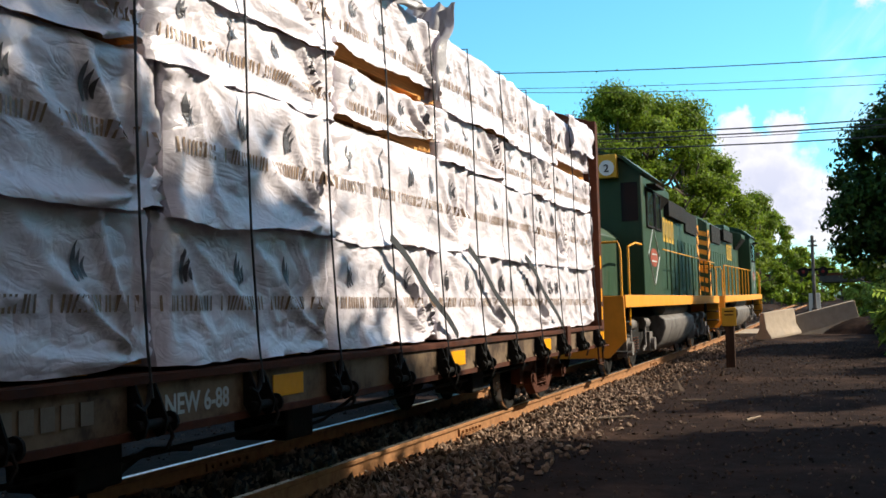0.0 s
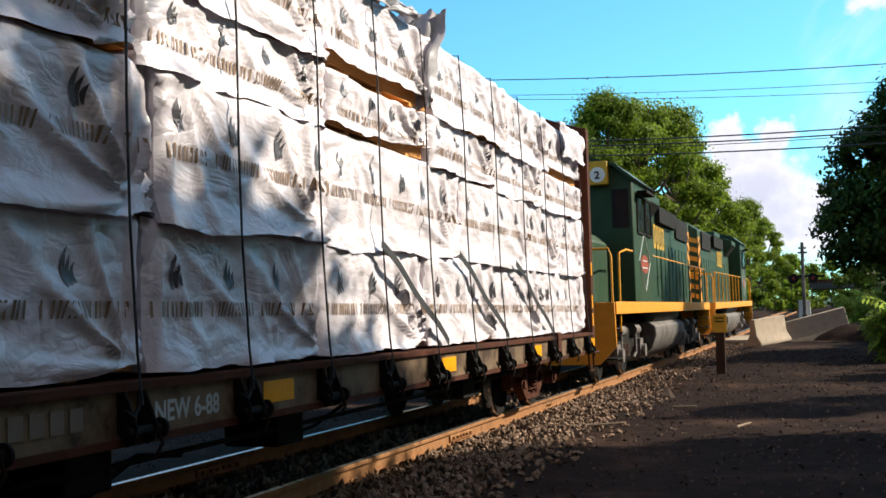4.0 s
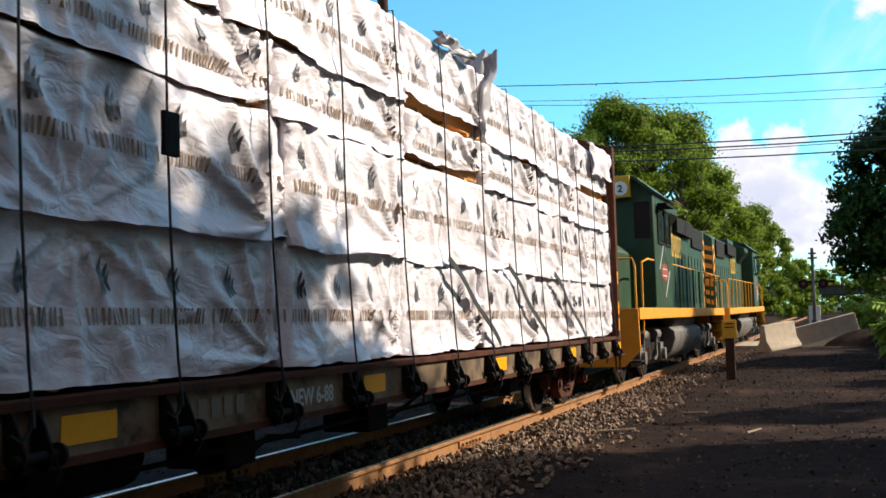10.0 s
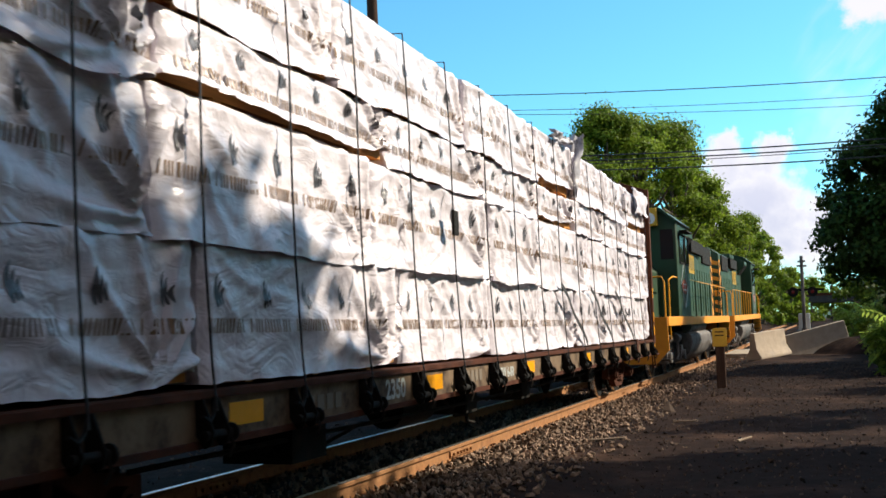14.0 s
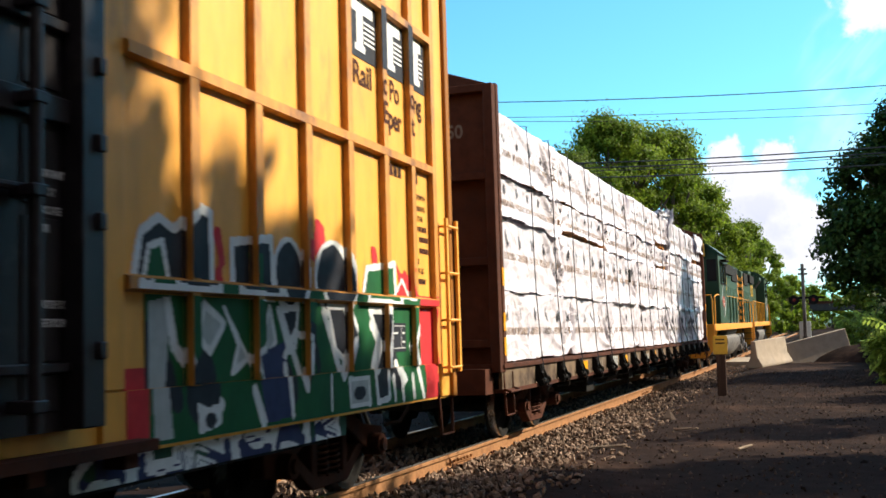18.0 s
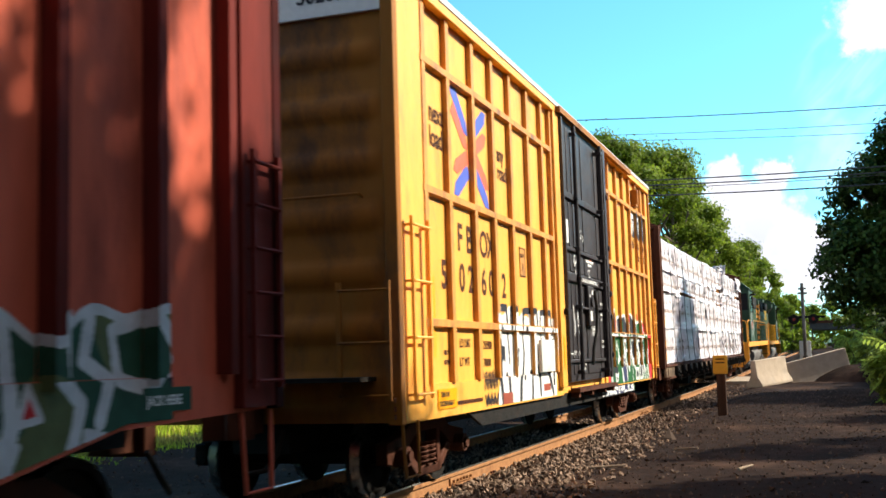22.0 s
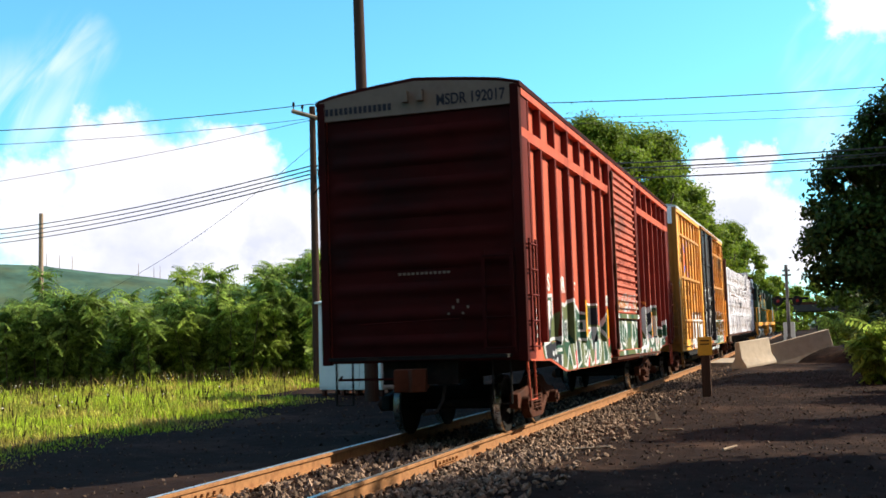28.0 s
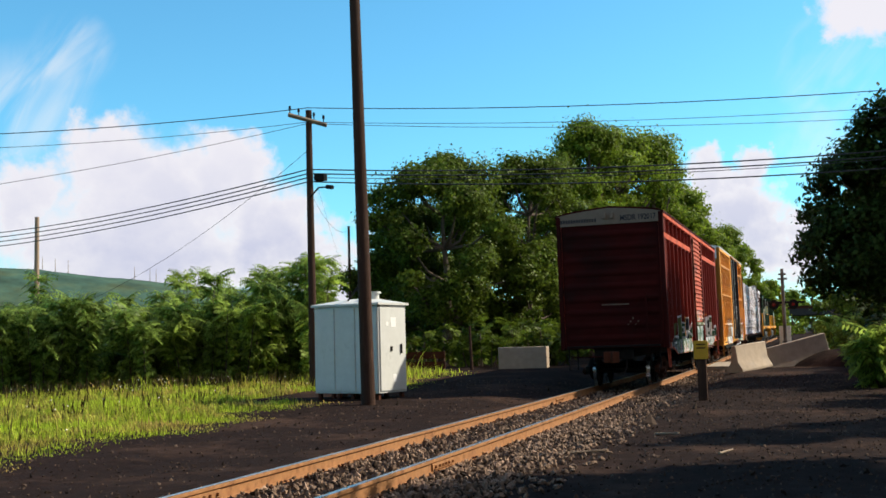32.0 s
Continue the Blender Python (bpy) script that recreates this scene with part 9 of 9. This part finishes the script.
def poles():
    def pole(x, y, top, r, mat, label, lean=(0, 0)):
        z = ground_z(x, y)
        t = thing("utility_pole", label, "pole", "utility poles")
        s = Shape()
        s.tube((x, y, z - 0.3), (x + lean[0], y + lean[1], top), r, 16, r * 0.72)
        part("shaft", s, mat, t)
        return t
    pole(-10.1, 25.03, 11.4, 0.175, POLE, "tall dark timber pole beside the equipment cabinet", (-0.17, -0.06))
    p = pole(-15.1, 32.7, 9.25, 0.14, POLE, "dark timber utility pole with a crossarm", (-0.05, 0))
    d = (Vector((-14.65, 32.89, 8.76)) - Vector((-15.69, 32.4, 9.08))).normalized()
    for off in (-0.1, 0.1):
        s = Shape()
        q = Vector((0.42, -0.9, 0)).normalized() * off
        s.tube(Vector((-15.17, 32.65, 8.92)) - d * 0.66 + q, Vector((-15.17, 32.65, 8.92)) + d * 0.66 + q, 0.055, 6)
        part("crossarm", s, POLE_PALE, p, "weathered timber crossarm")
    for k in (-0.6, -0.3, 0.0, 0.22, 0.55):
        s = Shape()
        c = Vector((-15.17, 32.65, 8.95)) + d * k
        s.tube(c, c + Vector((0, 0, 0.2)), 0.02, 6)
        s.tube(c + Vector((0, 0, 0.16)), c + Vector((0, 0, 0.28)), 0.05, 8, 0.035)
        part("insulator", s, BLACK, p, "small dark insulator")
    s = Shape()
    s.box(-14.9, -14.55, 32.5, 32.8, 6.85, 7.05)
    s.bent([(-15.1, 32.6, 6.3), (-14.6, 32.2, 6.55), (-14.1, 31.9, 6.5)], 0.03, 6)
    s.tube((-14.2, 31.95, 6.52), (-13.95, 31.85, 6.47), 0.07, 8)
    part("cable_closure", s, BLACK, p, "black cable closure and small street lamp arm")
    pole(-34.2, 43.1, 7.9, 0.14, POLE_PALE, "weathered utility pole standing in the shrubs")
    pole(-23.3, 55.3, 8.0, 0.09, POLE, "thin dark pole behind the shrubs")
    P = (-15.17, 32.65)
    for l, zp, rr in (((-24.52, 29.03, 8.6), 9.33, (2.8, 33.88, 8.45)), ((-24.51, 29.04, 8.14), 8.85, (2.77, 33.89, 7.93)), ((-24.51, 29.04, 6.94), 8.8, (2.76, 33.89, 7.64))):
        c = Vector((*P, zp))
        thin = 0.015 if zp > 9 else 0.009
        wire(c, l, 0.1, thin, 1.0)
        wire(c, rr, 0.2, thin, 0.5)
    for i, (zl, zp, zr) in enumerate(((7.34, 7.26, 6.67), (7.12, 7.12, 6.5), (6.9, 6.99, 6.42), (6.68, 6.85, 6.16))):
        wire((*P, zp), (-36.74, 43.58, zl), 0.22, 0.022, 0.6)
        wire((*P, zp), (1.09, 33.98, zr), 0.2, 0.022 if i != 2 else 0.012, 0.5)
    wire((-15.17, 32.65, 7.9), (-23.3, 55.3, 4.6), 0.3, 0.009)
    wire((-15.17, 32.65, 6.6), (-23.3, 55.3, 7.8), 0.6, 0.009)
    wire((-15.17, 32.65, 7.9), (-31.0, 42.0, 3.6), 0.5, 0.009)


def cabinet():
    """Signal equipment cabinet on short legs, with doors on its sides and a shallow hipped roof."""
    c, w, d = Vector((-11.2, 26.95, 0.0)), 2.1, 1.25
    ang = math.atan2(26.25 - 26.79, -10.3 + 12.35)
    m = Matrix.Translation((-12.33, 26.79, ground_z(-11.3, 27.2) + 0.0)) @ Matrix.Rotation(ang, 4, "Z")
    t = thing("equipment_cabinet", "pale grey steel signal cabinet on short legs", "cabinet", at=m)
    s = Shape()
    s.box(0, w, 0, d, 0.14, 2.42)
    part("body", s, CABINET, t, bevel=0.012)
    s = Shape()
    s.add([(-0.07, -0.07, 2.424), (w + 0.07, -0.07, 2.424), (w + 0.07, d + 0.07, 2.424), (-0.07, d + 0.07, 2.424), (-0.07, -0.07, 2.48), (w + 0.07, -0.07, 2.48), (w + 0.07, d + 0.07, 2.48), (-0.07, d + 0.07, 2.48), (0.55, d / 2, 2.63), (w - 0.55, d / 2, 2.63)],
          [(0, 3, 2, 1), (0, 1, 5, 4), (1, 2, 6, 5), (2, 3, 7, 6), (3, 0, 4, 7), (4, 5, 9, 8), (6, 7, 8, 9), (5, 6, 9), (7, 4, 8)])
    part("roof", s, CABINET, t, "shallow overhanging roof")
    for a, b in ((0.03, 0.68), (0.71, 1.36), (1.39, 2.07)):
        s = Shape()
        s.box(a, b, -0.022, -0.004, 0.2, 2.38)
        part("side_panel", s, CABINET, t, bevel=0.005)
    s = Shape()
    s.box(w + 0.004, w + 0.03, 0.06, d - 0.06, 0.2, 2.36)
    door = part("door", s, CABINET, t, bevel=0.006)
    s = Shape()
    s.box(w + 0.03, w + 0.07, d - 0.3, d - 0.26, 1.15, 1.4)
    s.box(w + 0.03, w + 0.06, 0.5, 0.56, 1.22, 1.34)
    part("handle", s, BLACK, door, "dark door handle")
    for ya, yb, za, zb in ((0.52, 0.75, 1.85, 2.1), (0.3, 0.42, 1.88, 1.98), (0.6, 0.75, 0.42, 0.62)):
        s = Shape()
        s.box(w + 0.031, w + 0.035, ya, yb, za, zb)
        part("notice", s, WHITE, door, "small white notice")
    leg = Shape()
    leg.box(-0.045, 0.045, -0.045, 0.045, -0.15, 0.14)
    lm = leg.mesh("leg")
    for x in (0.1, 0.55, 0.75, 1.2, 1.5, w - 0.1):
        for y in (0.1, d - 0.1):
            part("leg", lm, RUST, t, at=Matrix.Translation((x, y, 0)))
    s = Shape()
    s.bent([(0.75, 0.4, 2.5), (1.15, 0.4, 2.9)], 0.025, 8)
    s.tube((1.1, 0.4, 2.84), (1.2, 0.4, 2.95), 0.045, 8)
    part("antenna_arm", s, BLACK, t, "short dark aerial arm")
    s = Shape()
    s.tube((1.55, d / 2, 2.6), (1.55, d / 2, 2.75), 0.13, 12)
    s.tube((1.55, d / 2, 2.75), (1.55, d / 2, 2.8), 0.18, 12)
    part("roof_vent", s, CABINET, t)


def jersey(a, b, z0, tilt0, h, mat, label):
    """A precast concrete barrier whose foot runs from a to b."""
    a, b = Vector(a), Vector(b)
    L = (b - a).length
    d = (b - a).normalized()
    yaw = math.atan2(d.y, d.x)
    m = Matrix.Translation((a.x, a.y, z0)) @ Matrix.Rotation(yaw, 4, "Z") @ Matrix.Rotation(-tilt0, 4, "Y")
    s = Shape()
    k = h / 0.81
    prof = [(-0.3, 0), (0.3, 0), (0.3, 0.08 * k), (0.13, 0.33 * k), (0.08, 0.81 * k), (-0.08, 0.81 * k), (-0.13, 0.33 * k), (-0.3, 0.08 * k)]
    s.prism(prof, "x", 0, L)
    ob = solo("concrete_barrier", s, mat, label, "barrier", "concrete barriers", at=m)
    bv = ob.modifiers.new("worn_edge", "BEVEL")
    bv.width, bv.segments = 0.02, 2
    return ob


def furniture():
    jersey((-2.14, 39.0), (-1.2, 41.2), 0.13, 0.06, 0.92, CONCRETE, "pale precast concrete barrier beside the track")
    jersey((-1.0, 41.8), (1.12, 43.0), -0.06, 0.215, 1.0, CONCRETE, "grey precast concrete barrier on the rising dirt")
    # dirt heaped under and beside the tilted barrier
    s = Shape()

    def heap(u, v):
        x, y = -0.6 + 6.2 * u, 40.6 + 3.6 * v
        e = max(0.0, 1 - ((x - 2.9) / 3.4) ** 2 - ((y - 42.6) / 1.9) ** 2)
        return Vector((x, y, ground_z(x, y) - 0.06 + 0.8 * e ** 0.8 + 0.07 * noise.noise((x * 1.7, y * 1.7, 5)) * min(1.0, e * 4)))
    s.grid(40, 24, heap)
    solo("dirt_mound", raw_mesh("dirt_mound", s.v, s.f, True), DIRT, "dark heaped dirt under the tilted concrete barrier", "dirt mound")
    s = Shape()
    s.box(-12.0, -9.95, 44.3, 44.9, ground_z(-11, 44.5) - 0.05, 1.18)
    ob = solo("concrete_block", s, CONCRETE, "weathered grey concrete block beside the crossing", "concrete block")
    b = ob.modifiers.new("worn_edge", "BEVEL")
    b.width, b.segments = 0.03, 2
    # marker post
    x, y = -2.13, 25.61
    z = ground_z(x, y)
    t = thing("marker_post", "dark timber marker post with a small yellow plate", "sign post")
    s = Shape()
    s.box(x - 0.1, x + 0.1, y - 0.08, y + 0.08, z - 0.2, 1.2)
    part("post", s, POLE, t, bevel=0.012)
    s = Shape()
    s.box(x - 0.16, x + 0.16, y - 0.105, y - 0.082, 0.88, 1.3)
    plate = part("plate", s, SIGN_YELLOW, t, "yellow painted plate with faint lines", bevel=0.01)
    s = Shape()
    for zz in (1.2, 1.12):
        s.box(x - 0.1, x + 0.1, y - 0.11, y - 0.106, zz, zz + 0.03)
    part("plate_bar", s, POLE, plate)
    # leaning board post and rails by the brush
    s = Shape()
    s.tube((-13.1, 44.1, 0.1), (-13.16, 44.1, 2.1), 0.07, 8, 0.05)
    solo("leaning_post", s, POLE, "old dark timber post among the brush", "post")
    t = thing("guard_rail", "low rusty guard rail half hidden in tall grass", "guard rail")
    for za in (0.95, 0.55):
        s = Shape()
        s.prism([(0, za), (0.05, za + 0.06), (0, za + 0.14), (0.05, za + 0.22), (0.0, za + 0.28)], "x", -16.0, -13.6, Matrix.Translation((0, 42.0, -0.15)))
        part("rail_beam", s, RUST, t)
    for xx in (-15.9, -14.8, -13.7):
        s = Shape()
        s.box(xx - 0.06, xx + 0.06, 42.02, 42.16, ground_z(xx, 42) - 0.1, 1.1)
        part("post", s, POLE, t)
    for x, y, l, a in ((-2.9, 14.9, 0.7, 0.3), (-2.05, 17.6, 0.45, -0.5), (-1.0, 15.2, 0.3, 1.0)):
        s = Shape()
        z = ground_z(x, y) + 0.02
        dx, dy = math.cos(a) * l / 2, math.sin(a) * l / 2
        s.tube((x - dx, y - dy, z), (x + dx, y + dy, z + 0.03), 0.022, 6, 0.015)
        solo("stick", s, POLE_PALE, "broken weathered stick lying on the cinders", "stick", "sticks")


def crossing():
    x, y = -0.68, 62.0
    z = ground_z(x, y)
    t = thing("crossing_signal", "grey crossing signal mast with paired red flashers", "crossing signal")
    s = Shape()
    s.tube((x, y, z - 0.1), (x, y, 5.0), 0.1, 12, 0.085)
    s.tube((x, y, z - 0.05), (x, y, z + 0.5), 0.2, 10, 0.15)
    part("mast", s, GREY_TANK, t)
    s = Shape()
    s.box(x - 0.8, x + 1.1, y - 0.05, y + 0.05, 3.1, 3.22)
    part("light_arm", s, BLACK, t)
    for dx in (-0.5, 0.5):
        s = Shape()
        s.tube((x + dx, y - 0.06, 3.05), (x + dx, y - 0.02, 3.05), 0.27, 16)
        bg = part("backplate", s, BLACK, t, "round black backplate")
        s = Shape()
        s.tube((x + dx, y - 0.1, 3.05), (x + dx, y - 0.065, 3.05), 0.09, 12)
        part("lens", s, LENS_RED, bg, "dark red signal lens")
    s = Shape()
    s.box(x - 0.25, x + 0.25, y - 0.02, y + 0.02, 4.4, 4.5)
    s.box(x - 0.2, x + 0.2, y - 0.02, y + 0.02, 4.65, 4.75)
    part("cross_bar", s, GREY_TANK, t)
    s = Shape()
    s.box(x - 0.3, x + 0.3, y + 0.4, y + 1.0, z, z + 1.3)
    part("relay_case", s, CABINET, t, "pale relay case behind the mast", bevel=0.02)
    # level crossing deck
    s = Shape()
    v = []
    for yy in (46.5, 52.5):
        for xx in (track_x(yy) + 0.9, track_x(yy) + 3.2):
            v.append((xx, yy, rail_height(yy) - 0.005))
            v.append((xx, yy, rail_height(yy) - 0.5))
    s.add(v, [(0, 2, 6, 4), (1, 5, 7, 3), (0, 4, 5, 1), (2, 3, 7, 6), (0, 1, 3, 2), (4, 6, 7, 5)])
    solo("road_apron", s, CONCRETE, "pale concrete level crossing apron beside the rail", "road apron", kind="structure")
    # overbridge in the distance
    b = thing("road_overbridge", "distant dark road bridge over the railway", "bridge")
    s = Shape()
    s.box(-30, 40, 168, 177, 4.35, 5.3)
    part("deck", s, BRIDGE, b)
    for xx in (-12, 9.5, 20):
        s = Shape()
        s.box(xx - 0.8, xx + 0.8, 169, 176, 0, 4.35)
        part("pier", s, BRIDGE, b)
    s = Shape()
    s.box(-30, 40, 167.9, 168.0, 5.3, 5.7)
    part("parapet", s, RUST, b)


LENS_RED = material("dark_red_lens", (0.14, 0.012, 0.012), 0.25, vary=0.1, bump=0)
ridge()
poles()
cabinet()
furniture()
crossing()


# ---- what moves ----
def motions():
    """The train stands, then draws away; its wheels roll with it."""
    for mover in MOVERS:
        ob, centre, half = mover[:3]
        own = Matrix.Translation((0, mover[3], 0)) if len(mover) > 3 else Matrix.Identity(4)
        walk(ob, [(t, car_pose(t, centre, half) @ own) for t in TIMES])
    turns = {}
    for r in (0.42, 0.5):
        times, last, t = [0.0, 5.3], run(5.3), 5.3
        while t < 32:
            t = round(t + 1 / 30, 5)
            if run(t) - last > r * 1.35:
                times.append(t)
                last = run(t)
        turns[r] = times + ([32.0] if times[-1] < 32 else [])
    for ob, place, r in WHEELSETS:
        walk(ob, [(t, Matrix.Translation(place) @ Matrix.Rotation(-(run(t) - run(0)) / r, 4, "X")) for t in turns[r]])


motions()
